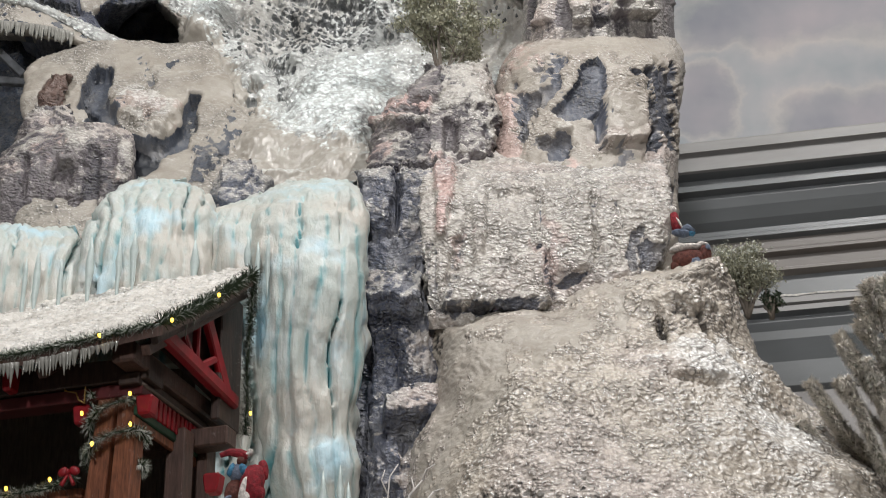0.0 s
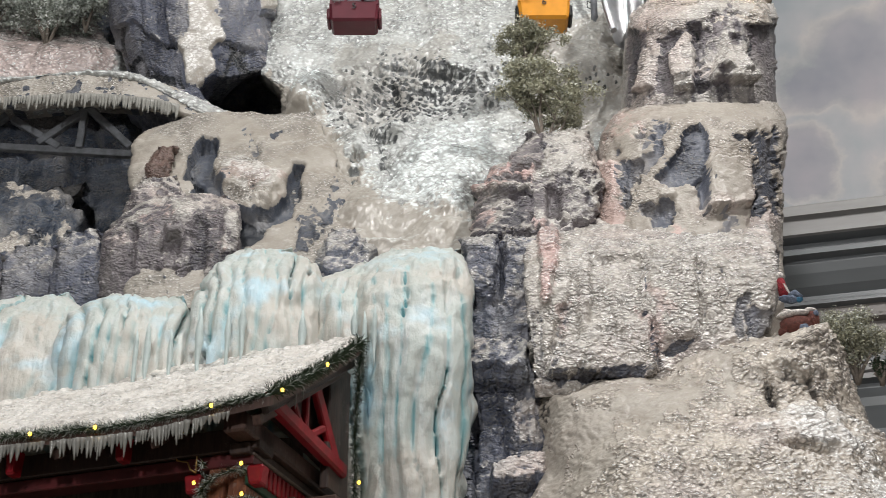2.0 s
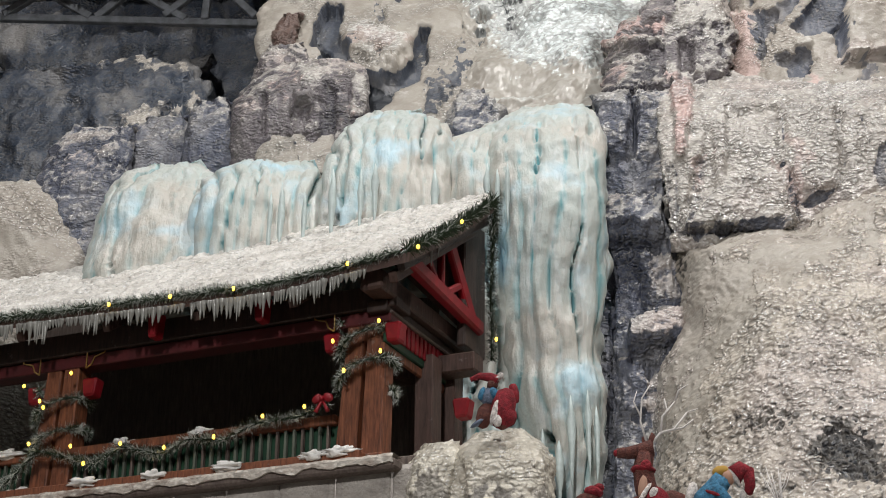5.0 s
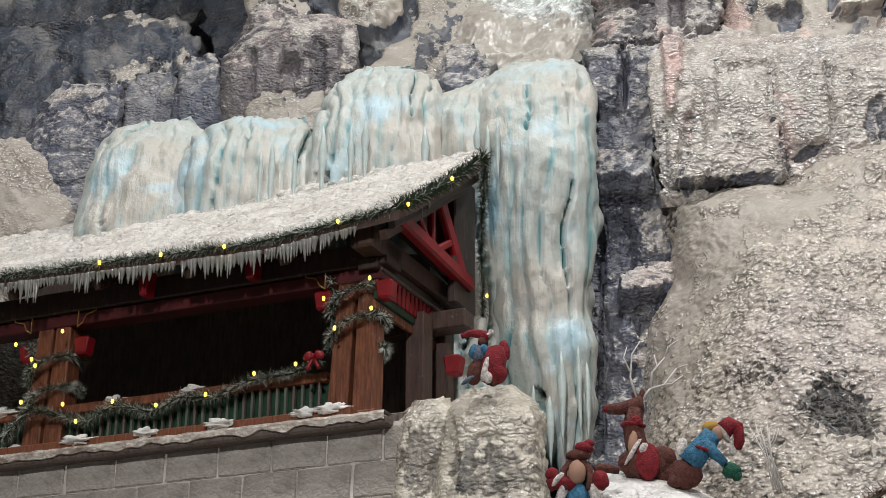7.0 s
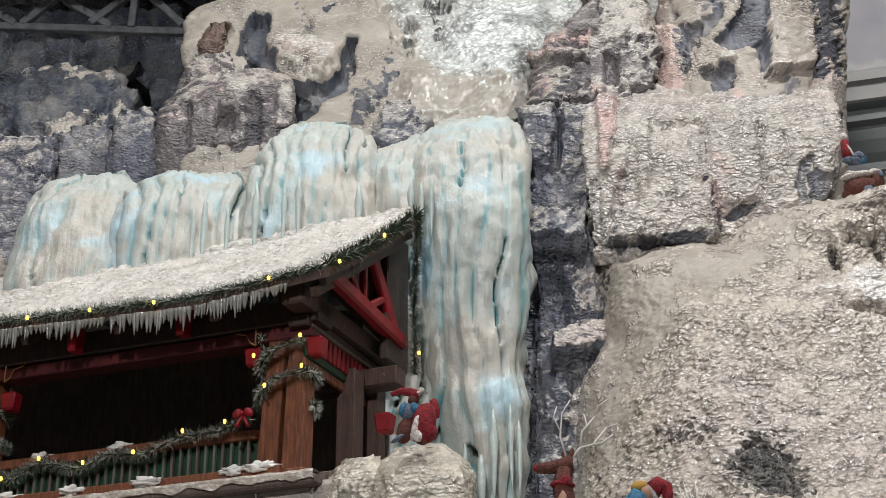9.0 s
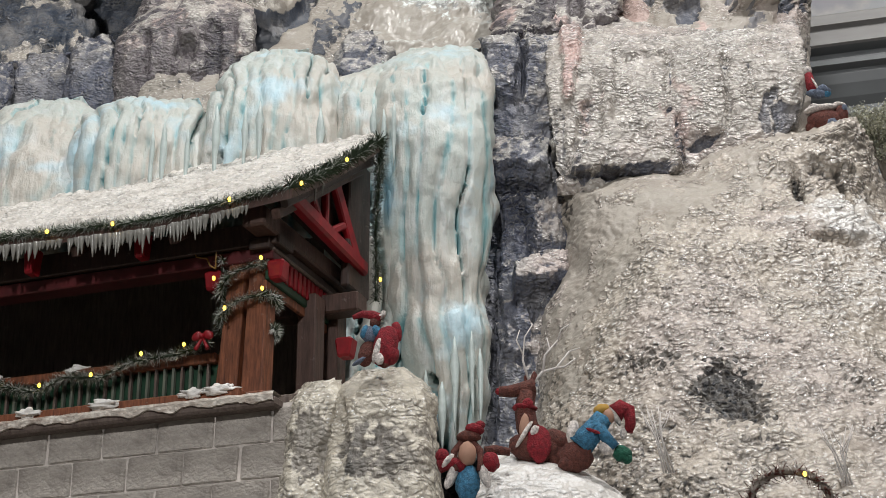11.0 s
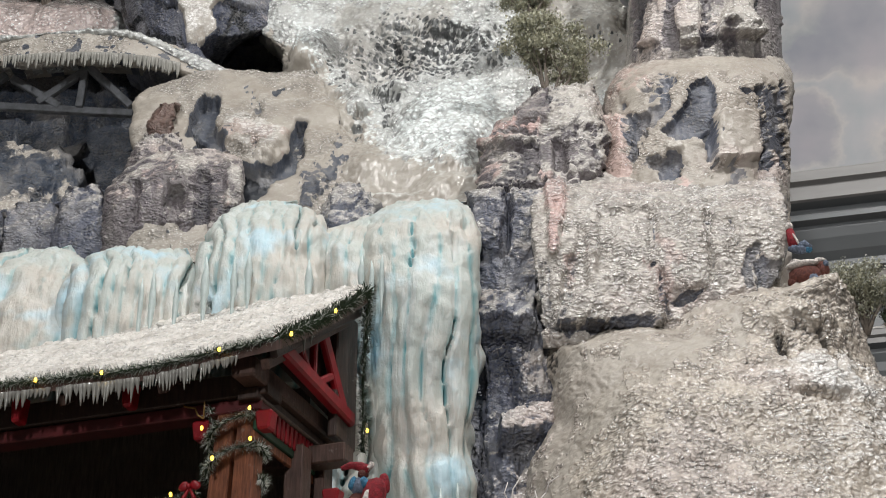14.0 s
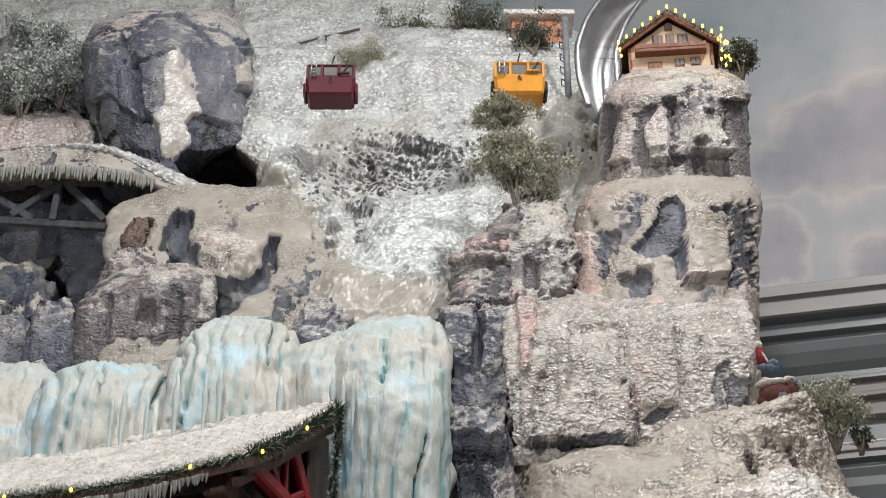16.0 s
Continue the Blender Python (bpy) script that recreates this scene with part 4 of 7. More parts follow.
crag("tower_top", [(3.769, 0.456, 0.856, 3.6), (3.799, 0.447, 0.859, 3.58), (3.887, 0.455, 0.865, 3.58), (4.027, 0.467, 0.88, 3.6), (4.091, 0.483, 0.877, 3.6), (4.164, 0.515, 0.873, 3.64), (4.227, 0.557, 0.862, 3.7)],
     M_ROCK_WARM, rocky(48, size=0.25, depth=0.008, flute=0.004, rough=0.0016, vary=0.6), step=0.0045, bulge=0.26, power=2.3, shelf=0.4, snow_add=0.34,
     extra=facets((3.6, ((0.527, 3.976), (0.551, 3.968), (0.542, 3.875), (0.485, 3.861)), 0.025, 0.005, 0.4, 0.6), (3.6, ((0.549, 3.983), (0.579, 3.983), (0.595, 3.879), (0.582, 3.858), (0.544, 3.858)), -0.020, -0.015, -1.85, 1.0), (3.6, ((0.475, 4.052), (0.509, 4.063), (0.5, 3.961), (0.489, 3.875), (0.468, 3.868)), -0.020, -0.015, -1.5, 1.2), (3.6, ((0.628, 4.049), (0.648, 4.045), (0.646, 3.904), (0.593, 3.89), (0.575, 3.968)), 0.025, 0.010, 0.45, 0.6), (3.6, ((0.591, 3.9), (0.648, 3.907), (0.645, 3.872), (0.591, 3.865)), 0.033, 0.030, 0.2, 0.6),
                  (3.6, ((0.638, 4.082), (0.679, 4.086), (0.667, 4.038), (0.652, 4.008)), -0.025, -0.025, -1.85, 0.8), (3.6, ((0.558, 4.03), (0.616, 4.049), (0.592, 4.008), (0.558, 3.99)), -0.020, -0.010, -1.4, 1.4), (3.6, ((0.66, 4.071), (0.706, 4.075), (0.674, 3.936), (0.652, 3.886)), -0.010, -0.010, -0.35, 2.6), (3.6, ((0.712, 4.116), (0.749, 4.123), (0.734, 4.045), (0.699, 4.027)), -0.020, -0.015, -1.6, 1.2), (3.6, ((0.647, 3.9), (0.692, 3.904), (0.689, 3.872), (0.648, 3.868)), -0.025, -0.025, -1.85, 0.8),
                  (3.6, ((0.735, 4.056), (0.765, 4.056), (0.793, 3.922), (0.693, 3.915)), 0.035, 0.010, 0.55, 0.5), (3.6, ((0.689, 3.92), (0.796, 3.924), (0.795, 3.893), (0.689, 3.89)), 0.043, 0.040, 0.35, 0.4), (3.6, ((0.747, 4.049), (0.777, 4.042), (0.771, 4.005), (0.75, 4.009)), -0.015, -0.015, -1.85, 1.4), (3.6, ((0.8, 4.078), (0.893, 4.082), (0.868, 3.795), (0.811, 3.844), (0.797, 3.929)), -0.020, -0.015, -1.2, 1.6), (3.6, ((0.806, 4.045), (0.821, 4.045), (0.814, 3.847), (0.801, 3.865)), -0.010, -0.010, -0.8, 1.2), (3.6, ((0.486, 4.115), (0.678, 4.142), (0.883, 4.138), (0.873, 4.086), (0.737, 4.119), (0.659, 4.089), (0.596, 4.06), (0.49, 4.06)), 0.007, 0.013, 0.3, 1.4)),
     label="round snow-capped rock tower with fluted sides", category="rock", kind="structure")

crag("slope_foot", [(0, -0.15, 2.0, 2.35, 0.5), (1.2, -0.15, 1.7, 2.42, 0.45), (1.971, 0.123, 1.113, 2.56, 0.4)],
     M_SNOW_BEIGE, lumpy(52, size=0.04, depth=0.01, big=0.03), step=0.02, power=2.0, shelf=0.1, left=0.5, label="lower part of the cream snow slope", category="snow slope", kind="structure")
crag("snow_slope", [(1.945, 0.1, 1.103, 2.5, 0.4), (2.048, 0.107, 1.077, 2.55, 0.38), (2.207, 0.112, 1.035, 2.65, 0.36), (2.355, 0.129, 1.005, 2.76, 0.34), (2.475, 0.155, 0.947, 2.84, 0.32), (2.572, 0.187, 0.886, 2.9, 0.3), (2.663, 0.188, 0.869, 2.96, 0.28), (2.762, 0.186, 0.846, 3.03, 0.24), (2.802, 0.201, 0.837, 3.06, 0.2), (2.827, 0.38, 0.834, 3.08, 0.17), (2.86, 0.432, 0.825, 3.1, 0.15), (2.9, 0.46, 0.819, 3.12, 0.14), (2.935, 0.521, 0.816, 3.14, 0.12), (2.96, 0.579, 0.815, 3.16, 0.1), (2.978, 0.727, 0.809, 3.17, 0.08), (2.993, 0.755, 0.8, 3.18, 0.08)],
     M_SNOW_BEIGE, lumpy(51, size=0.013, depth=0.0065, big=0.022, even=0.3, calm=((0.341, 2.77, 0.22, 0.10, 0.95), (0.219, 2.591, 0.14, 0.24, 0.9), (0.559, 2.866, 0.12, 0.06, 0.7))), step=0.0034, power=2.2, shelf=0.2, left=1.25, snow_add=0.14,
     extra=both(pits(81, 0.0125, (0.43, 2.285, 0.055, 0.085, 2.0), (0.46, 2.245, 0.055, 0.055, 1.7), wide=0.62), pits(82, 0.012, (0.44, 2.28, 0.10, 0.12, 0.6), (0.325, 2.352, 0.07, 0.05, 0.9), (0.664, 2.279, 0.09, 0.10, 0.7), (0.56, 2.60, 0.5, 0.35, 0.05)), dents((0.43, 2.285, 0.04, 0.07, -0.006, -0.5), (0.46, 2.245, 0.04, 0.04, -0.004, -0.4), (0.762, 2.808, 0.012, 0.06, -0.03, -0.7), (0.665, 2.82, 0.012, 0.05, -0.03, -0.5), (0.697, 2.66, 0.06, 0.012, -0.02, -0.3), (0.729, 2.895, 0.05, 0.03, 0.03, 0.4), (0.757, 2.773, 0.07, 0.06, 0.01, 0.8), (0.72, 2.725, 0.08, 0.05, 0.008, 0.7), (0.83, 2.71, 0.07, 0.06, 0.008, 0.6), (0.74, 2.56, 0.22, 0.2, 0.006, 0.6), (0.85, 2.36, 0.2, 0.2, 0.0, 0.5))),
     tint=((2.95, ((0.157, 2.779), (0.303, 2.76), (0.502, 2.83), (0.648, 2.877), (0.50, 2.75), (0.374, 2.70), (0.273, 2.60), (0.215, 2.441), (0.169, 2.312), (0.128, 2.312), (0.16, 2.53)), 0, 0, -0.9, 8),),
     label="broad glittering snow slope with stippled cream plaster", category="snow slope", kind="structure")


# ---------------------------------------------------------------- shape helpers
def thing(name, m, label, category, group="", kind=""):
    ob = new(name)
    ob.matrix_world = m if isinstance(m, Matrix) else Matrix.Translation(m)
    ob.empty_display_size = 0.05
    return tagged(ob, label, category, group, kind)


def adopt(ob, parent, at):
    """Makes a mesh built in world places a part of a thing that stands unturned at the place at."""
    for key in ("label", "category", "kind"):
        if key in ob:
            del ob[key]
    ob.parent = parent
    ob.matrix_parent_inverse = Matrix.Translation(-Vector(at))
    return ob


def box(bm, lo, hi, slot=0, m=None, bevel=0.0):
    made = bmesh.ops.create_cube(bm, size=1)["verts"]
    c, s = [(a + b) / 2 for a, b in zip(lo, hi)], [b - a for a, b in zip(lo, hi)]
    mm = Matrix.Translation(c) @ Matrix.Diagonal((*s, 1))
    bmesh.ops.transform(bm, matrix=(m @ mm) if m else mm, verts=made)
    faces = {f for v in made for f in v.link_faces}
    for f in faces:
        f.material_index = slot
    if bevel:
        edges = list({e for v in made for e in v.link_edges})
        bmesh.ops.bevel(bm, geom=edges, offset=bevel, segments=1, affect="EDGES", clamp_overlap=True)
    return made


def beam(bm, a, b, w, h, slot=0, bevel=0.002):
    """A squared timber from a to b, w wide and h high."""
    a, b = Vector(a), Vector(b)
    q = (b - a).to_track_quat("X", "Z").to_matrix().to_4x4()
    box(bm, (0, -w / 2, -h / 2), ((b - a).length, w / 2, h / 2), slot, Matrix.Translation(a) @ q, bevel)


def tube(bm, pts, radii, sides=8, slot=0, cap=True):
    pts = [Vector(p) for p in pts]
    radii = radii if isinstance(radii, (list, tuple)) else [radii] * len(pts)
    rings, side = [], None
    for i, p in enumerate(pts):
        d = (pts[min(i + 1, len(pts) - 1)] - pts[max(i - 1, 0)]).normalized()
        side = d.orthogonal() if side is None else (side - d * side.dot(d))
        side = side.normalized() if side.length > 1e-6 else d.orthogonal().normalized()
        up = d.cross(side)
        rings.append([bm.verts.new(p + radii[i] * (math.cos(2 * math.pi * k / sides) * side + math.sin(2 * math.pi * k / sides) * up)) for k in range(sides)])
    for r, s in zip(rings, rings[1:]):
        for k in range(sides):
            f = bm.faces.new((r[k], r[(k + 1) % sides], s[(k + 1) % sides], s[k]))
            f.material_index, f.smooth = slot, True
    if cap:
        for r in (rings[0][::-1], rings[-1]):
            bm.faces.new(r).material_index = slot


def ball(bm, at, size, slot=0, m=None, seg=12, wobble=0.0, seed=0):
    made = bmesh.ops.create_uvsphere(bm, u_segments=seg, v_segments=max(6, seg * 2 // 3), radius=1)["verts"]
    if wobble:
        for v in made:
            v.co *= 1 + wobble * noise.noise(v.co * 2.2 + Vector((seed, 0, 0)))
    s = size if isinstance(size, (tuple, list)) else (size,) * 3
    mm = Matrix.Translation(at) @ (m or Matrix()) @ Matrix.Diagonal((*s, 1))
    bmesh.ops.transform(bm, matrix=mm, verts=made)
    for f in {f for v in made for f in v.link_faces}:
        f.material_index, f.smooth = slot, True


def cone(bm, base, tip, r0, r1=0.0005, slot=0, sides=8, bend=None):
    b, t = Vector(base), Vector(tip)
    mid = (b + t) / 2 + Vector(bend or (0, 0, 0))
    tube(bm, [b, b.lerp(mid, 0.5), mid, mid.lerp(t, 0.5), t], [r0, r0 * 0.8 + r1 * 0.2, (r0 + r1) / 2, r0 * 0.25 + r1 * 0.75, r1], sides, slot)


def loose_mesh(name, verts, faces, mat, parent=None, slots=None, smooth_=False):
    me = bpy.data.meshes.new(name)
    me.from_pydata([tuple(v) for v in verts], [], faces)
    for mm in mat if isinstance(mat, (list, tuple)) else [mat]:
        me.materials.append(mm)
    if slots is not None:
        me.polygons.foreach_set("material_index", np.array(slots, np.int32))
    if smooth_:
        me.polygons.foreach_set("use_smooth", np.ones(len(faces), bool))
    me.update()
    ob = new(name, me)
    if parent is not None:
        ob.parent = parent
    return ob


def resample(pts, step):
    p = np.array(pts, float)
    d = np.r_[0, np.cumsum(np.linalg.norm(np.diff(p, axis=0), axis=1))]
    s = np.linspace(0, d[-1], max(2, int(d[-1] / step)))
    return np.stack([np.interp(s, d, p[:, k]) for k in range(3)], 1)


# ---------------------------------------------------------------- more materials
def ice_material():
    m, t, b = material("painted_ice")
    v = coords(t)
    vs = coords(t, (1, 1, 0.12))
    streak = tex(t, vs, 26.0, 5, 0.6)
    blot = tex(t, v, 5.0, 3, 0.5)
    at = t.nodes.new("ShaderNodeAttribute")
    at.attribute_name = "snow"
    rib = t.nodes.new("ShaderNodeMath")
    rib.operation = "MULTIPLY_ADD"
    t.links.new(streak, rib.inputs[0])
    rib.inputs[1].default_value = 0.45
    halfrib = t.nodes.new("ShaderNodeMath")
    halfrib.operation = "MULTIPLY"
    halfrib.inputs[1].default_value = 0.5
    t.links.new(at.outputs["Fac"], halfrib.inputs[0])
    t.links.new(halfrib.outputs[0], rib.inputs[2])
    c = ramp(t, rib.outputs[0], [(0.27, (0.12, 0.33, 0.36)), (0.44, (0.33, 0.48, 0.48)), (0.58, (0.49, 0.53, 0.495))])
    c = blend(t, ramp(t, streak, [(0.52, (0, 0, 0)), (0.68, (0.8, 0.8, 0.8))]), c, (0.62, 0.66, 0.65))
    c = blend(t, ramp(t, blot, [(0.47, (0, 0, 0)), (0.64, (0.62, 0.62, 0.62))]), c, (0.53, 0.47, 0.405))
    c = blend(t, ramp(t, tex(t, v, 8.0, 3), [(0.53, (0, 0, 0)), (0.68, (0.75, 0.75, 0.75))]), c, (0.50, 0.70, 0.79))
    t.links.new(c, b.inputs["Base Color"])
    b.inputs["Roughness"].default_value = 0.5
    b.inputs["Coat Weight"].default_value, b.inputs["Coat Roughness"].default_value = 0.15, 0.3
    b.inputs["Subsurface Weight"].default_value = 0.25
    b.inputs["Subsurface Radius"].default_value = (0.012, 0.016, 0.017)
    n1 = bump(t, b, tex(t, coords(t, (1, 1, 0.5)), 38.0, 3, 0.5), 0.4, 0.012)
    n1 = bump(t, b, tex(t, coords(t, (1, 1, 0.07)), 75.0, 4, 0.6), 0.55, 0.008, n1)
    n2 = bump(t, b, tex(t, v, 120.0, 2, 0.5), 0.3, 0.004, n1)
    t.links.new(n2, b.inputs["Coat Normal"])
    return m


def wood_material(name, dark, light, rough=0.55):
    m, t, b = material(name)
    v = coords(t, (1, 1, 1))
    vs = coords(t, (8, 8, 1))
    g = tex(t, vs, 22.0, 6, 0.65)
    c = ramp(t, g, [(0.3, dark), (0.7, light)])
    dust = ramp(t, tex(t, v, 60.0, 5, 0.7), [(0.62, (0, 0, 0)), (0.75, (0.55, 0.55, 0.55))])
    c = blend(t, dust, c, (0.30, 0.27, 0.24))
    t.links.new(c, b.inputs["Base Color"])
    b.inputs["Roughness"].default_value = rough
    bump(t, b, g, 0.3, 0.002)
    return m


M_ICE = ice_material()
M_DROP = plain("ice_drop_paint", (0.50, 0.575, 0.555), 0.35, vary=0.15, scale=30, relief=0.3)
M_ICICLE = plain("icicle_plastic", (0.27, 0.265, 0.24), 0.25, vary=0.15, scale=40, relief=0.2)
M_TIMBER = wood_material("red_brown_timber", (0.06, 0.018, 0.009), (0.30, 0.105, 0.048))
M_DARKWOOD = wood_material("dark_stained_wood", (0.018, 0.011, 0.009), (0.065, 0.038, 0.029))
M_GREYWOOD = wood_material("weathered_wood", (0.07, 0.05, 0.042), (0.20, 0.155, 0.13))
M_BROWNWOOD = wood_material("dark_brown_wood", (0.035, 0.018, 0.013), (0.10, 0.055, 0.042))
M_RED = plain("red_gloss_paint", (0.235, 0.003, 0.009), 0.5, vary=0.3, scale=35, relief=0.08)
M_REDDARK = plain("dark_red_board", (0.075, 0.010, 0.011), 0.5, vary=0.3)
M_GREEN = plain("green_stained_slat", (0.12, 0.135, 0.105), 0.55, vary=0.5, scale=60, relief=0.2, stretch=(1, 1, 0.2))
M_DARKGREEN = plain("dark_green_paint", (0.012, 0.05, 0.025), 0.5)
M_GOLD = plain("dull_gold_wire", (0.36, 0.22, 0.07), 0.4, 0.6, vary=0.2)
M_FLOCK = painted_rock("flocked_snow", (0.42, 0.40, 0.37), (0.6, 0.57, 0.53), (0.79, 0.755, 0.70), 1.15, rough=0.5, lump=0.8, flakes=0.06, pebble=1.0, pebbles=110.0, coat=0.2, wash=0.25)
M_FLAKE = plain("white_snow_flakes", (0.86, 0.84, 0.80), 0.6, vary=0.1, scale=90, relief=0.5)
M_TINSEL = plain("green_tinsel", (0.028, 0.045, 0.022), 0.42, vary=0.6, scale=160, relief=0)
M_TINSEL_FROST = plain("frosted_tinsel", (0.55, 0.57, 0.52), 0.45, vary=0.4, scale=160, relief=0)
M_BULB = plain("warm_bulb", (1.0, 0.60, 0.06), 0.3, vary=0.0, relief=0, glow=5.0)
M_STONE = painted_rock("grey_stone_block", (0.17, 0.145, 0.125), (0.45, 0.41, 0.365), (0.68, 0.63, 0.57), 0.55, stretch=(0.6, 1, 1), mottle=3.0, scrape=0.8, rough=0.6, lump=0.6, flakes=0.0, pebble=0.3, coat=0.05, wash=0.25, brush=0.15)
M_LEDGE = painted_rock("flaked_ledge_paint", (0.16, 0.10, 0.08), (0.42, 0.34, 0.28), (0.80, 0.745, 0.66), 1.0, stretch=(0.4, 1, 1), mottle=3.0, pebble=0.3, coat=0.05, flakes=0.0)
M_MORTAR = plain("pale_mortar", (0.36, 0.325, 0.295), 0.8, vary=0.3, relief=0.3)


# ---------------------------------------------------------------- the frozen waterfall
def flutes(seed, deep=0.016, pitch=30):
    """Ice that ran down in upright ribs, split by slots, and froze in drops."""
    def f(v, n):
        w = fbm(v * np.array([7, 7, 3]), 3, seed) * 0.85
        u = v[..., 0] * pitch + w + seed * 1.7
        k = np.floor(u)
        fr = u - k
        r = hash3(k.astype(np.int64), k.astype(np.int64) * 0, k.astype(np.int64) * 0, seed)
        rib = 1 - np.abs(2 * fr - 1) ** 3.5
        u2 = v[..., 0] * pitch * 2.7 + w * 2 + 3.1
        rib2 = np.sqrt(np.clip(1 - (2 * (u2 - np.floor(u2)) - 1) ** 2, 0, 1))
        drops = fbm(v * np.array([30, 30, 17]), 3, seed + 3)
        low = smooth(v[..., 2].max() - v[..., 2], 0.03, 0.16)
        h = deep * (0.3 + 0.7 * low) * (0.35 + 0.9 * smooth(fbm(v * np.array([6, 6, 3]), 2, seed + 11), -0.5, 0.5)) * (rib * (0.5 + 0.8 * r) - 0.6) + deep * 0.28 * rib2 * low + 0.006 * drops * (0.3 + 0.7 * low) + 0.014 * fbm(v * 5, 2, seed + 5) + 0.0025 * fbm(v * np.array([90, 90, 8]), 2, seed + 8)
        slot = (r > 0.66) * (1 - smooth(fr, 0.0, 0.14)) * smooth(fbm(v * np.array([20, 20, 4]), 2, seed + 6), -0.1, 0.3) * low
        return h - 0.06 * slot, 0.75 * rib + 0.1 * r - 0.3 * slot
    return f


ICE_AT = (-0.1, 3.2, 2.3)
waterfall = thing("frozen_waterfall", ICE_AT, "frozen waterfall of pale mint painted ice with ribs and icicles", "frozen waterfall")
ICE_LOBES = [
    ("ice_curtain", 5, 26, [(2.255, -0.048, -0.004, 3.14), (2.306, -0.063, 0.016, 3.12), (2.367, -0.105, 0.028, 3.1), (2.523, -0.137, 0.043, 3.09), (2.583, -0.166, 0.035, 3.1), (2.775, -0.165, 0.042, 3.1), (2.87, -0.166, 0.049, 3.09), (2.977, -0.178, 0.054, 3.1), (3.07, -0.192, 0.05, 3.13), (3.141, -0.185, 0.042, 3.17), (3.197, -0.151, 0.034, 3.22), (3.242, -0.122, 0.027, 3.28)]),
    ("ice_lobe", 6, 30, [(2.726, -0.539, -0.242, 3.08), (2.88, -0.542, -0.247, 3.09), (2.992, -0.545, -0.254, 3.11), (3.068, -0.532, -0.264, 3.13), (3.142, -0.508, -0.288, 3.17), (3.2, -0.475, -0.322, 3.22), (3.247, -0.452, -0.356, 3.28)]),
    ("ice_lobe", 7, 30, [(2.2, -0.30, -0.11, 3.13), (2.77, -0.288, -0.137, 3.14), (2.987, -0.284, -0.142, 3.14), (3.063, -0.283, -0.142, 3.16), (3.121, -0.282, -0.15, 3.2), (3.173, -0.24, -0.146, 3.25), (3.221, -0.18, -0.123, 3.3)]),
    ("ice_lobe", 8, 34, [(2.716, -0.811, -0.513, 3.1), (2.858, -0.805, -0.53, 3.11), (2.971, -0.803, -0.542, 3.13), (3.027, -0.794, -0.551, 3.16), (3.073, -0.773, -0.564, 3.2), (3.111, -0.728, -0.589, 3.25)]),
    ("ice_lobe", 9, 22, [(2.712, -1.041, -0.713, 3.14), (2.843, -1.042, -0.731, 3.15), (2.956, -1.039, -0.755, 3.17), (3.03, -1.029, -0.778, 3.2), (3.09, -0.998, -0.811, 3.24), (3.146, -0.961, -0.856, 3.3)]),
]
for name, seed, pitch, rows in ICE_LOBES:
    ob = crag(name, rows, M_ICE, flutes(seed, 0.006 if seed == 9 else 0.0115, pitch), step=0.0055, bulge=0.10, power=2.6, shelf=0.35, rim=0.2,
              extra=facets((3.08, ((-0.078, 2.43), (-0.062, 2.42), (-0.066, 2.375), (-0.082, 2.395)), -0.2, -0.2, -2.5, 0.5)) if name == "ice_curtain" else None)
    adopt(ob, waterfall, ICE_AT)


def icicle(parent, at, top, length, r, seed, mat=M_ICICLE):
    rnd = random.Random(seed)
    bm = bmesh.new()
    n = 7
    pts = [Vector(top) - Vector(at) + Vector((rnd.uniform(-0.1, 0.1) * r, 0, -length * i / n)) for i in range(n + 1)]
    tube(bm, pts, [max(0.0006, r * min(1, 0.1 + i / 2.2) * (1 - i / n) ** 0.7 * (1 + 0.15 * math.sin(i * 2.1 + seed))) for i in range(n + 1)], 8)
    ob = part("icicle", bm, mat, parent)
    return ob


rnd = random.Random(4)
HANG = [(-0.146, 3.06, 2.999), (-0.167, 3.07, 2.992), (-0.189, 3.08, 3.01), (-0.026, 3.06, 2.499), (0.007, 3.06, 2.51), (0.022, 3.07, 2.479), (-0.082, 3.06, 2.432), (-0.05, 3.06, 2.409), (-0.504, 3.05, 2.993), (-0.446, 3.05, 2.991), (-0.417, 3.05, 3.003), (-0.295, 3.06, 2.991), (-0.636, 3.07, 2.955), (-0.613, 3.07, 2.967), (-0.565, 3.07, 2.953)]
for i, p in enumerate(HANG):
    icicle(waterfall, ICE_AT, p, rnd.uniform(0.12, 0.2), rnd.uniform(0.007, 0.012), i, M_DROP)


# ---------------------------------------------------------------- the lodge
LODGE = pose(-0.397, 2.78, 2.3, 0, 0, -19)
lodge = thing("lodge", LODGE, "open wooden miniature lodge with snow-covered roof and red trim", "lodge")


def eave_z(u):
    return 0.305 + 0.088 * max(0.0, u + 0.13) + 0.035 * max(0.0, -0.13 - u)


def slab(parent, name, lo, hi, mat, bevel=0.002, label=""):
    bm = bmesh.new()
    box(bm, lo, hi, 0, None, bevel)
    return part(name, bm, mat, parent, label)


POSTS = (0.0, -0.66, -1.32)
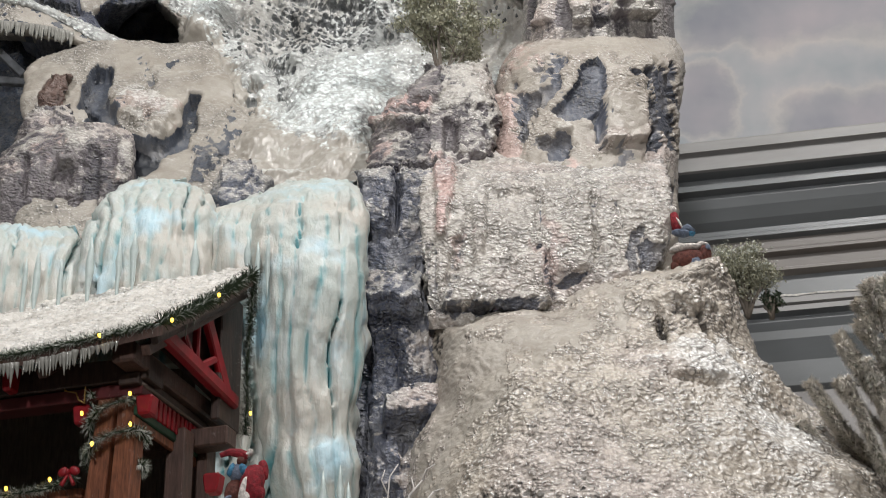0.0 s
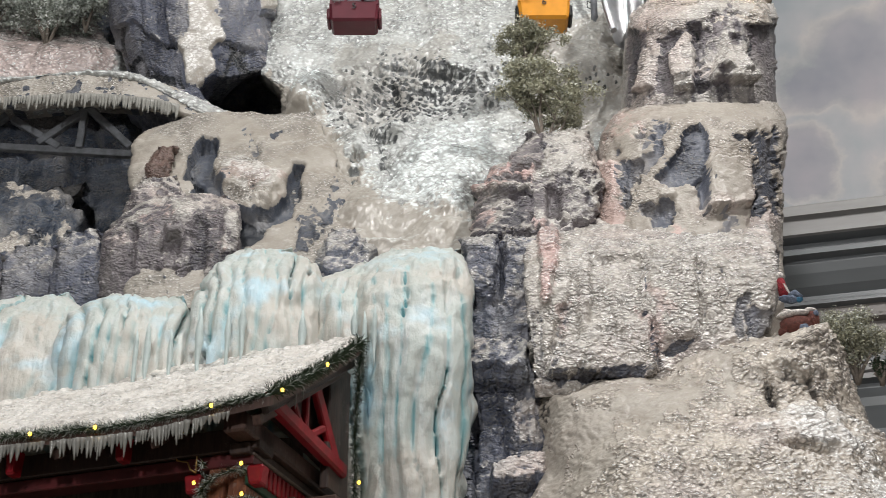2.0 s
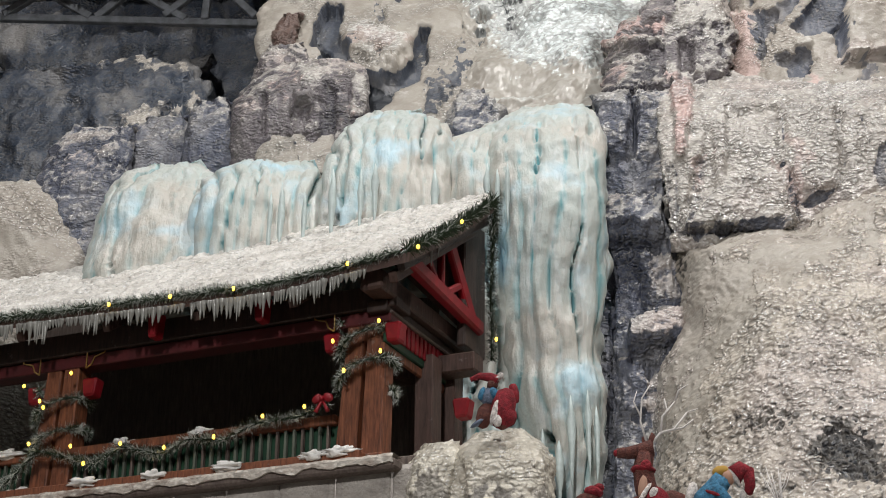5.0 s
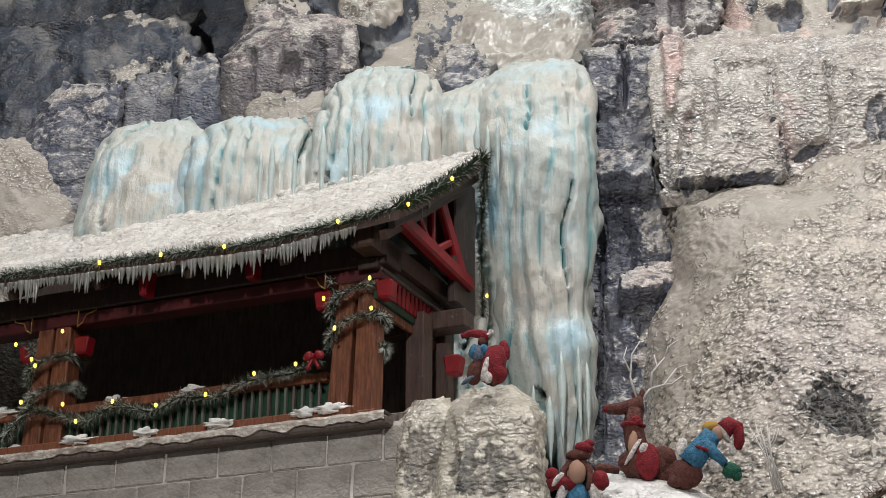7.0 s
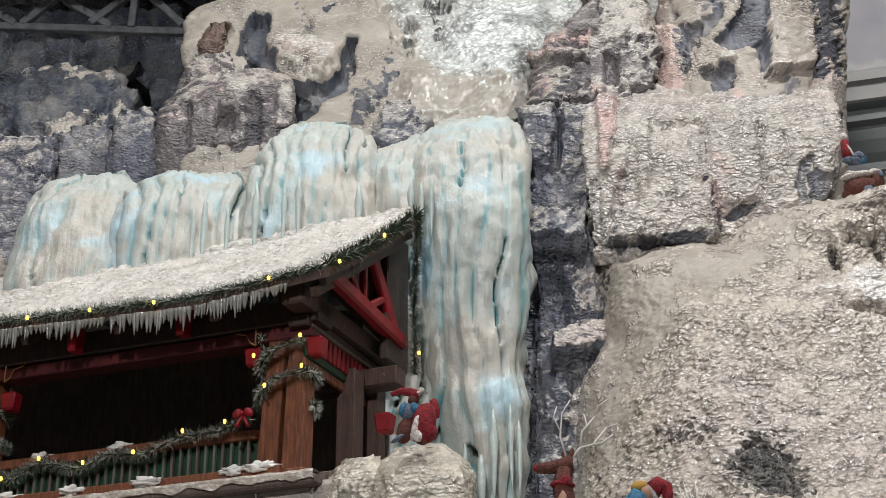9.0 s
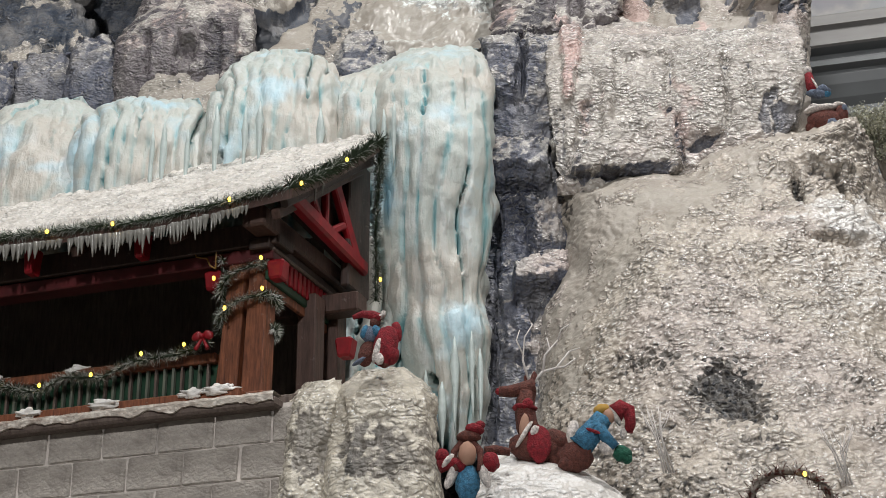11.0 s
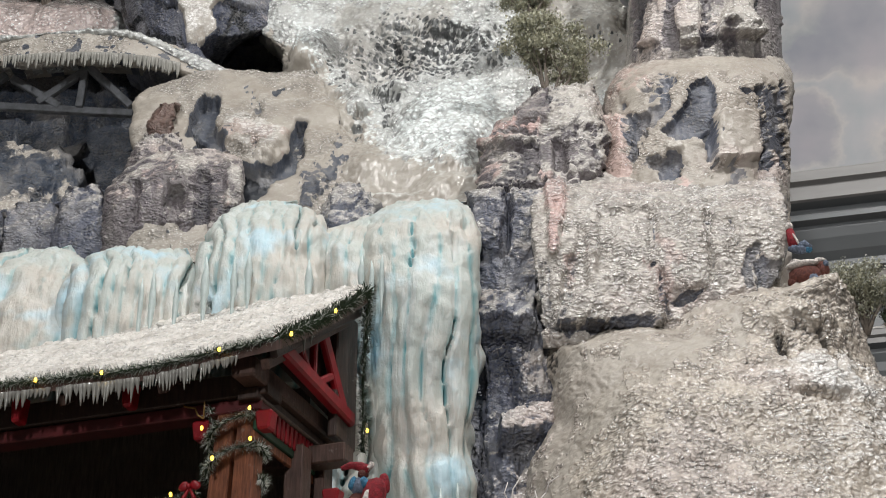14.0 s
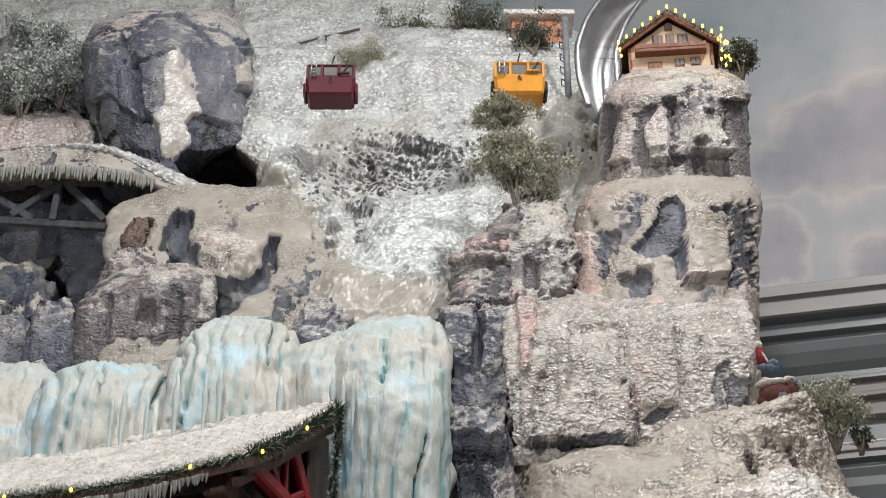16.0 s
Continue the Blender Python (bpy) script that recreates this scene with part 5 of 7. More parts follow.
for u in POSTS:
    for s in (-1, 1):
        bm = bmesh.new()
        a, b = (0.004, 0.046) if s > 0 else (-0.046, -0.004)
        vs = box(bm, (u + a, 0.0, -0.005), (u + b, 0.042, 0.30), 0, None, 0.0025)
        for v in bm.verts:
            v.co.x = u + (v.co.x - u) * (1.0 - 0.22 * v.co.z / 0.3) + 0.012 * v.co.z / 0.3
        part("post", bm, M_TIMBER, lodge)
    slab(lodge, "post_foot", (u - 0.054, -0.006, -0.012), (u + 0.054, 0.05, 0.006), M_TIMBER)
for v0 in (0.155, 0.255):
    slab(lodge, "side_post", (0.035, v0, -0.02), (0.072, v0 + 0.042, 0.235), M_BROWNWOOD, label="dark brown side post")
slab(lodge, "tie_beam", (-0.1, 0.21, 0.214), (0.132, 0.255, 0.251), M_BROWNWOOD, 0.003, "dark brown beam end")
slab(lodge, "front_beam", (-1.6, -0.012, 0.272), (0.075, 0.05, 0.316), M_DARKWOOD)
slab(lodge, "front_beam", (-1.6, -0.004, 0.246), (0.06, 0.04, 0.270), M_REDDARK)
slab(lodge, "side_beam", (0.03, -0.07, 0.285), (0.075, 0.36, 0.322), M_BROWNWOOD, 0.004, "dark brown side beam")
slab(lodge, "side_beam", (0.02, -0.02, 0.262), (0.06, 0.33, 0.283), M_DARKWOOD)
slab(lodge, "sill_board", (-1.6, -0.034, -0.016), (0.02, -0.004, 0.006), M_TIMBER, 0.002, "red-brown sill board with flaked snow")
slab(lodge, "floor_board", (-1.6, -0.004, -0.03), (0.16, 0.50, -0.006), M_GREYWOOD)
slab(lodge, "back_wall", (-1.6, 0.42, -0.02), (0.02, 0.44, 0.62), M_GREYWOOD)
slab(lodge, "top_rail", (-1.6, -0.002, 0.068), (-0.045, 0.03, 0.086), M_TIMBER)
slab(lodge, "bench", (-0.44, 0.1, -0.004), (-0.12, 0.16, 0.098), M_GREYWOOD, 0.002, "grey board behind the railing")
for k in range(46):
    u = -0.062 - k * 0.0172
    if abs(u + 0.66) < 0.05:
        continue
    bm = bmesh.new()
    box(bm, (u - 0.0025, 0.003, 0.0), (u + 0.0025, 0.012, 0.07), 0, None, 0.001)
    part("slat", bm, M_GREEN if k % 3 else M_GREYWOOD, lodge)
slab(lodge, "railing_board", (-1.6, 0.014, 0.0), (-0.045, 0.02, 0.07), M_DARKGREEN)
# side trim: red teeth over a green band
for k in range(15):
    v0 = 0.0 + k * 0.0185
    bm = bmesh.new()
    box(bm, (0.05, v0, 0.222), (0.058, v0 + 0.0125, 0.262), 0, None, 0.001)
    part("trim_tooth", bm, M_RED, lodge)
slab(lodge, "trim_band", (0.046, -0.005, 0.208), (0.054, 0.28, 0.226), M_DARKGREEN)
slab(lodge, "trim_band", (0.042, -0.005, 0.190), (0.05, 0.28, 0.208), M_TIMBER)
slab(lodge, "trim_cap", (0.05, -0.005, 0.262), (0.064, 0.29, 0.268), M_GREYWOOD)
# gable
RIDGE_V, RIDGE_Z, EAVE_V = 0.298, 0.592, -0.10
bm = bmesh.new()
g = [bm.verts.new((0.085, v, z)) for v, z in ((EAVE_V + 0.05, 0.335), (RIDGE_V, 0.31), (RIDGE_V, RIDGE_Z - 0.02))]
bm.faces.new(g)
bmesh.ops.solidify(bm, geom=bm.faces[:], thickness=0.008)
part("gable_board", bm, M_BROWNWOOD, lodge, "dark brown gable board")
bm = bmesh.new()
beam(bm, (0.105, -0.06, 0.349), (0.105, 0.297, 0.325), 0.024, 0.03, 0, 0.005)
part("gable_tie", bm, M_RED, lodge, "bright red gable tie")
for v1, z1 in ((0.045, 0.405), (0.125, 0.46), (0.235, 0.40)):
    bm = bmesh.new()
    beam(bm, (0.1, 0.125, 0.335), (0.1, v1, z1), 0.012, 0.014, 0, 0.003)
    part("gable_strut", bm, M_RED, lodge)
bm = bmesh.new()
beam(bm, (0.1, 0.16, 0.46), (0.1, 0.285, 0.32), 0.014, 0.03, 0, 0.003)
part("gable_strut", bm, M_RED, lodge)
slab(lodge, "gable_post", (0.088, 0.225, 0.27), (0.106, 0.326, 0.545), M_DARKWOOD, 0.003)
bm = bmesh.new()
beam(bm, (0.118, EAVE_V + 0.01, 0.315), (0.118, RIDGE_V, RIDGE_Z - 0.03), 0.014, 0.03, 0, 0.003)
part("bargeboard", bm, M_DARKWOOD, lodge)


def roof_sheet(u0, u1, lift, thick, rough, step, seed):
    us = np.arange(u0, u1 + step, step)
    ss = np.linspace(0, 1, int(0.49 / step))
    ez = np.array([eave_z(u) for u in us])
    U, S = np.meshgrid(us, ss)
    V = EAVE_V + (RIDGE_V - EAVE_V) * S
    Z = ez[None, :] * (1 - S) + RIDGE_Z * S - 0.008 * np.sin(S * 3.14) + lift
    P = np.stack([U, V, Z], -1)
    if rough:
        P[..., 2] += rough * (fbm(P * 60, 3, seed, 0.65) + 0.5 * fbm(P * 12, 2, seed + 1)) + 0.006
        P[..., 2] -= 0.012 * (1 - smooth(S, 0, 0.05))
    return P


rs = roof_sheet(-1.7, 0.13, 0.0, 0.02, 0, 0.02, 1)
low = rs.copy()
low[..., 2] -= 0.018
nz, nx = rs.shape[:2]
vv = np.concatenate([rs.reshape(-1, 3), low.reshape(-1, 3)])
ff, off = [], nz * nx
for r in range(nz - 1):
    for c in range(nx - 1):
        i = r * nx + c
        ff += [(i, i + 1, i + nx + 1, i + nx), (off + i, off + i + nx, off + i + nx + 1, off + i + 1)]
for r in range(nz - 1):
    for c in (0, nx - 1):
        i, j = r * nx + c, (r + 1) * nx + c
        ff.append((i, j, off + j, off + i))
for c in range(nx - 1):
    for r in (0, nz - 1):
        i, j = r * nx + c, r * nx + c + 1
        ff.append((i, j, off + j, off + i))
loose_mesh("roof", vv, ff, M_BROWNWOOD, lodge)
sn = roof_sheet(-1.7, 0.132, 0.014, 0, 0.0055, 0.005, 21)
ob = grid_mesh("roof_snow", sn, M_FLOCK, np.full(sn.shape[:2], 0.6) + 0.3 * fbm(sn * 60, 2, 5), rim=0)
ob.parent = lodge
tagged(ob, "thick white flocked snow on the roof")
for k in range(9):
    u = -1.5 + k * 0.2
    bm = bmesh.new()
    beam(bm, (u, EAVE_V + 0.02, eave_z(u) - 0.03), (u, 0.28, 0.53), 0.016, 0.02, 0, 0.002)
    part("rafter", bm, M_BROWNWOOD, lodge)


def corbel(u, v0, z, w=0.03, h=0.036, d=0.03):
    bm = bmesh.new()
    box(bm, (u - w / 2, v0, z - h / 2), (u + w / 2, v0 + d, z + h / 2), 0, None, 0.004)
    for v in bm.verts:
        if v.co.z < z:
            v.co.x = u + (v.co.x - u) * 0.72
    return part("corbel", bm, M_RED, lodge, "red painted wooden corbel")


for u, v0, z in ((0.068, -0.012, 0.224), (-0.062, 0.0, 0.224), (-0.578, -0.012, 0.201), (-0.716, 0.0, 0.203), (0.152, 0.1, 0.105)):
    corbel(u, v0, z, 0.034, 0.036)
for u in (-0.41, -0.18, -0.85):
    corbel(u, -0.06, 0.288, 0.026, 0.05, 0.03)
for u, s in ((-0.05, -1), (-0.70, -1), (-0.59, 1)):
    bm = bmesh.new()
    pts = [(u, -0.008, 0.24), (u, -0.008, 0.275), (u + s * 0.045, -0.008, 0.283), (u + s * 0.04, -0.008, 0.268), (u + s * 0.018, -0.008, 0.262), (u + s * 0.012, -0.008, 0.248), (u, -0.008, 0.24)]
    tube(bm, pts, 0.0017, 6)
    part("bracket", bm, M_GOLD, lodge, "gold outlined scroll bracket")
# icicle fringe under the eave
rnd = random.Random(8)
u = -1.5
while u < 0.04:
    bm = bmesh.new()
    wide, tall = rnd.uniform(0.02, 0.06), rnd.choice((0.006, 0.012, 0.02, 0.032))
    k = u
    while k < u + wide:
        ln, r = tall * rnd.uniform(0.25, 1.15), rnd.uniform(0.0024, 0.0058)
        zz = eave_z(k) - 0.012
        cone(bm, (k, EAVE_V + rnd.uniform(-0.004, 0.003), zz), (k + rnd.uniform(-0.003, 0.003), EAVE_V, zz - ln - 0.012), r * 1.25, 0.0008, 0, 6)
        k += r * 1.7
    part("icicle_fringe", bm, M_ICICLE, lodge, "clear grey plastic icicles along the eave")
    u += wide + rnd.choice((0.0, 0.004, 0.012))
for u, v0, z, ln in ((0.128, 0.02, 0.40, 0.05), (0.128, 0.05, 0.41, 0.03)):
    bm = bmesh.new()
    cone(bm, (u, v0, z), (u, v0, z - ln), 0.004)
    part("icicle", bm, M_ICICLE, lodge)
# flaked snow on the sill and the rail
rnd = random.Random(12)
for u, v0, z, w in ((-0.02, -0.03, 0.008, 0.04), (-0.07, -0.03, 0.006, 0.03), (-0.24, -0.032, 0.004, 0.035), (-0.40, -0.032, 0.004, 0.03), (-0.55, -0.03, 0.006, 0.04), (-0.33, 0.01, 0.088, 0.03), (-0.5, 0.01, 0.088, 0.025), (-0.14, 0.012, 0.088, 0.04), (-0.77, 0.0, 0.09, 0.06), (-0.72, 0.0, 0.01, 0.05)):
    bm = bmesh.new()
    ball(bm, (u, v0 - 0.003, z - 0.003), (w * 0.8, 0.013, 0.008), 0, None, 24, 0.9, u * 9)
    part("snow_clump", bm, M_FLAKE, lodge, "flaked patch of white snow")

# ---------------------------------------------------------------- garlands
bulb_mesh = None


def bulb(parent, at):
    global bulb_mesh
    if bulb_mesh is None:
        bm = bmesh.new()
        ball(bm, (0, 0, 0), (0.003, 0.003, 0.0042), 0, None, 8)
        bulb_mesh = bpy.data.meshes.new("bulb")
        bm.to_mesh(bulb_mesh)
        bm.free()
        bulb_mesh.materials.append(M_BULB)
    ob = new("bulb", bulb_mesh)
    ob.parent, ob.location = parent, at
    return ob


def tinsel(parent, pts, radius, density, seed, frost=0.3, mats=None, width=0.0012):
    """Narrow strips that stand out all round a wire."""
    rs_ = np.random.RandomState(seed)
    p = resample(pts, 0.002)
    n = int(density * len(p))
    i = rs_.randint(0, len(p) - 1, n)
    d = p[i + 1] - p[i]
    d /= np.linalg.norm(d, axis=1, keepdims=True) + 1e-9
    r = rs_.normal(size=(n, 3))
    r -= d * (r * d).sum(1, keepdims=True)
    r /= np.linalg.norm(r, axis=1, keepdims=True) + 1e-9
    base = p[i] + d * rs_.uniform(-0.001, 0.001, (n, 1))
    tip = base + r * radius * rs_.uniform(0.45, 1.15, (n, 1)) + d * radius * rs_.uniform(-0.6, 0.6, (n, 1))
    side = np.cross(r, d) * width * 0.5
    mid = (base + tip) / 2 + rs_.normal(size=(n, 3)) * radius * 0.08
    verts = np.stack([base - side, base + side, mid + side, mid - side, tip], 1).reshape(-1, 3)
    k = np.arange(n) * 5
    faces = [f for a in k.tolist() for f in ((a, a + 1, a + 2, a + 3), (a + 3, a + 2, a + 4))]
    slots = np.repeat((rs_.uniform(size=n) < frost).astype(int), 2)
    ob = loose_mesh("tinsel", verts, faces, mats or [M_TINSEL, M_TINSEL_FROST], parent, slots)
    return tagged(ob, kind="stuff")


def garland(pts, radius, bulbs, seed, label, density=5.0, frost=0.3):
    g = thing("garland", LODGE, label, "garland", "garlands on the lodge")
    bm = bmesh.new()
    tube(bm, resample(pts, 0.008).tolist(), 0.0025, 5)
    part("wire", bm, M_TINSEL, g)
    tinsel(g, pts, radius, density, seed, frost)
    for at in bulbs:
        bulb(g, at)
    return g


EAVE_LINE = [(u, EAVE_V - 0.004, eave_z(u) + 0.004) for u in np.linspace(-1.6, 0.125, 40)]
RAKE = [(0.136, EAVE_V + (RIDGE_V - EAVE_V) * s, eave_z(0.13) * (1 - s) + RIDGE_Z * s - 0.008 * math.sin(s * 3.14) + 0.006) for s in np.linspace(0, 1, 14)]
garland(EAVE_LINE, 0.018, [(u, EAVE_V - 0.018, eave_z(u) - 0.001) for u in (-0.2, -0.335, -0.47, -0.80, 0.03)], 1, "green tinsel garland with warm bulbs along the eave", 14.0, 0.34)
garland(RAKE, 0.022, [(0.152, -0.088, 0.342), (0.154, 0.098, 0.466)], 2, "dark green tinsel garland up the gable edge", 11.0, 0.12)
DROP = [(0.137, RIDGE_V, RIDGE_Z + 0.01), (0.139, 0.286, 0.5), (0.135, 0.285, 0.4), (0.137, 0.288, 0.3), (0.135, 0.289, 0.255)]
garland(DROP, 0.02, [(0.15, 0.275, 0.292)], 3, "thin green garland hanging from the gable", 14.0, 0.14)


def coil(u, z0, z1, turns, r=0.05):
    n = int(turns * 24)
    return [(u + 0.004 + r * math.cos(2 * math.pi * turns * i / n), 0.021 + 0.05 * math.sin(2 * math.pi * turns * i / n), z0 + (z1 - z0) * i / n + 0.012 * math.cos(2 * math.pi * turns * i / n + 0.6)) for i in range(n + 1)]


garland(coil(0.0, 0.115, 0.262, 2.6), 0.017, [(0.058, -0.045, 0.233), (-0.005, -0.052, 0.146), (0.06, -0.04, 0.178), (-0.03, -0.05, 0.205)], 4, "frosted garland wound round the lodge post", 13.0, 0.45)
garland(coil(-0.66, 0.055, 0.215, 2.6), 0.017, [(-0.60, -0.04, 0.222), (-0.655, -0.055, 0.168), (-0.645, -0.055, 0.154), (-0.67, -0.055, 0.085), (-0.70, -0.05, 0.205)], 5, "frosted garland wound round the lodge post", 13.0, 0.45)
SWAG = [(-0.05, -0.022, 0.098), (-0.10, -0.024, 0.083), (-0.2, -0.024, 0.078), (-0.26, -0.024, 0.056), (-0.33, -0.024, 0.066), (-0.40, -0.024, 0.044), (-0.48, -0.024, 0.068), (-0.54, -0.024, 0.04), (-0.60, -0.026, 0.06), (-0.66, -0.04, 0.075), (-0.72, -0.03, 0.03), (-0.80, -0.024, 0.0), (-0.95, -0.024, 0.05), (-1.2, -0.024, 0.05)]
garland(SWAG, 0.018, [(-0.085, -0.044, 0.092), (-0.168, -0.046, 0.084), (-0.268, -0.044, 0.057), (-0.373, -0.044, 0.049), (-0.469, -0.044, 0.067), (-0.548, -0.044, 0.037), (-0.581, -0.044, 0.074), (-0.75, -0.04, 0.03)], 6, "frosted green garland with warm bulbs along the railing", 13.0, 0.42)
bow = thing("bow", LODGE @ Matrix.Translation((-0.043, -0.055, 0.096)), "small red ribbon bow on the garland", "bow")
for s in (-1, 1):
    bm = bmesh.new()
    ball(bm, (s * 0.011, 0, 0.003), (0.011, 0.005, 0.008), 0, pose(0, 0, 0, 0, s * 25, 0), 10, 0.25, s)
    part("loop", bm, M_RED, bow)
    bm = bmesh.new()
    cone(bm, (0, 0, 0), (s * 0.012, -0.002, -0.022), 0.002, 0.004, 0, 6)
    part("tail", bm, M_RED, bow)
bm = bmesh.new()
ball(bm, (0, -0.004, 0.002), 0.0045)
part("knot", bm, M_RED, bow)

# ---------------------------------------------------------------- ledge under the lodge
wall = tagged(grid_mesh("stone_wall", np.array([[[u, 0.0, z] for u in (-1.7, 0.16)] for z in (-2.29, -0.028)]), M_MORTAR, rim=0.4), "grey stone block wall under the lodge", "wall", kind="structure")
wall.matrix_world = LODGE @ Matrix.Translation((0, -0.026, 0))
crag("snow_ledge_rock", [(0.0, -0.5, 0.15, 2.55), (1.986, -0.245, -0.034, 2.56), (2.13, -0.225, -0.046, 2.6), (2.2, -0.222, -0.05, 2.62), (2.252, -0.218, -0.056, 2.64), (2.283, -0.212, -0.066, 2.66), (2.303, -0.20, -0.085, 2.69), (2.318, -0.185, -0.11, 2.72)],
     M_SNOW_CREAM, lumpy(61, size=0.02, depth=0.004, big=0.012), step=0.005, bulge=0.13, power=3.4, snow_add=0.15,
     extra=dents((-0.155, 2.15, 0.08, 0.07, -0.004, -0.62), (-0.133, 2.247, 0.07, 0.012, 0.008, 0.3), (-0.15, 2.265, 0.06, 0.01, 0.008, 0.3), (-0.13, 2.228, 0.06, 0.008, 0.006, 0.2), (-0.207, 2.20, 0.012, 0.08, -0.012, -0.3)),
     label="lumpy cream snow-plastered rock at the lodge corner", category="rock", kind="structure")
crag("snow_ledge_lump", [(0.0, -0.6, -0.1, 2.56), (1.986, -0.32, -0.19, 2.6), (2.13, -0.308, -0.2, 2.64), (2.22, -0.303, -0.198, 2.66), (2.27, -0.30, -0.198, 2.68), (2.292, -0.288, -0.205, 2.7), (2.305, -0.268, -0.22, 2.73)],
     M_SNOW_CREAM, lumpy(63, size=0.014, depth=0.005, big=0.012), step=0.005, bulge=0.1, power=3.0, snow_add=0.2,
     extra=dents((-0.262, 2.18, 0.045, 0.08, -0.006, -0.95), (-0.23, 2.17, 0.02, 0.05, -0.006, -0.6)),
     label="small white snow lump with dark bare patches beside the sill", category="rock", kind="structure")
crag("snow_mound", [(0, -0.2, 0.5, 2.45), (1.972, -0.015, 0.286, 2.5), (2.057, 0.002, 0.241, 2.52), (2.094, 0.011, 0.193, 2.55), (2.133, 0.021, 0.131, 2.6), (2.163, 0.033, 0.083, 2.66)],
     M_FLOCK, lumpy(62, size=0.05, depth=0.002, big=0.01), step=0.008, bulge=0.1, shelf=0.3, snow_add=0.6, label="smooth white snow mound below the animals", category="snow", kind="structure")


# ---------------------------------------------------------------- the hall round the mountain
M_CORNICE = plain("grey_cornice_paint", (0.165, 0.175, 0.18), 0.32, vary=0.12, scale=6, relief=0.05, stretch=(0.2, 1, 1))
M_HALLWALL = plain("hall_wall_paint", (0.45, 0.43, 0.42), 0.7, vary=0.08, scale=3)
M_FLOOR = plain("hall_floor", (0.25, 0.23, 0.21), 0.4, vary=0.2, scale=4)


CLOUDS = [(-0.11, 0.44, 0.17), (-0.12, 0.30, 0.16), (0.40, 0.20, 0.24), (0.68, 0.22, 0.26), (0.20, 0.92, 0.30), (0.52, 0.98, 0.32), (-0.05, 0.86, 0.2), (0.85, 0.9, 0.35)]


def sky_mural():
    """Rounded clouds with pale rims on a blue-grey ground, brushed soft."""
    m, t, b = material("sky_mural_paint")
    v = coords(t)
    warp = nd(t, "ShaderNodeTexNoise", Scale=1.8, Detail=6.0, Roughness=0.6)
    t.links.new(v, warp.inputs["Vector"])
    add = t.nodes.new("ShaderNodeVectorMath")
    add.operation = "MULTIPLY_ADD"
    t.links.new(warp.outputs["Color"], add.inputs[0])
    add.inputs[1].default_value = (0.5, 0.0, 0.5)
    t.links.new(v, add.inputs[2])
    last = None
    for x, z, r in CLOUDS:
        d = t.nodes.new("ShaderNodeVectorMath")
        d.operation = "DISTANCE"
        t.links.new(add.outputs[0], d.inputs[0])
        d.inputs[1].default_value = (x + 0.25, 0.004, z + 0.25)
        s_ = t.nodes.new("ShaderNodeMath")
        s_.operation = "DIVIDE"
        t.links.new(d.outputs["Value"], s_.inputs[0])
        s_.inputs[1].default_value = r
        if last is None:
            last = s_.outputs[0]
        else:
            mn = t.nodes.new("ShaderNodeMath")
            mn.operation = "SMOOTH_MIN"
            t.links.new(last, mn.inputs[0])
            t.links.new(s_.outputs[0], mn.inputs[1])
            mn.inputs[2].default_value = 0.08
            last = mn.outputs[0]
    half = t.nodes.new("ShaderNodeMath")
    half.operation = "MULTIPLY"
    half.inputs[1].default_value = 0.5
    t.links.new(last, half.inputs[0])
    c = ramp(t, half.outputs[0], [(0.0, (0.40, 0.39, 0.425)), (0.36, (0.42, 0.41, 0.44)), (0.45, (0.50, 0.485, 0.485)), (0.49, (0.565, 0.545, 0.53)), (0.56, (0.48, 0.485, 0.50)), (0.9, (0.40, 0.44, 0.465))])
    wash = ramp(t, tex(t, v, 1.6, 4, 0.55), [(0.35, (0.72, 0.77, 0.80)), (0.5, (0.95, 0.95, 0.95)), (0.65, (1.15, 1.08, 1.06))])
    t.links.new(blend(t, 1.0, c, wash, "MULTIPLY"), b.inputs["Base Color"])
    b.inputs["Roughness"].default_value = 0.75
    return m


HALL = pose(1.639, 6.2, 4.797, 0, 0, -14) @ Matrix.Diagonal((1, 1, 0.94, 1))
PROFILE = [(0.0, 0.05), (-0.26, 0.045), (-0.27, 0.035), (-0.27, -0.01), (-0.24, -0.018), (-0.24, -0.03), (-0.255, -0.035), (-0.255, -0.095), (-0.24, -0.1), (-0.185, -0.108), (-0.185, -0.13), (-0.20, -0.14), (-0.20, -0.165), (-0.155, -0.172), (-0.155, -0.19), (-0.14, -0.23), (-0.11, -0.28), (-0.075, -0.31), (-0.075, -0.33), (-0.09, -0.34), (-0.09, -0.355), (-0.055, -0.362), (-0.055, -0.405), (-0.07, -0.415), (-0.07, -0.43), (-0.03, -0.437), (-0.03, -0.49), (-0.05, -0.5), (-0.05, -0.512), (0.0, -0.52), (0.0, -0.665),
           (-0.12, -0.67), (-0.12, -0.70), (-0.10, -0.705), (-0.115, -0.712), (-0.115, -0.735), (-0.075, -0.745), (-0.075, -0.765), (-0.06, -0.80), (-0.06, -0.84), (-0.025, -0.93), (-0.025, -1.04), (0.0, -1.06)]
# pale ledges against the grey carry shading in colour, brown bands a reflection
M_CORNICE_PALE = plain("pale_lit_cornice_paint", (0.33, 0.32, 0.31), 0.4, vary=0.15, scale=9, relief=0.08, stretch=(0.2, 1, 1))
M_CORNICE_BROWN = plain("brown_reflection_cornice_paint", (0.22, 0.195, 0.175), 0.4, vary=0.12, scale=6, relief=0.05, stretch=(0.2, 1, 1))
bm = bmesh.new()
ends = [[bm.verts.new((x, y, z)) for y, z in PROFILE + [(0.2, -1.06), (0.2, 0.05)]] for x in (-5.0, 3.2)]
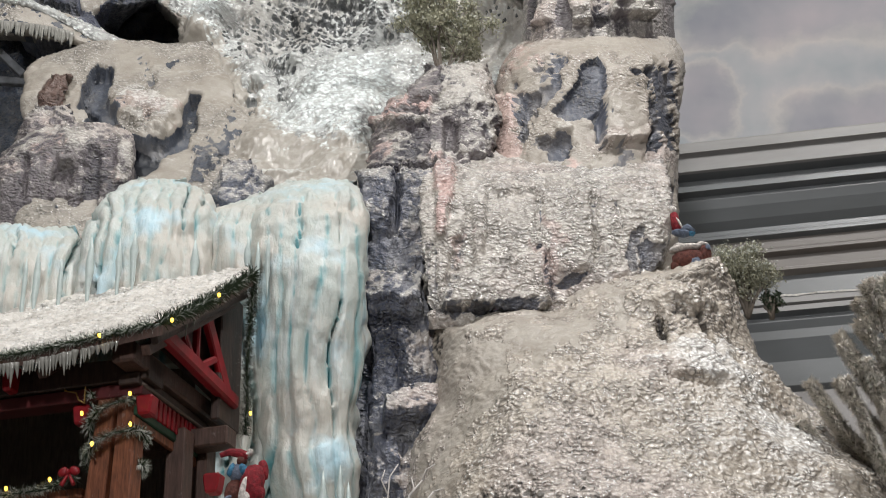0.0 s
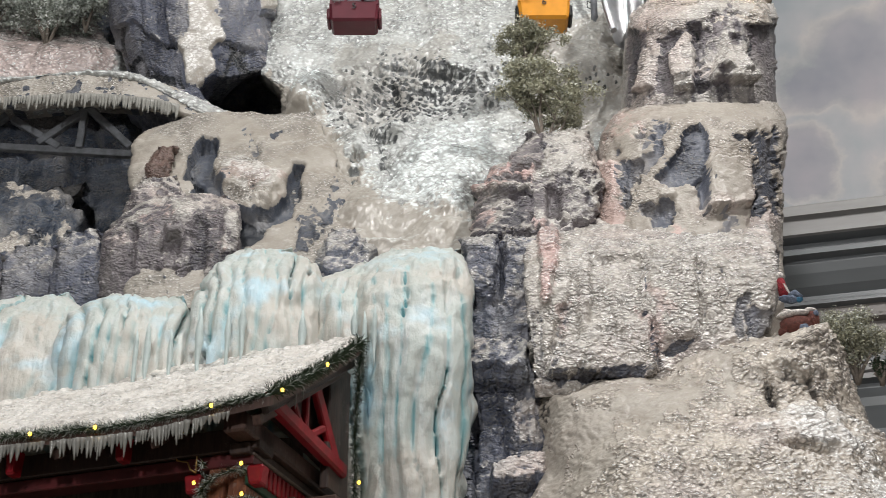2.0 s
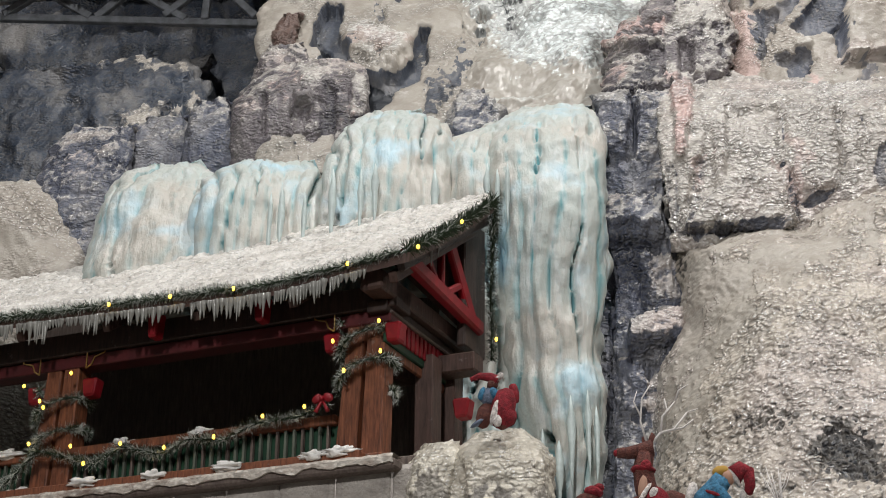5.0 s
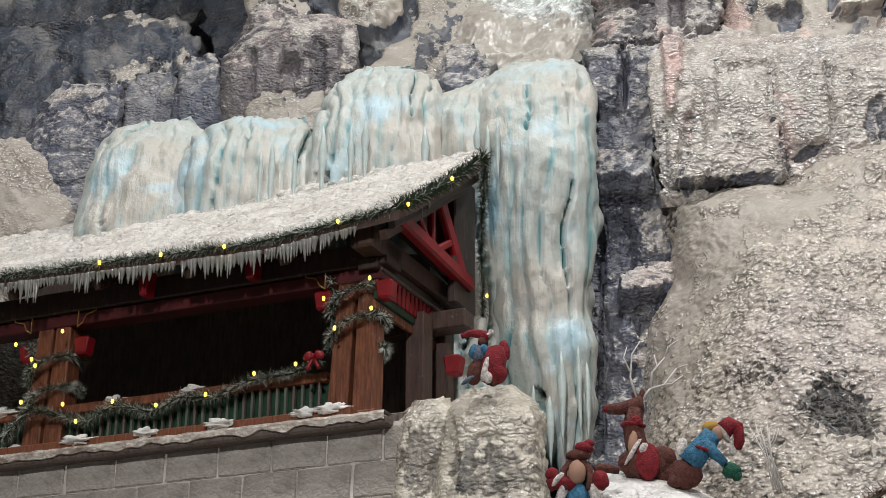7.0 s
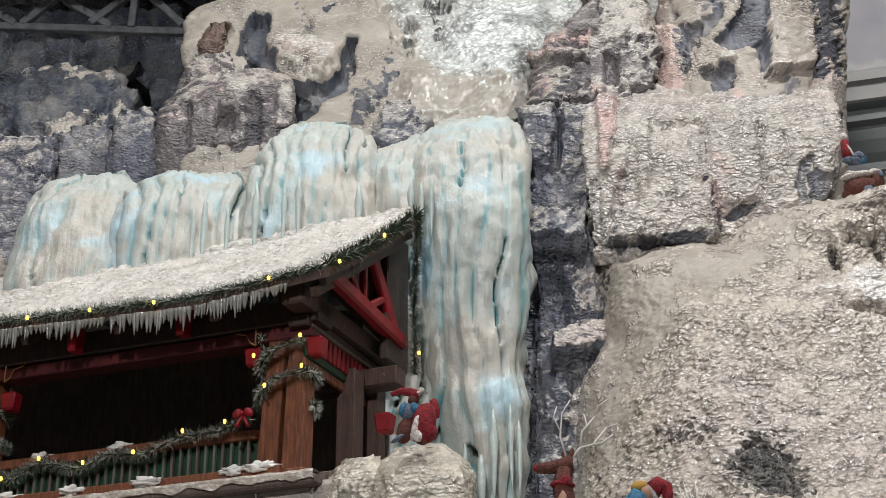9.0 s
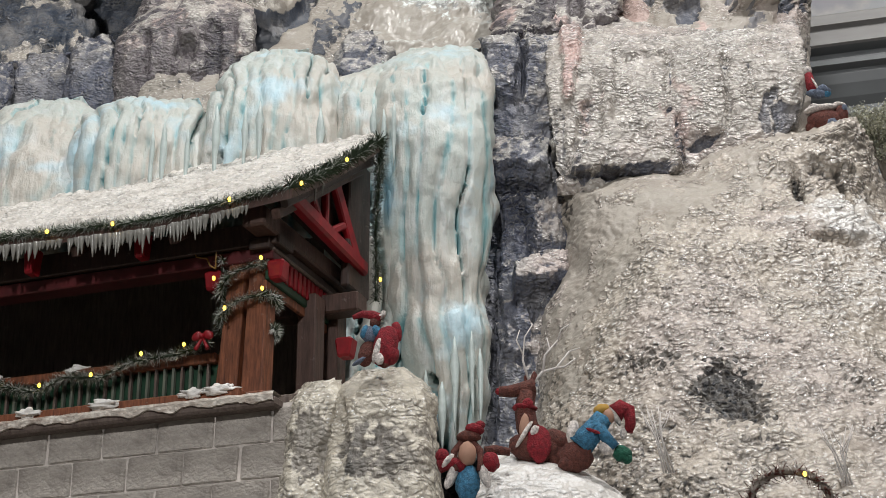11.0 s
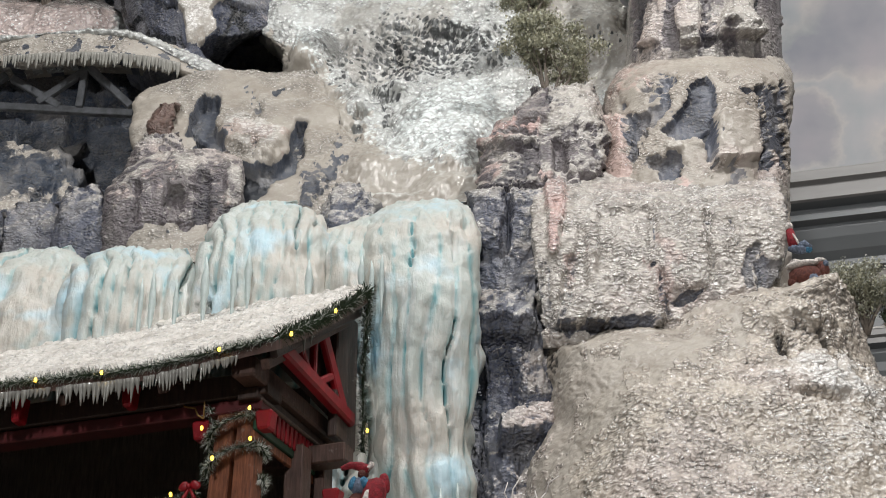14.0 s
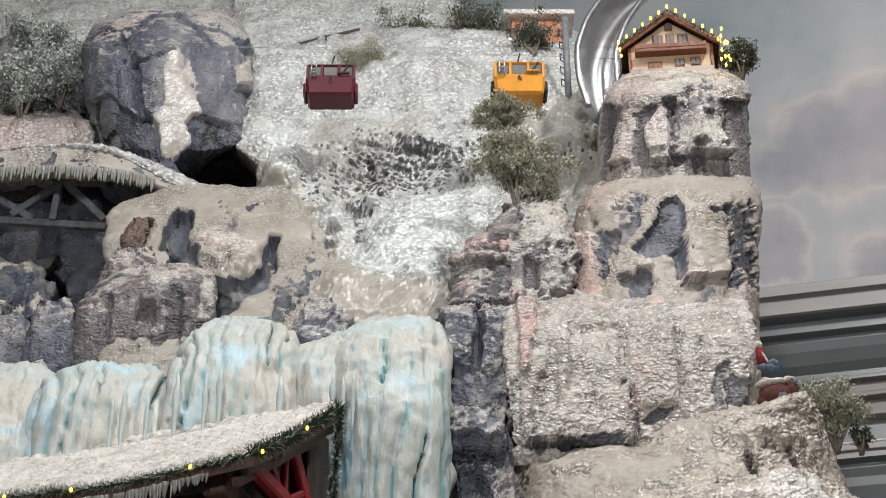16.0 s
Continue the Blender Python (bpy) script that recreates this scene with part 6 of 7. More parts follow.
n = len(ends[0])
for k in range(n):
    f = bm.faces.new((ends[0][k], ends[0][(k + 1) % n], ends[1][(k + 1) % n], ends[1][k]))
    z = f.calc_center_median().z
    f.material_index = 1 if z > -0.1 or -0.74 < z < -0.6 else 2 if -0.52 < z < -0.36 else 0
bmesh.ops.recalc_face_normals(bm, faces=bm.faces[:])
cornice = tagged(part("trim_cornice", bm, [M_CORNICE, M_CORNICE_PALE, M_CORNICE_BROWN]), "stepped grey moulded cornice along the hall wall", "cornice", kind="structure")
cornice.matrix_world = HALL
bm = bmesh.new()
box(bm, (-5.0, 0.0, -5.1), (3.2, 0.2, -1.062))
tagged(part("wall_north", bm, M_HALLWALL), "plain grey hall wall", "wall", kind="structure").matrix_world = HALL
bm = bmesh.new()
box(bm, (-5.0, 0.004, 0.052), (3.2, 0.2, 2.4))
tagged(part("backdrop", bm, sky_mural()), "painted mural of a cloudy grey sky", "mural", kind="structure").matrix_world = HALL
rnd = random.Random(5)
strip = np.stack([np.stack([np.linspace(-1.2, 3.0, 400), np.full(400, y), np.full(400, z)], -1) for y, z in ((-0.002, -0.655), (-0.10, -0.657), (-0.123, -0.664), (-0.124, -0.673))][::-1])
strip[..., 2] += 0.004 * fbm(strip * 22, 3, 4)
cover_ = grid_mesh("snow_strip", strip, M_FLOCK, np.full(strip.shape[:2], 0.9), rim=0)
tagged(cover_, "thin white snow lying on the lower cornice ledge", "snow", kind="structure").matrix_world = HALL
frost = thing("frost_edge", HALL, "clumps of white frost along the cornice edge", "frost", kind="stuff")
for k in range(40):
    bm = bmesh.new()
    x = -0.7 + k * 0.045 + rnd.uniform(-0.02, 0.02)
    ball(bm, (x, -0.225, 0.04), (rnd.uniform(0.008, 0.03), 0.02, rnd.uniform(0.004, 0.016)), 0, None, 8, 0.6, k)
    part("clump", bm, M_FLOCK, frost)
for name, lo, hi, mat, label in (
        ("floor", (-5.5, -6, -0.1), (5.5, 8, 0.0), M_FLOOR, "smooth brown hall floor"),
        ("ceiling", (-5.5, -6, 7.1), (5.5, 8, 7.2), M_HALLWALL, "plain pale hall ceiling"),
        ("wall_west", (-5.6, -6, 0), (-5.5, 8, 7.1), M_HALLWALL, "plain grey hall wall"),
        ("wall_east", (5.5, -6, 0), (5.6, 8, 7.1), M_HALLWALL, "plain grey hall wall"),
        ("wall_south", (-5.5, -6.1, 0), (5.5, -6, 7.1), M_HALLWALL, "plain grey hall wall")):
    bm = bmesh.new()
    box(bm, lo, hi)
    tagged(part(name, bm, mat), label, name.split("_")[0], kind="structure")

# stone blocks of the wall under the lodge
block_rnd = random.Random(3)
BLOCK_AT = LODGE @ Matrix.Translation((0, -0.026, 0))
meshes = []
for k in range(6):
    bm = bmesh.new()
    box(bm, (0, -0.0095, 0), (0.1035 + 0.0008 * k, 0.01, 0.0588), 0, None, 0.0025)
    bmesh.ops.subdivide_edges(bm, edges=bm.edges[:], cuts=1)
    for v in bm.verts:
        v.co.y += 0.004 * noise.noise(v.co * 40 + Vector((k * 7, 0, 0)))
        v.co.x += 0.0025 * noise.noise(v.co * 60 + Vector((0, k * 3, 0)))
    me = bpy.data.meshes.new("stone")
    bm.to_mesh(me)
    bm.free()
    me.materials.append(M_STONE)
    meshes.append(me)
for row in range(9):
    for col in range(17):
        x = -1.66 + col * 0.109 + (0.052 if row % 2 else 0)
        if x > 0.10:
            continue
        ob = new("stone", block_rnd.choice(meshes))
        ob.parent = wall
        ob.location = (x, 0.006, -0.094 - row * 0.061)
bm = bmesh.new()
box(bm, (-1.7, -0.044, -0.04), (0.1, 0.0, -0.022), 0, None, 0.004)
cope = part("coping", bm, M_GREYWOOD, wall, "weathered grey-brown ledge board")
cope.location = (0, 0.012, 0)
bm = bmesh.new()
ends = []
for k in range(241):
    x = -1.7 + k * 0.0075
    low = -0.031 + 0.010 * noise.noise(Vector((x * 26, 3.1, 0))) + 0.003 * noise.noise(Vector((x * 90, 7.7, 0)))
    ends.append([bm.verts.new(p) for p in ((x, 0.0, -0.0175), (x, -0.036, -0.0165 + 0.002 * noise.noise(Vector((x * 40, 0, 0)))), (x, -0.0385, -0.0215), (x, -0.0372, low), (x, -0.03, low))])
for a, b in zip(ends, ends[1:]):
    for j in range(4):
        bm.faces.new((a[j], a[j + 1], b[j + 1], b[j]))
part("flaked_paint", bm, M_LEDGE, wall, "cream flaked paint along the ledge edge")

# ---------------------------------------------------------------- the snow bridge
M_TRUSS = plain("grey_painted_truss", (0.17, 0.18, 0.195), 0.55, vary=0.35, scale=40)
bridge = thing("snow_bridge", (-1.2, 4.05, 4.3), "arched snow-covered bridge with an icicle fringe and timber truss", "bridge")
TOP = [(-1.961, 4.1, 4.209), (-1.597, 4.1, 4.222), (-1.266, 4.1, 4.242), (-1.118, 4.1, 4.263), (-0.983, 4.1, 4.259), (-0.863, 4.1, 4.229), (-0.741, 4.1, 4.167), (-0.62, 4.1, 4.105), (-0.535, 4.12, 4.089)]
LOW = [(-1.933, 4.08, 4.101), (-1.575, 4.08, 4.121), (-1.249, 4.08, 4.141), (-1.101, 4.08, 4.151), (-0.968, 4.08, 4.145), (-0.851, 4.08, 4.13), (-0.732, 4.08, 4.09), (-0.618, 4.1, 4.07), (-0.534, 4.12, 4.069)]
tp, lw = np.array(TOP), np.array(LOW)
us = np.linspace(0, 1, 220)
src_u = np.linspace(0, 1, len(tp))
tp = np.stack([np.interp(us, src_u, tp[:, k]) for k in range(3)], 1)
lw = np.stack([np.interp(us, src_u, lw[:, k]) for k in range(3)], 1)
for k in range(3):
    for a in (tp, lw):
        a[:, k] = np.convolve(np.pad(a[:, k], 12, mode="edge"), np.ones(25) / 25, "valid")
rows = [tp + [0, 0.22, 0.0], tp + [0, 0.02, 0.0]] + [tp + (lw - tp) * s + [0, -0.01, 0] for s in np.linspace(0, 1, 18)] + [lw + [0, 0.02, -0.003], lw + [0, 0.10, 0.09]]
gv = np.stack(rows[::-1], 0)
nn_ = normals(gv)
h, pr = lump_relief(gv, nn_, 71, size=0.03, depth=0.003, big=0.005)
fleck = smooth(fbm(gv * 32, 4, 88, 0.65), 0.42, 0.6)
adopt(grid_mesh("deck", gv + nn_ * h[..., None], M_PLASTER_GREY, 0.15 + 0.3 * pr - 1.2 * fleck, rim=0), bridge, (-1.2, 4.05, 4.3))
wide_ = (0.14 + 0.75 * smooth(us, 0.5, 0.85))[:, None]
rows = [tp + [0, 0.2, 0.004], tp + [0, 0.03, 0.007]] + [tp + (lw - tp) * wide_ * s + [0, -0.014 - 0.008 * math.sin(s * 3.14), 0.004 * (1 - s)] for s in np.linspace(0, 1, 12)] + [tp + (lw - tp) * wide_ + [0, 0.01, 0]]
gv = np.stack(rows[::-1], 0)
nn_ = normals(gv)
h, pr = lump_relief(gv, nn_, 72, size=0.018, depth=0.006, big=0.006)
ob = grid_mesh("snow_cap", gv + nn_ * h[..., None], M_SNOW_WHITE, pr + 0.4, rim=0)
tagged(ob, "glittering white snow along the top of the deck")
adopt(ob, bridge, (-1.2, 4.05, 4.3))
rnd = random.Random(2)
k = 0
while k < 150:
    bm = bmesh.new()
    n = rnd.randint(6, 12)
    for j in range(n):
        i = min(k + j, 150)
        p = lw[i] - np.array([1.2 * -1, 4.05, 4.3]) + [rnd.uniform(-0.003, 0.003), -0.018, 0.016]
        cone(bm, p, p + np.array([0, 0, -rnd.uniform(0.02, 0.05)]), rnd.uniform(0.005, 0.008), 0.002, 0, 6)
    part("icicle_fringe", bm, M_ICICLE, bridge)
    k += n
TR = [((-1.942, 4.2, 4.109), (-0.941, 4.2, 4.04)), ((-1.312, 4.2, 4.163), (-1.161, 4.2, 4.063)), ((-1.225, 4.2, 4.075), (-1.095, 4.2, 4.187)), ((-1.1, 4.2, 4.056), (-1.093, 4.2, 4.199)), ((-1.081, 4.2, 4.191), (-0.946, 4.2, 4.056)), ((-1.435, 4.2, 4.083), (-1.331, 4.2, 4.179)), ((-1.601, 4.2, 4.179), (-1.452, 4.2, 4.083)), ((-1.722, 4.2, 4.099), (-1.602, 4.2, 4.183))]
for a, b in TR:
    bm = bmesh.new()
    o = Vector((-1.2, 4.05, 4.3))
    o.y += 0.004 * (len(bridge.children) % 5)
    beam(bm, Vector(a) - o, Vector(b) - o, 0.022, 0.022, 0, 0.002)
    part("truss_beam", bm, M_TRUSS, bridge)

# ---------------------------------------------------------------- trees and shrubs
M_BARK = plain("grey_brown_bark", (0.20, 0.17, 0.14), 0.8, vary=0.4, scale=80)
M_LEAF = plain("grey_green_leaf", (0.37, 0.365, 0.265), 0.6, vary=0.35, scale=60, relief=0)
M_LEAF_DARK = plain("dark_green_leaf", (0.085, 0.095, 0.06), 0.6, vary=0.5, scale=60, relief=0)
M_LEAF_FROST = plain("frosted_leaf", (0.44, 0.45, 0.39), 0.6, vary=0.35, scale=60, relief=0)
M_LEAF_GREY = plain("dull_frosted_leaf", (0.30, 0.325, 0.28), 0.6, vary=0.35, scale=60, relief=0)
M_LEAF_PALE = plain("pale_frosted_leaf", (0.56, 0.58, 0.55), 0.6, vary=0.25, scale=60, relief=0)
M_FIR = plain("fir_needle", (0.27, 0.255, 0.195), 0.6, vary=0.5, scale=90, relief=0)
M_FIR_FROST = plain("frosted_needle", (0.74, 0.70, 0.64), 0.65, vary=0.3, scale=90, relief=0)


def shrub(at, height, width, seed, count=5000, leaf=0.009, frost=0.3, name="shrub", label="grey-green model shrub dusted with snow", mats=None, lift=0.15, loose=0.072):
    """Limbs that fork from the base, each ending in a loose clump of small leaves."""
    rs_ = np.random.RandomState(seed)
    t = thing(name, at, label, "tree")
    bm = bmesh.new()
    tips = []
    for k in range(9):
        a = 2 * math.pi * k / 9 + rs_.uniform(-0.3, 0.3)
        reach = width / 2 * rs_.uniform(0.35, 0.95)
        top = height * rs_.uniform(0.5, 0.93) * (1.1 - 0.35 * reach / (width / 2))
        end = Vector((reach * math.cos(a), reach * 0.7 * math.sin(a), top))
        mid = Vector((end.x * 0.35, end.y * 0.35, top * 0.5)) + Vector(rs_.normal(size=3) * 0.01)
        tube(bm, [(0, 0, -0.015), Vector((0, 0, 0)).lerp(mid, 0.5), mid, mid.lerp(end, 0.5), end], [0.005, 0.004, 0.003, 0.002, 0.001], 6)
        tips += [end, mid.lerp(end, 0.55)]
        for j in range(3):
            s = mid.lerp(end, 0.3 + 0.25 * j)
            e = s + Vector(rs_.normal(size=3)) * width * 0.16 + Vector((0, 0, height * 0.08))
            tube(bm, [s, s.lerp(e, 0.5), e], [0.002, 0.0014, 0.0007], 5)
            tips.append(e)
    part("trunk", bm, M_BARK, t)
    tips = np.array([tuple(p) for p in tips])
    c = tips[rs_.randint(0, len(tips), count)]
    spread = width * loose
    p = c + rs_.normal(size=(count, 3)) * spread * np.array([1, 1, 0.85])
    p = p[p[:, 2] > height * lift]
    n = len(p)
    d1 = rs_.normal(size=(n, 3))
    d1 /= np.linalg.norm(d1, axis=1, keepdims=True)
    d2 = np.cross(d1, rs_.normal(size=(n, 3)))
    d2 /= np.linalg.norm(d2, axis=1, keepdims=True) + 1e-9
    L_ = leaf * rs_.uniform(0.6, 1.3, (n, 1))
    v = np.stack([p - d1 * L_ * 0.5, p + d2 * L_ * 0.24, p + d1 * L_ * 0.5, p - d2 * L_ * 0.24], 1).reshape(-1, 3)
    f = [(a, a + 1, a + 2, a + 3) for a in range(0, 4 * n, 4)]
    up = smooth((p[:, 2] - c[: n, 2]) * 0 + p[:, 2] / height, 0.3, 1.0)
    slots = (rs_.uniform(size=n) < frost * (0.5 + up)).astype(int)
    tagged(loose_mesh("crown", v, f, mats or [M_LEAF, M_LEAF_FROST], t, slots), kind="stuff")
    return t


shrub((0.246, 3.62, 3.69), 0.36, 0.215, 1, 14000, leaf=0.0095, frost=0.15, label="grey-green model tree on the stacked rocks", lift=0.02, loose=0.058)
shrub((0.215, 3.72, 4.014), 0.17, 0.13, 11, 9000, leaf=0.0085, frost=0.15, label="small grey-green model tree on the rocks")
shrub((0.895, 3.3, 2.936), 0.19, 0.15, 2, 11000, leaf=0.007, frost=0.4, label="frosted grey-green shrub on the snow ridge", lift=0.05)
shrub((-0.213, 4.45, 4.717), 0.23, 0.18, 3, 7000, leaf=0.008, frost=0.2, label="dusty grey-green shrub on the upper snow")
for k, (p, hh, ww) in enumerate((((-1.346, 4.55, 4.672), 0.28, 0.28), ((-1.235, 4.6, 4.777), 0.26, 0.26), ((-1.557, 4.6, 4.753), 0.28, 0.3), ((-1.394, 4.75, 5.057), 0.2, 0.24))):
    shrub(p, hh, ww, 20 + k, 12000, leaf=0.012, frost=0.5, mats=[M_LEAF_GREY, M_LEAF_PALE], label="frosted grey bush above the bridge", lift=0.0)
shrub((-0.067, 4.7, 5.091), 0.12, 0.22, 31, 4500, frost=0.08, mats=[M_LEAF_DARK, M_LEAF], label="dark green bush on the upper snow", lift=0.0)
shrub((0.372, 4.45, 4.881), 0.16, 0.16, 32, 5000, frost=0.15, mats=[M_LEAF_DARK, M_LEAF_FROST], label="dark green bush beside the orange hut", lift=0.0)
shrub((0.17, 4.6, 5.064), 0.14, 0.24, 35, 5000, frost=0.08, mats=[M_LEAF_DARK, M_LEAF], label="dark green bush on the upper snow", lift=0.0)
shrub((0.931, 3.9, 4.376), 0.13, 0.12, 33, 3500, frost=0.1, mats=[M_LEAF_DARK, M_LEAF], label="small green tree beside the chalet", lift=0.05)
shrub((0.944, 3.28, 2.927), 0.05, 0.05, 34, 500, frost=0.0, mats=[M_TINSEL, M_FIR], label="small dark fir sprig on the ridge", lift=0.0)

FIR_AT = (1.085, 2.95, 2.228)
fir = thing("fir_tree", FIR_AT, "frosted artificial fir tree with upturned branches", "fir tree")
rs_ = np.random.RandomState(9)
bm = bmesh.new()
tube(bm, [(0, 0, -0.3), (0, 0, 0.2), (0.0, 0, 0.45), (-0.02, 0, 0.62)], [0.016, 0.013, 0.008, 0.003], 8)
part("trunk", bm, M_BARK, fir)
for k in range(46):
    z = 0.62 * (k / 46)
    a = k * 2.4 + rs_.uniform(-0.3, 0.3)
    reach = 0.26 * (1 - k / 52) * rs_.uniform(0.7, 1.0)
    d = np.array([math.cos(a), math.sin(a) * 0.8, 0])
    pts = [d * reach * s + [0, 0, z + reach * (0.2 * s + 0.95 * s * s)] for s in np.linspace(0, 1, 6)]
    bm = bmesh.new()
    tube(bm, pts, [0.004, 0.0035, 0.003, 0.0025, 0.002, 0.0012], 5)
    br = part("branch", bm, M_BARK, fir)
    half = resample(pts, 0.01)
    tinsel(br, half[len(half) // 4:], 0.019, 40, 100 + k, 0.78, [M_FIR, M_FIR_FROST], 0.0024)
    tinsel(br, half[len(half) * 3 // 4:], 0.021, 22, 300 + k, 1.0, [M_FIR, M_FIR_FROST], 0.0024)

# ---------------------------------------------------------------- cable cars
M_MAROON = plain("maroon_plastic", (0.10, 0.012, 0.022), 0.35, vary=0.15)
M_YELLOW = plain("orange_yellow_plastic", (0.72, 0.30, 0.025), 0.35, vary=0.12)
M_PANE = plain("smoky_pane", (0.20, 0.20, 0.20), 0.12, vary=0.2, relief=0)
M_STEEL = plain("brushed_steel", (0.45, 0.45, 0.46), 0.3, 0.9, vary=0.15)
M_BLACK = plain("black_plastic", (0.015, 0.015, 0.016), 0.4)


def digit(parent, text, at, size, mat):
    cu = bpy.data.curves.new("number", "FONT")
    cu.body, cu.size, cu.extrude, cu.align_x = text, size, 0.0004, "CENTER"
    tmp = new("number_text", cu)
    me = bpy.data.meshes.new_from_object(tmp.evaluated_get(bpy.context.evaluated_depsgraph_get()))
    bpy.data.objects.remove(tmp)
    me.materials.append(mat)
    ob = new("number", me)
    ob.parent, ob.matrix_local = parent, pose(*at, 90, 0, 0)
    return ob


def gondola(at, paint, text, label, turn=0.0, metres=0.158):
    g = thing("cable_car", Matrix.Translation(at) @ pose(0, 0, 0, 0, 0, turn) @ Matrix.Scale(metres / 0.1, 4), label, "cable car", "cable cars")
    bm = bmesh.new()
    box(bm, (-0.047, -0.03, 0.0), (0.047, 0.03, 0.044), 0, None, 0.005)
    for v in bm.verts:
        if v.co.z < 0.018:
            v.co.x *= 0.92
            v.co.y *= 0.9
    part("body", bm, paint, g)
    for s in (-1, 1):
        bm = bmesh.new()
        box(bm, (s * 0.047 - 0.004, -0.02, 0.008), (s * 0.047 + 0.004, 0.02, 0.034), 0, None, 0.003)
        part("bumper", bm, M_BLACK if paint is M_YELLOW else paint, g)
    bm = bmesh.new()
    box(bm, (-0.045, -0.029, 0.064), (0.045, 0.029, 0.070), 0, None, 0.003)
    part("roof", bm, paint, g)
    for x in (-0.043, -0.016, 0.016, 0.043):
        for y in (-0.027, 0.027):
            bm = bmesh.new()
            box(bm, (x - 0.0025, y - 0.0025, 0.034), (x + 0.0025, y + 0.0025, 0.066), 0, None, 0.0006)
            part("window_post", bm, paint, g)
    for x0, x1 in ((-0.040, -0.018), (-0.013, 0.013), (0.018, 0.040)):
        for y in (-0.026, 0.025):
            bm = bmesh.new()
            box(bm, (x0, y, 0.044), (x1, y + 0.001, 0.063))
            part("pane", bm, M_PANE, g)
    for x in (-0.036, -0.027):
        bm = bmesh.new()
        tube(bm, [(x, -0.034, 0.034), (x, -0.034, 0.066), (x, -0.03, 0.07)], 0.0013, 5)
        part("ladder_rail", bm, M_STEEL, g)
    for k in range(4):
        bm = bmesh.new()
        tube(bm, [(-0.036, -0.034, 0.038 + k * 0.008), (-0.027, -0.034, 0.038 + k * 0.008)], 0.0009, 5)
        part("ladder_rung", bm, M_STEEL, g)
    bm = bmesh.new()
    box(bm, (0.012, -0.036, 0.042), (0.036, -0.03, 0.047), 0, None, 0.0015)
    part("ski_rack", bm, paint, g)
    bm = bmesh.new()
    beam(bm, (0.022, -0.034, 0.042), (0.034, -0.034, 0.064), 0.003, 0.004, 0, 0.001)
    part("ski", bm, M_BLACK, g)
    bm = bmesh.new()
    tube(bm, [(0, 0, 0.07), (0, 0, 0.09), (0.004, 0, 0.108)], 0.0016, 6)
    part("hanger", bm, M_BLACK, g)
    digit(g, text, (0.0, -0.0309, 0.026 if paint is M_YELLOW else 0.024), 0.018, M_BLACK)
    return g


gondola((-0.277, 4, 4.352), M_MAROON, "5", "maroon model cable car with a ladder and ski rack")
gondola((0.279, 3.95, 4.321), M_YELLOW, "6", "orange-yellow model cable car numbered six", 0, 0.163)
for a, b in (((-1.651, 4.05, 4.637), (0.906, 3.9, 4.429)), ((-1.643, 4.05, 4.589), (0.911, 3.9, 4.483))):
    bm = bmesh.new()
    tube(bm, [a, b], 0.0009, 5)
    tagged(part("lift_cable", bm, M_STEEL), "thin steel lift cable", "cable")

# ---------------------------------------------------------------- chalet on the tower
M_STUCCO = plain("cream_stucco", (0.55, 0.40, 0.27), 0.7, vary=0.12, scale=60)
CH = Matrix.Translation((0.712, 3.82, 4.328)) @ pose(0, 0, 0, 0, 0, -6) @ Matrix.Diagonal((1.2, 1.32, 1.58, 1))
chalet = thing("chalet", CH, "cream model chalet with red-brown trim and lit garland", "house")
bm = bmesh.new()
pf = [(-0.098, 0.0), (0.098, 0.0), (0.098, 0.062), (0.0, 0.118), (-0.098, 0.062)]
f0, f1 = [bm.verts.new((x, 0, z)) for x, z in pf], [bm.verts.new((x, 0.16, z)) for x, z in pf]
bm.faces.new(f0)
bm.faces.new(f1[::-1])
for k in range(5):
    bm.faces.new((f0[k], f1[k], f1[(k + 1) % 5], f0[(k + 1) % 5]))
bmesh.ops.recalc_face_normals(bm, faces=bm.faces[:])
part("wall", bm, M_STUCCO, chalet)
for s in (-1, 1):
    bm = bmesh.new()
    beam(bm, (s * 0.118, 0.075, 0.056), (0, 0.075, 0.127), 0.18, 0.007, 0, 0.001)
    part("roof", bm, M_DARKWOOD, chalet)
    bm = bmesh.new()
    beam(bm, (s * 0.118, -0.017, 0.054), (0, -0.017, 0.124), 0.006, 0.012, 0, 0.001)
    part("bargeboard", bm, M_TIMBER, chalet)
    slab(chalet, "corner_post", (s * 0.098 - 0.004, -0.004, 0), (s * 0.098 + 0.004, 0.004, 0.062), M_TIMBER, 0.001)
slab(chalet, "stone_base", (-0.1, -0.006, -0.004), (0.1, 0.004, 0.012), M_STONE)
balcony = slab(chalet, "balcony", (-0.085, -0.022, 0.040), (0.085, 0.0, 0.046), M_TIMBER, 0.001)
slab(balcony, "railing", (-0.085, -0.024, 0.046), (0.085, -0.021, 0.056), M_TIMBER, 0.001)
for x, z, w, hgt in ((-0.028, 0.062, 0.024, 0.026), (0.002, 0.060, 0.02, 0.03), (0.032, 0.062, 0.024, 0.026), (0.02, 0.014, 0.024, 0.018), (0.058, 0.016, 0.024, 0.018), (0.0, 0.098, 0.018, 0.016)):
    w_ = slab(chalet, "window", (x - w / 2, -0.003, z), (x + w / 2, 0.001, z + hgt), M_TIMBER, 0.0008)
    for s in (-1, 1):
        slab(w_, "pane", (x + s * w * 0.22 - w * 0.17, -0.0042, z + 0.003), (x + s * w * 0.22 + w * 0.17, -0.003, z + hgt - 0.003), M_PANE, 0)
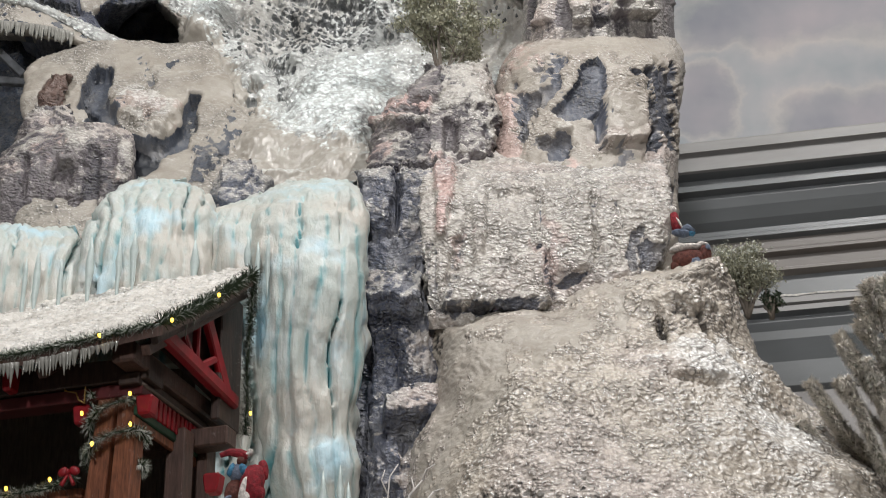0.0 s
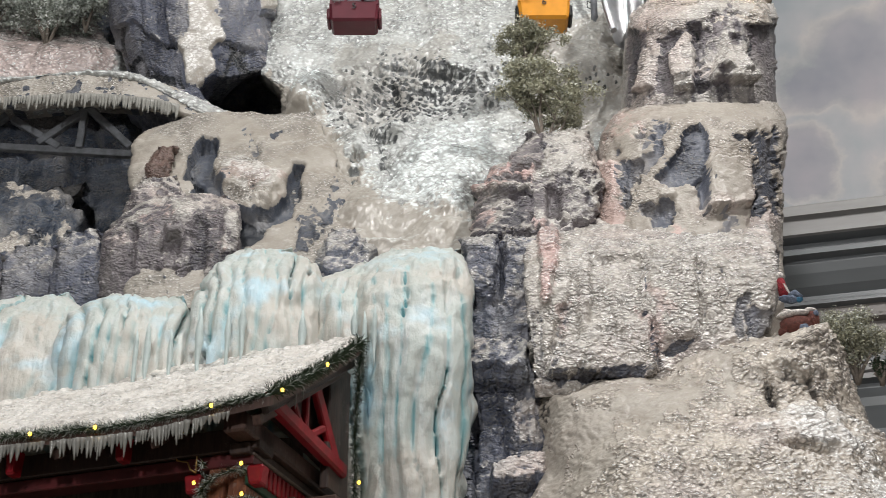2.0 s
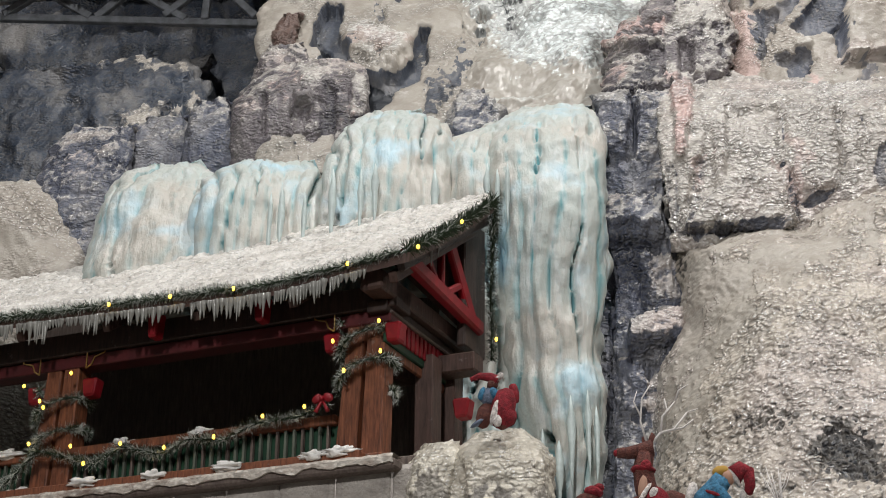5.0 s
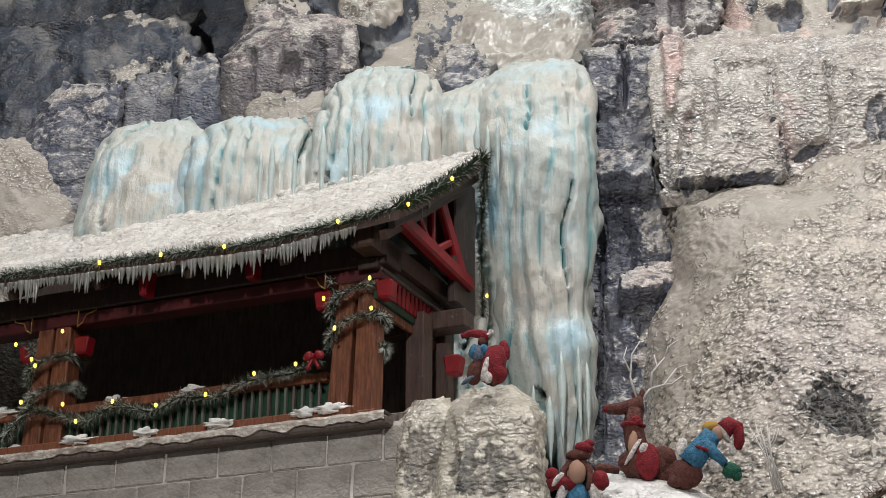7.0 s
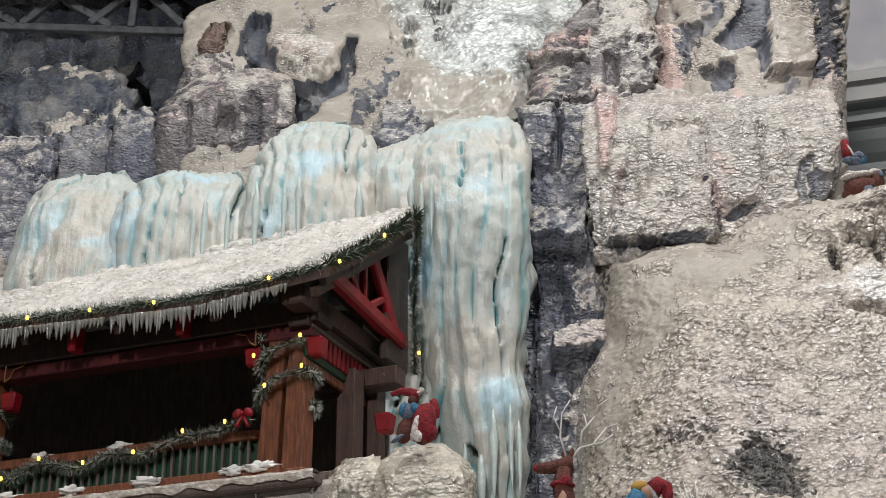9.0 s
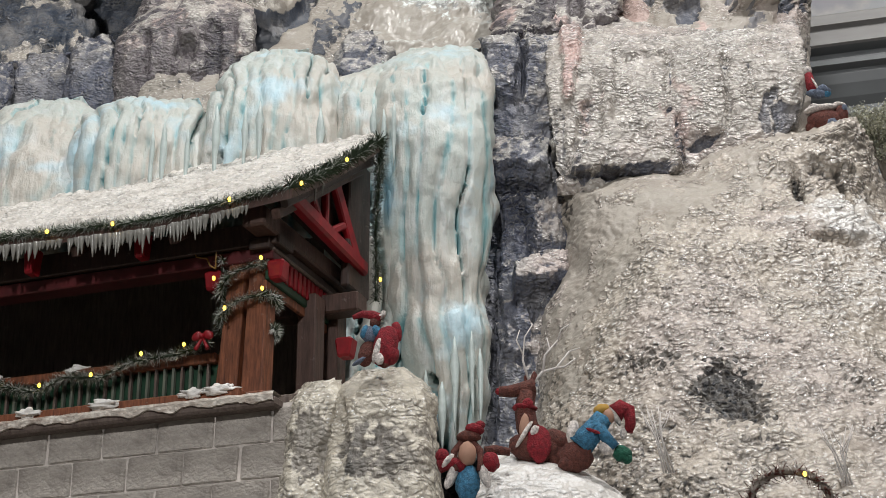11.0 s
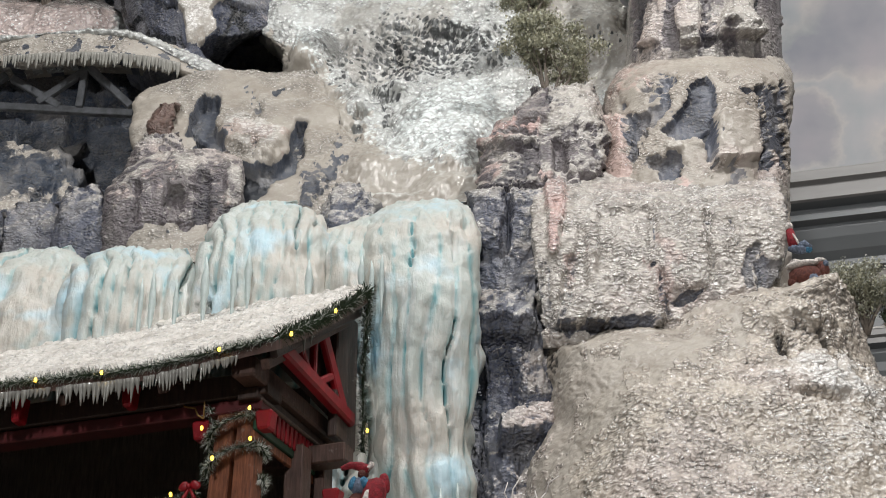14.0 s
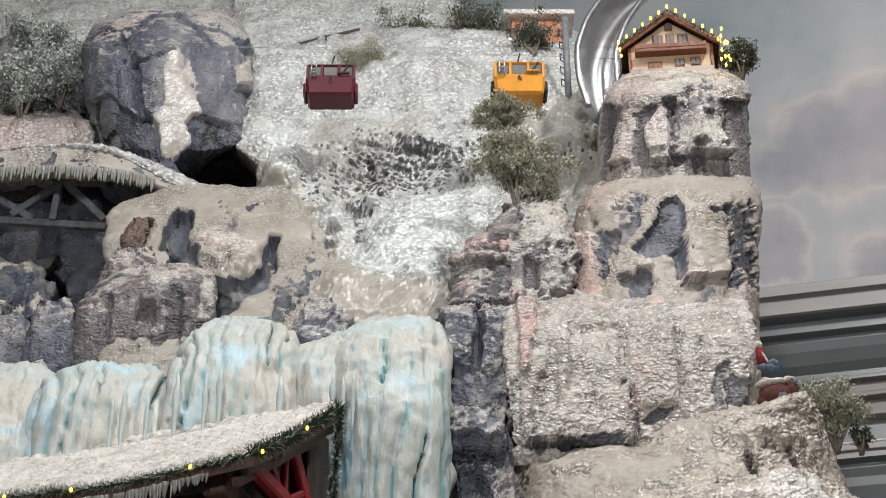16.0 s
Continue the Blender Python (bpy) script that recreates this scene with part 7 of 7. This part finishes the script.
slab(chalet, "door", (-0.056, -0.004, 0.0), (-0.022, 0.001, 0.028), M_TIMBER)
cg = thing("garland", CH, "tinsel garland with bright yellow bulbs on the chalet roof", "garland", "garlands on the chalet")
line = [(-0.124, -0.024, 0.055), (0, -0.026, 0.13), (0.12, -0.024, 0.055)]
tinsel(cg, line, 0.011, 6, 41, 0.35)
for p in resample(line, 0.022).tolist() + [(0.118, -0.03, 0.02), (0.125, -0.03, 0.035), (0.12, 0.0, 0.06), (0.132, -0.01, 0.05), (0.138, 0.01, 0.03), (0.128, 0.0, 0.005), (0.112, -0.03, 0.045), (0.126, -0.02, 0.012), (0.134, -0.02, 0.042), (0.116, -0.02, 0.006), (0.14, 0.0, 0.016), (0.122, -0.03, 0.068), (-0.122, -0.03, 0.035), (-0.12, -0.03, 0.02)]:
    bulb(cg, (p[0], p[1] - 0.008, p[2] + 0.003))
crag("snow_cap", [(4.096, 0.502, 0.875, 3.62), (4.138, 0.515, 0.871, 3.62), (4.198, 0.541, 0.864, 3.66), (4.275, 0.587, 0.85, 3.74)], M_SNOW_BEIGE, lumpy(81, size=0.03, depth=0.004, big=0.01), step=0.007, bulge=0.16, shelf=0.3,
     snow_add=0.2, label="cap of white snow round the chalet", category="snow", kind="structure")

# ---------------------------------------------------------------- chute, hut, fence at the top
chute = thing("toboggan_chute", (0.4, 4.0, 4.9), "curved silver toboggan chute", "chute")
path = [(0.742, 4.1, 4.93), (0.629, 4.05, 4.797), (0.554, 4, 4.646), (0.515, 3.97, 4.515), (0.513, 3.95, 4.385), (0.537, 3.93, 4.26)]
pp = resample(path, 0.01) - np.array([0.4, 4.0, 4.9])
for k in range(3):
    pp[:, k] = np.convolve(np.pad(pp[:, k], 4, mode="edge"), np.ones(9) / 9, "valid")
ang = np.linspace(-0.2, math.pi + 0.2, 15)
gv = np.stack([pp + np.array([1, 0.25, 0]) * (0.06 * math.cos(a)) + np.array([0, 1, 0.0]) * (0.08 * math.sin(a)) for a in ang], 1)
ob = grid_mesh("trough", gv, M_STEEL, rim=0)
ob.parent = chute
for e in (gv[:, 0], gv[:, -1]):
    bm = bmesh.new()
    tube(bm, e.tolist(), 0.01, 8)
    part("rim", bm, M_STEEL, chute)
M_ORANGE = plain("orange_brown_wall", (0.42, 0.17, 0.08), 0.65, vary=0.2)
hut = thing("hut", (0.407, 4.58, 4.971), "orange-brown model hut behind the bushes", "house")
slab(hut, "wall", (-0.1, 0, -0.05), (0.09, 0.12, 0.16), M_ORANGE)
slab(hut, "window", (-0.07, -0.004, 0.06), (-0.02, 0.002, 0.1), M_PANE)
slab(hut, "roof", (-0.13, -0.03, 0.16), (0.12, 0.15, 0.18), M_FLOCK)
mast = thing("lift_mast", (0.463, 4.3, 4.609), "grey lattice lift mast with steel hoops", "mast")
bm = bmesh.new()
tube(bm, [(0, 0, -0.05), (0, 0, 0.3)], 0.011, 8)
part("pole", bm, M_TRUSS, mast)
for k in range(5):
    bm = bmesh.new()
    tube(bm, [(-0.011, -0.004, 0.02 + k * 0.05), (-0.022, -0.012, 0.02 + k * 0.05), (-0.022, -0.012, 0.045 + k * 0.05), (-0.011, -0.004, 0.045 + k * 0.05)], 0.002, 5)
    part("rung", bm, M_BLACK, mast)
fence = thing("fence", (-0.459, 4.6, 5.019), "low dark wooden fence rail in the snow", "fence")
o = Vector((-0.459, 4.6, 5.019))
bm = bmesh.new()
beam(bm, Vector((-0.613, 4.6, 4.979)) - o, Vector((-0.227, 4.65, 5.138)) - o, 0.006, 0.009, 0, 0.001)
part("rail", bm, M_DARKWOOD, fence)
for p in ((-0.565, 4.6, 4.989), (-0.459, 4.6, 5.024), (-0.342, 4.6, 5.058)):
    bm = bmesh.new()
    q = Vector(p) - o
    beam(bm, q + Vector((0, 0, -0.03)), q + Vector((0, 0, 0.012)), 0.007, 0.007, 0, 0.001)
    part("post", bm, M_DARKWOOD, fence)

# ---------------------------------------------------------------- figures
M_FELT_RED = plain("red_felt", (0.22, 0.010, 0.018), 0.85, vary=0.5, scale=160, relief=0.9)
M_FELT_WHITE = plain("white_plush", (0.68, 0.62, 0.58), 0.9, vary=0.5, scale=160, relief=0.9)
M_FELT_BLUE = plain("blue_cloth", (0.04, 0.17, 0.29), 0.7, vary=0.5, scale=160, relief=0.9)
M_FELT_GREY = plain("grey_blue_knit", (0.13, 0.16, 0.22), 0.85, vary=0.5, scale=160, relief=0.9)
M_FELT_BROWN = plain("brown_plush", (0.115, 0.036, 0.026), 0.85, vary=0.5, scale=160, relief=0.9)
M_SKIN = plain("beige_felt", (0.40, 0.23, 0.16), 0.8, vary=0.15)
M_HAIR = plain("yellow_wool", (0.42, 0.25, 0.05), 0.85, vary=0.3)
M_FELT_GREEN = plain("green_felt", (0.012, 0.10, 0.06), 0.85, vary=0.5, scale=160, relief=0.9)
M_TWIG = plain("white_twig", (0.62, 0.58, 0.55), 0.6, vary=0.15)
CLOTH = [M_FELT_RED, M_FELT_WHITE, M_FELT_BLUE, M_FELT_GREY, M_FELT_BROWN, M_SKIN, M_HAIR, M_FELT_GREEN, M_TWIG]
RED, WHT, BLU, GRY, BRN, SKN, HAI, GRN, TWG = range(9)


def figure(name, at, blobs, label, category, tubes=()):
    """One plain mesh of soft stuffed shapes: (x, y, z), (half sizes), cloth, lean in degrees; in millimetres."""
    bm = bmesh.new()
    for k, (p, s, cloth, lean) in enumerate(blobs):
        ball(bm, [c / 1000 for c in p], [c / 1000 for c in s], cloth, pose(0, 0, 0, 0, lean, 0), 16, 0.16, k * 3.1)
    for pts, r0, r1, cloth in tubes:
        n = len(pts)
        tube(bm, [[c / 1000 for c in p] for p in pts], [(r0 + (r1 - r0) * i / (n - 1)) / 1000 for i in range(n)], 6, cloth)
    ob = part(name, bm, CLOTH)
    ob.matrix_world = Matrix.Translation(at)
    return tagged(ob, label, category)


figure("stuffed_doll", (-0.148, 2.66, 2.313), [((-18, 0, 24), (14, 13, 24), BRN, 12), ((-13, -2, 56), (15, 12, 15), GRY, 0), ((-22, -8, 60), (6, 6, 12), BLU, 20), ((-2, -10, 60), (7, 6, 10), BLU, -20), ((-5, -4, 76), (9, 9, 9), BRN, 0), ((4, -7, 86), (10, 6, 4), WHT, -28), ((9, -7, 92), (5, 5, 5), WHT, 0), ((13, -6, 34), (21, 18, 36), RED, 8), ((19, -4, 20), (17, 18, 18), RED, 0), ((31, 2, 62), (9, 10, 18), RED, -10), ((0, -18, 24), (6, 7, 24), WHT, 16), ((4, -20, 8), (8, 6, 10), WHT, 0), ((-30, -8, 8), (14, 7, 4), GRY, -32), ((12, -8, 2), (7, 7, 6), BRN, 0)],
       "stuffed doll in a red santa hat with a red sack", "doll", [(((4, -4, 82), (-10, -4, 90), (-26, -4, 92), (-42, -4, 86)), 10, 4, RED)])
figure("toy_reindeer", (0.105, 2.62, 2.14), [((4, 0, 24), (44, 24, 26), BRN, 8), ((30, 2, 34), (30, 20, 20), BRN, 0), ((-14, -16, 56), (8, 7, 20), SKN, 8), ((-13, -4, 88), (20, 17, 7), RED, 4), ((-8, -16, 92), (9, 5, 9), RED, 30), ((-54, -4, 116), (6, 6, 6), RED, 0), ((3, 0, 138), (5, 4, 13), BRN, 10), ((-8, 4, 136), (4, 4, 10), BRN, -20), ((8, -20, 24), (20, 10, 30), RED, 0), ((2, -24, 44), (7, 6, 10), WHT, 20), ((-15, -22, 40), (4, 4, 26), WHT, 32), ((38, 4, 12), (22, 17, 18), BRN, 0)],
       "brown plush toy reindeer with red scarf and white twig antlers", "toy reindeer",
       [(((2, 0, 30), (-10, -2, 60), (-13, -2, 90), (-8, -2, 116)), 20, 15, BRN), (((4, -2, 124), (-14, -3, 120), (-34, -4, 116), (-54, -4, 116)), 14, 8, BRN),
        (((0, 0, 128), (18, 0, 150), (40, 0, 156), (62, 0, 184)), 3.2, 1.6, TWG), (((40, 0, 156), (54, 0, 158), (72, 0, 172)), 2.2, 1.2, TWG), (((18, 0, 148), (22, 0, 178), (44, 0, 204)), 2.6, 1.3, TWG), (((22, 0, 176), (30, 0, 190), (26, 0, 208)), 1.8, 1, TWG), (((-4, 0, 130), (-14, 0, 170), (-10, 0, 210), (4, 0, 232)), 2.0, 1.0, TWG), (((-12, 0, 176), (-24, 0, 204), (-18, 0, 222)), 1.6, 0.8, TWG), (((44, 0, 204), (50, 0, 222), (66, 0, 232)), 1.6, 0.9, TWG), (((62, 0, 184), (80, 0, 190)), 1.5, 0.9, TWG)])
figure("stuffed_doll", (0.197, 2.58, 2.113), [((-26, 0, 26), (26, 20, 28), BRN, 30), ((-40, -4, 12), (16, 14, 12), BRN, 0), ((16, -2, 100), (14, 12, 9), HAI, -10), ((27, -8, 88), (11, 10, 12), SKN, 0), ((36, -8, 88), (5, 10, 18), WHT, -26), ((48, -6, 60), (6, 6, 9), WHT, 0), ((44, -6, 28), (16, 11, 13), GRN, 20), ((52, -6, 20), (9, 8, 9), GRN, -20), ((22, -8, 36), (14, 9, 11), WHT, 20), ((-32, -8, 62), (9, 9, 20), WHT, 10), ((0, -22, 60), (12, 3, 3), RED, 20)],
       "stuffed doll in a blue coat and red santa hat bending over", "doll",
       [(((-22, 0, 40), (-8, -2, 56), (8, -3, 74), (18, -4, 88)), 24, 17, BLU), (((6, -12, 74), (16, -16, 56), (34, -12, 36)), 11, 8, BLU), (((36, -6, 92), (48, -6, 102), (58, -6, 98), (60, -6, 76), (56, -6, 62)), 16, 7, RED)])
figure("stuffed_doll", (0, 2.52, 2.055), [((0, 0, 28), (19, 15, 30), BLU, 0), ((0, -6, 72), (14, 13, 20), SKN, 0), ((12, -2, 112), (15, 12, 9), RED, 8), ((20, -2, 118), (8, 8, 7), RED, 0), ((2, 0, 100), (19, 14, 10), BRN, 0), ((-38, -4, 70), (11, 11, 11), RED, 20), ((36, -4, 60), (13, 12, 16), RED, -20), ((-24, -6, 38), (8, 8, 22), WHT, 22), ((26, -6, 38), (8, 8, 20), WHT, -20), ((-30, -12, 60), (5, 5, 14), WHT, 40)],
       "stuffed doll with plaits, red sleeves and blue dungarees", "doll",
       [(((-8, 0, 90), (-20, -4, 76), (-20, -8, 56), (-16, -10, 44)), 7, 4, BRN), (((8, 0, 90), (20, -4, 76), (20, -8, 56), (17, -10, 44)), 7, 4, BRN), (((-6, 0, 50), (-24, -4, 60), (-44, -6, 52)), 13, 10, RED), (((28, 0, 76), (44, 2, 80), (66, 2, 76)), 9, 6, BRN)])
figure("stuffed_doll", (0.744, 3.22, 3.079), [((2, 0, 10), (22, 14, 9), GRY, 8), ((-2, -8, 30), (3, 4, 16), WHT, -24), ((-12, 0, 66), (9, 9, 9), WHT, 0), ((24, -4, 8), (8, 8, 7), BLU, 0)],
       "small stuffed doll in red with a white bobble hat", "doll", [(((-4, 0, 14), (-9, 0, 34), (-12, 0, 58)), 13, 8, RED), (((0, -4, 12), (16, -6, 22), (28, -6, 10)), 9, 7, GRY)])
figure("toy_bear", (0.758, 3.22, 2.998), [((0, 0, 26), (38, 24, 26), BRN, 0), ((34, -4, 38), (15, 15, 22), BRN, 0), ((40, -16, 50), (6, 5, 7), GRY, 0), ((-6, -2, 52), (38, 22, 9), WHT, -6), ((-20, -4, 56), (14, 14, 7), WHT, 10), ((32, -2, 62), (14, 13, 6), WHT, 8), ((-30, 2, 12), (11, 13, 14), BRN, 0), ((10, -16, 12), (12, 10, 14), GRY, 0)],
       "brown plush toy bear with a snow-covered back", "toy bear")
sprig = thing("pine_cone_wreath", (0.482, 2.5, 2.04), "brown twig and cone wreath with a warm bulb", "wreath")
ring = [(0.06 * math.cos(a), -0.01, 0.05 * math.sin(a)) for a in np.linspace(0, 6.28, 30)]
tinsel(sprig, ring, 0.022, 4, 55, 0.25, [M_FELT_BROWN, M_TWIG], 0.003)
bm = bmesh.new()
tube(bm, ring, 0.006, 6)
part("ring", bm, M_BARK, sprig)
bulb(sprig, (0.02, -0.03, 0.04))


def twig_bush(at, seed, height=0.09):
    rnd = random.Random(seed)
    t = thing("twig_bush", at, "small bare white-painted twigs standing in the snow slope", "twigs", "twigs in the snow")
    for k in range(5):
        lean = rnd.uniform(-0.5, 0.5)
        pts = [(0.004 * k, 0, -0.02), (0.3 * lean * height, -0.004, 0.4 * height), (lean * height * 0.7, -0.008, height * rnd.uniform(0.75, 1.0))]
        bm = bmesh.new()
        tube(bm, pts, [0.0016, 0.0012, 0.0006], 5)
        side = rnd.choice((-1, 1))
        tube(bm, [pts[1], (pts[1][0] + side * 0.014, -0.006, pts[1][2] + 0.022), (pts[1][0] + side * 0.02, -0.008, pts[1][2] + 0.04)], [0.001, 0.0008, 0.0005], 5)
        part("twig", bm, M_TWIG, t)
    return t


twig_bush((0.300, 2.53, 2.118), 1)
twig_bush((0.572, 2.545, 2.10), 2, 0.075)
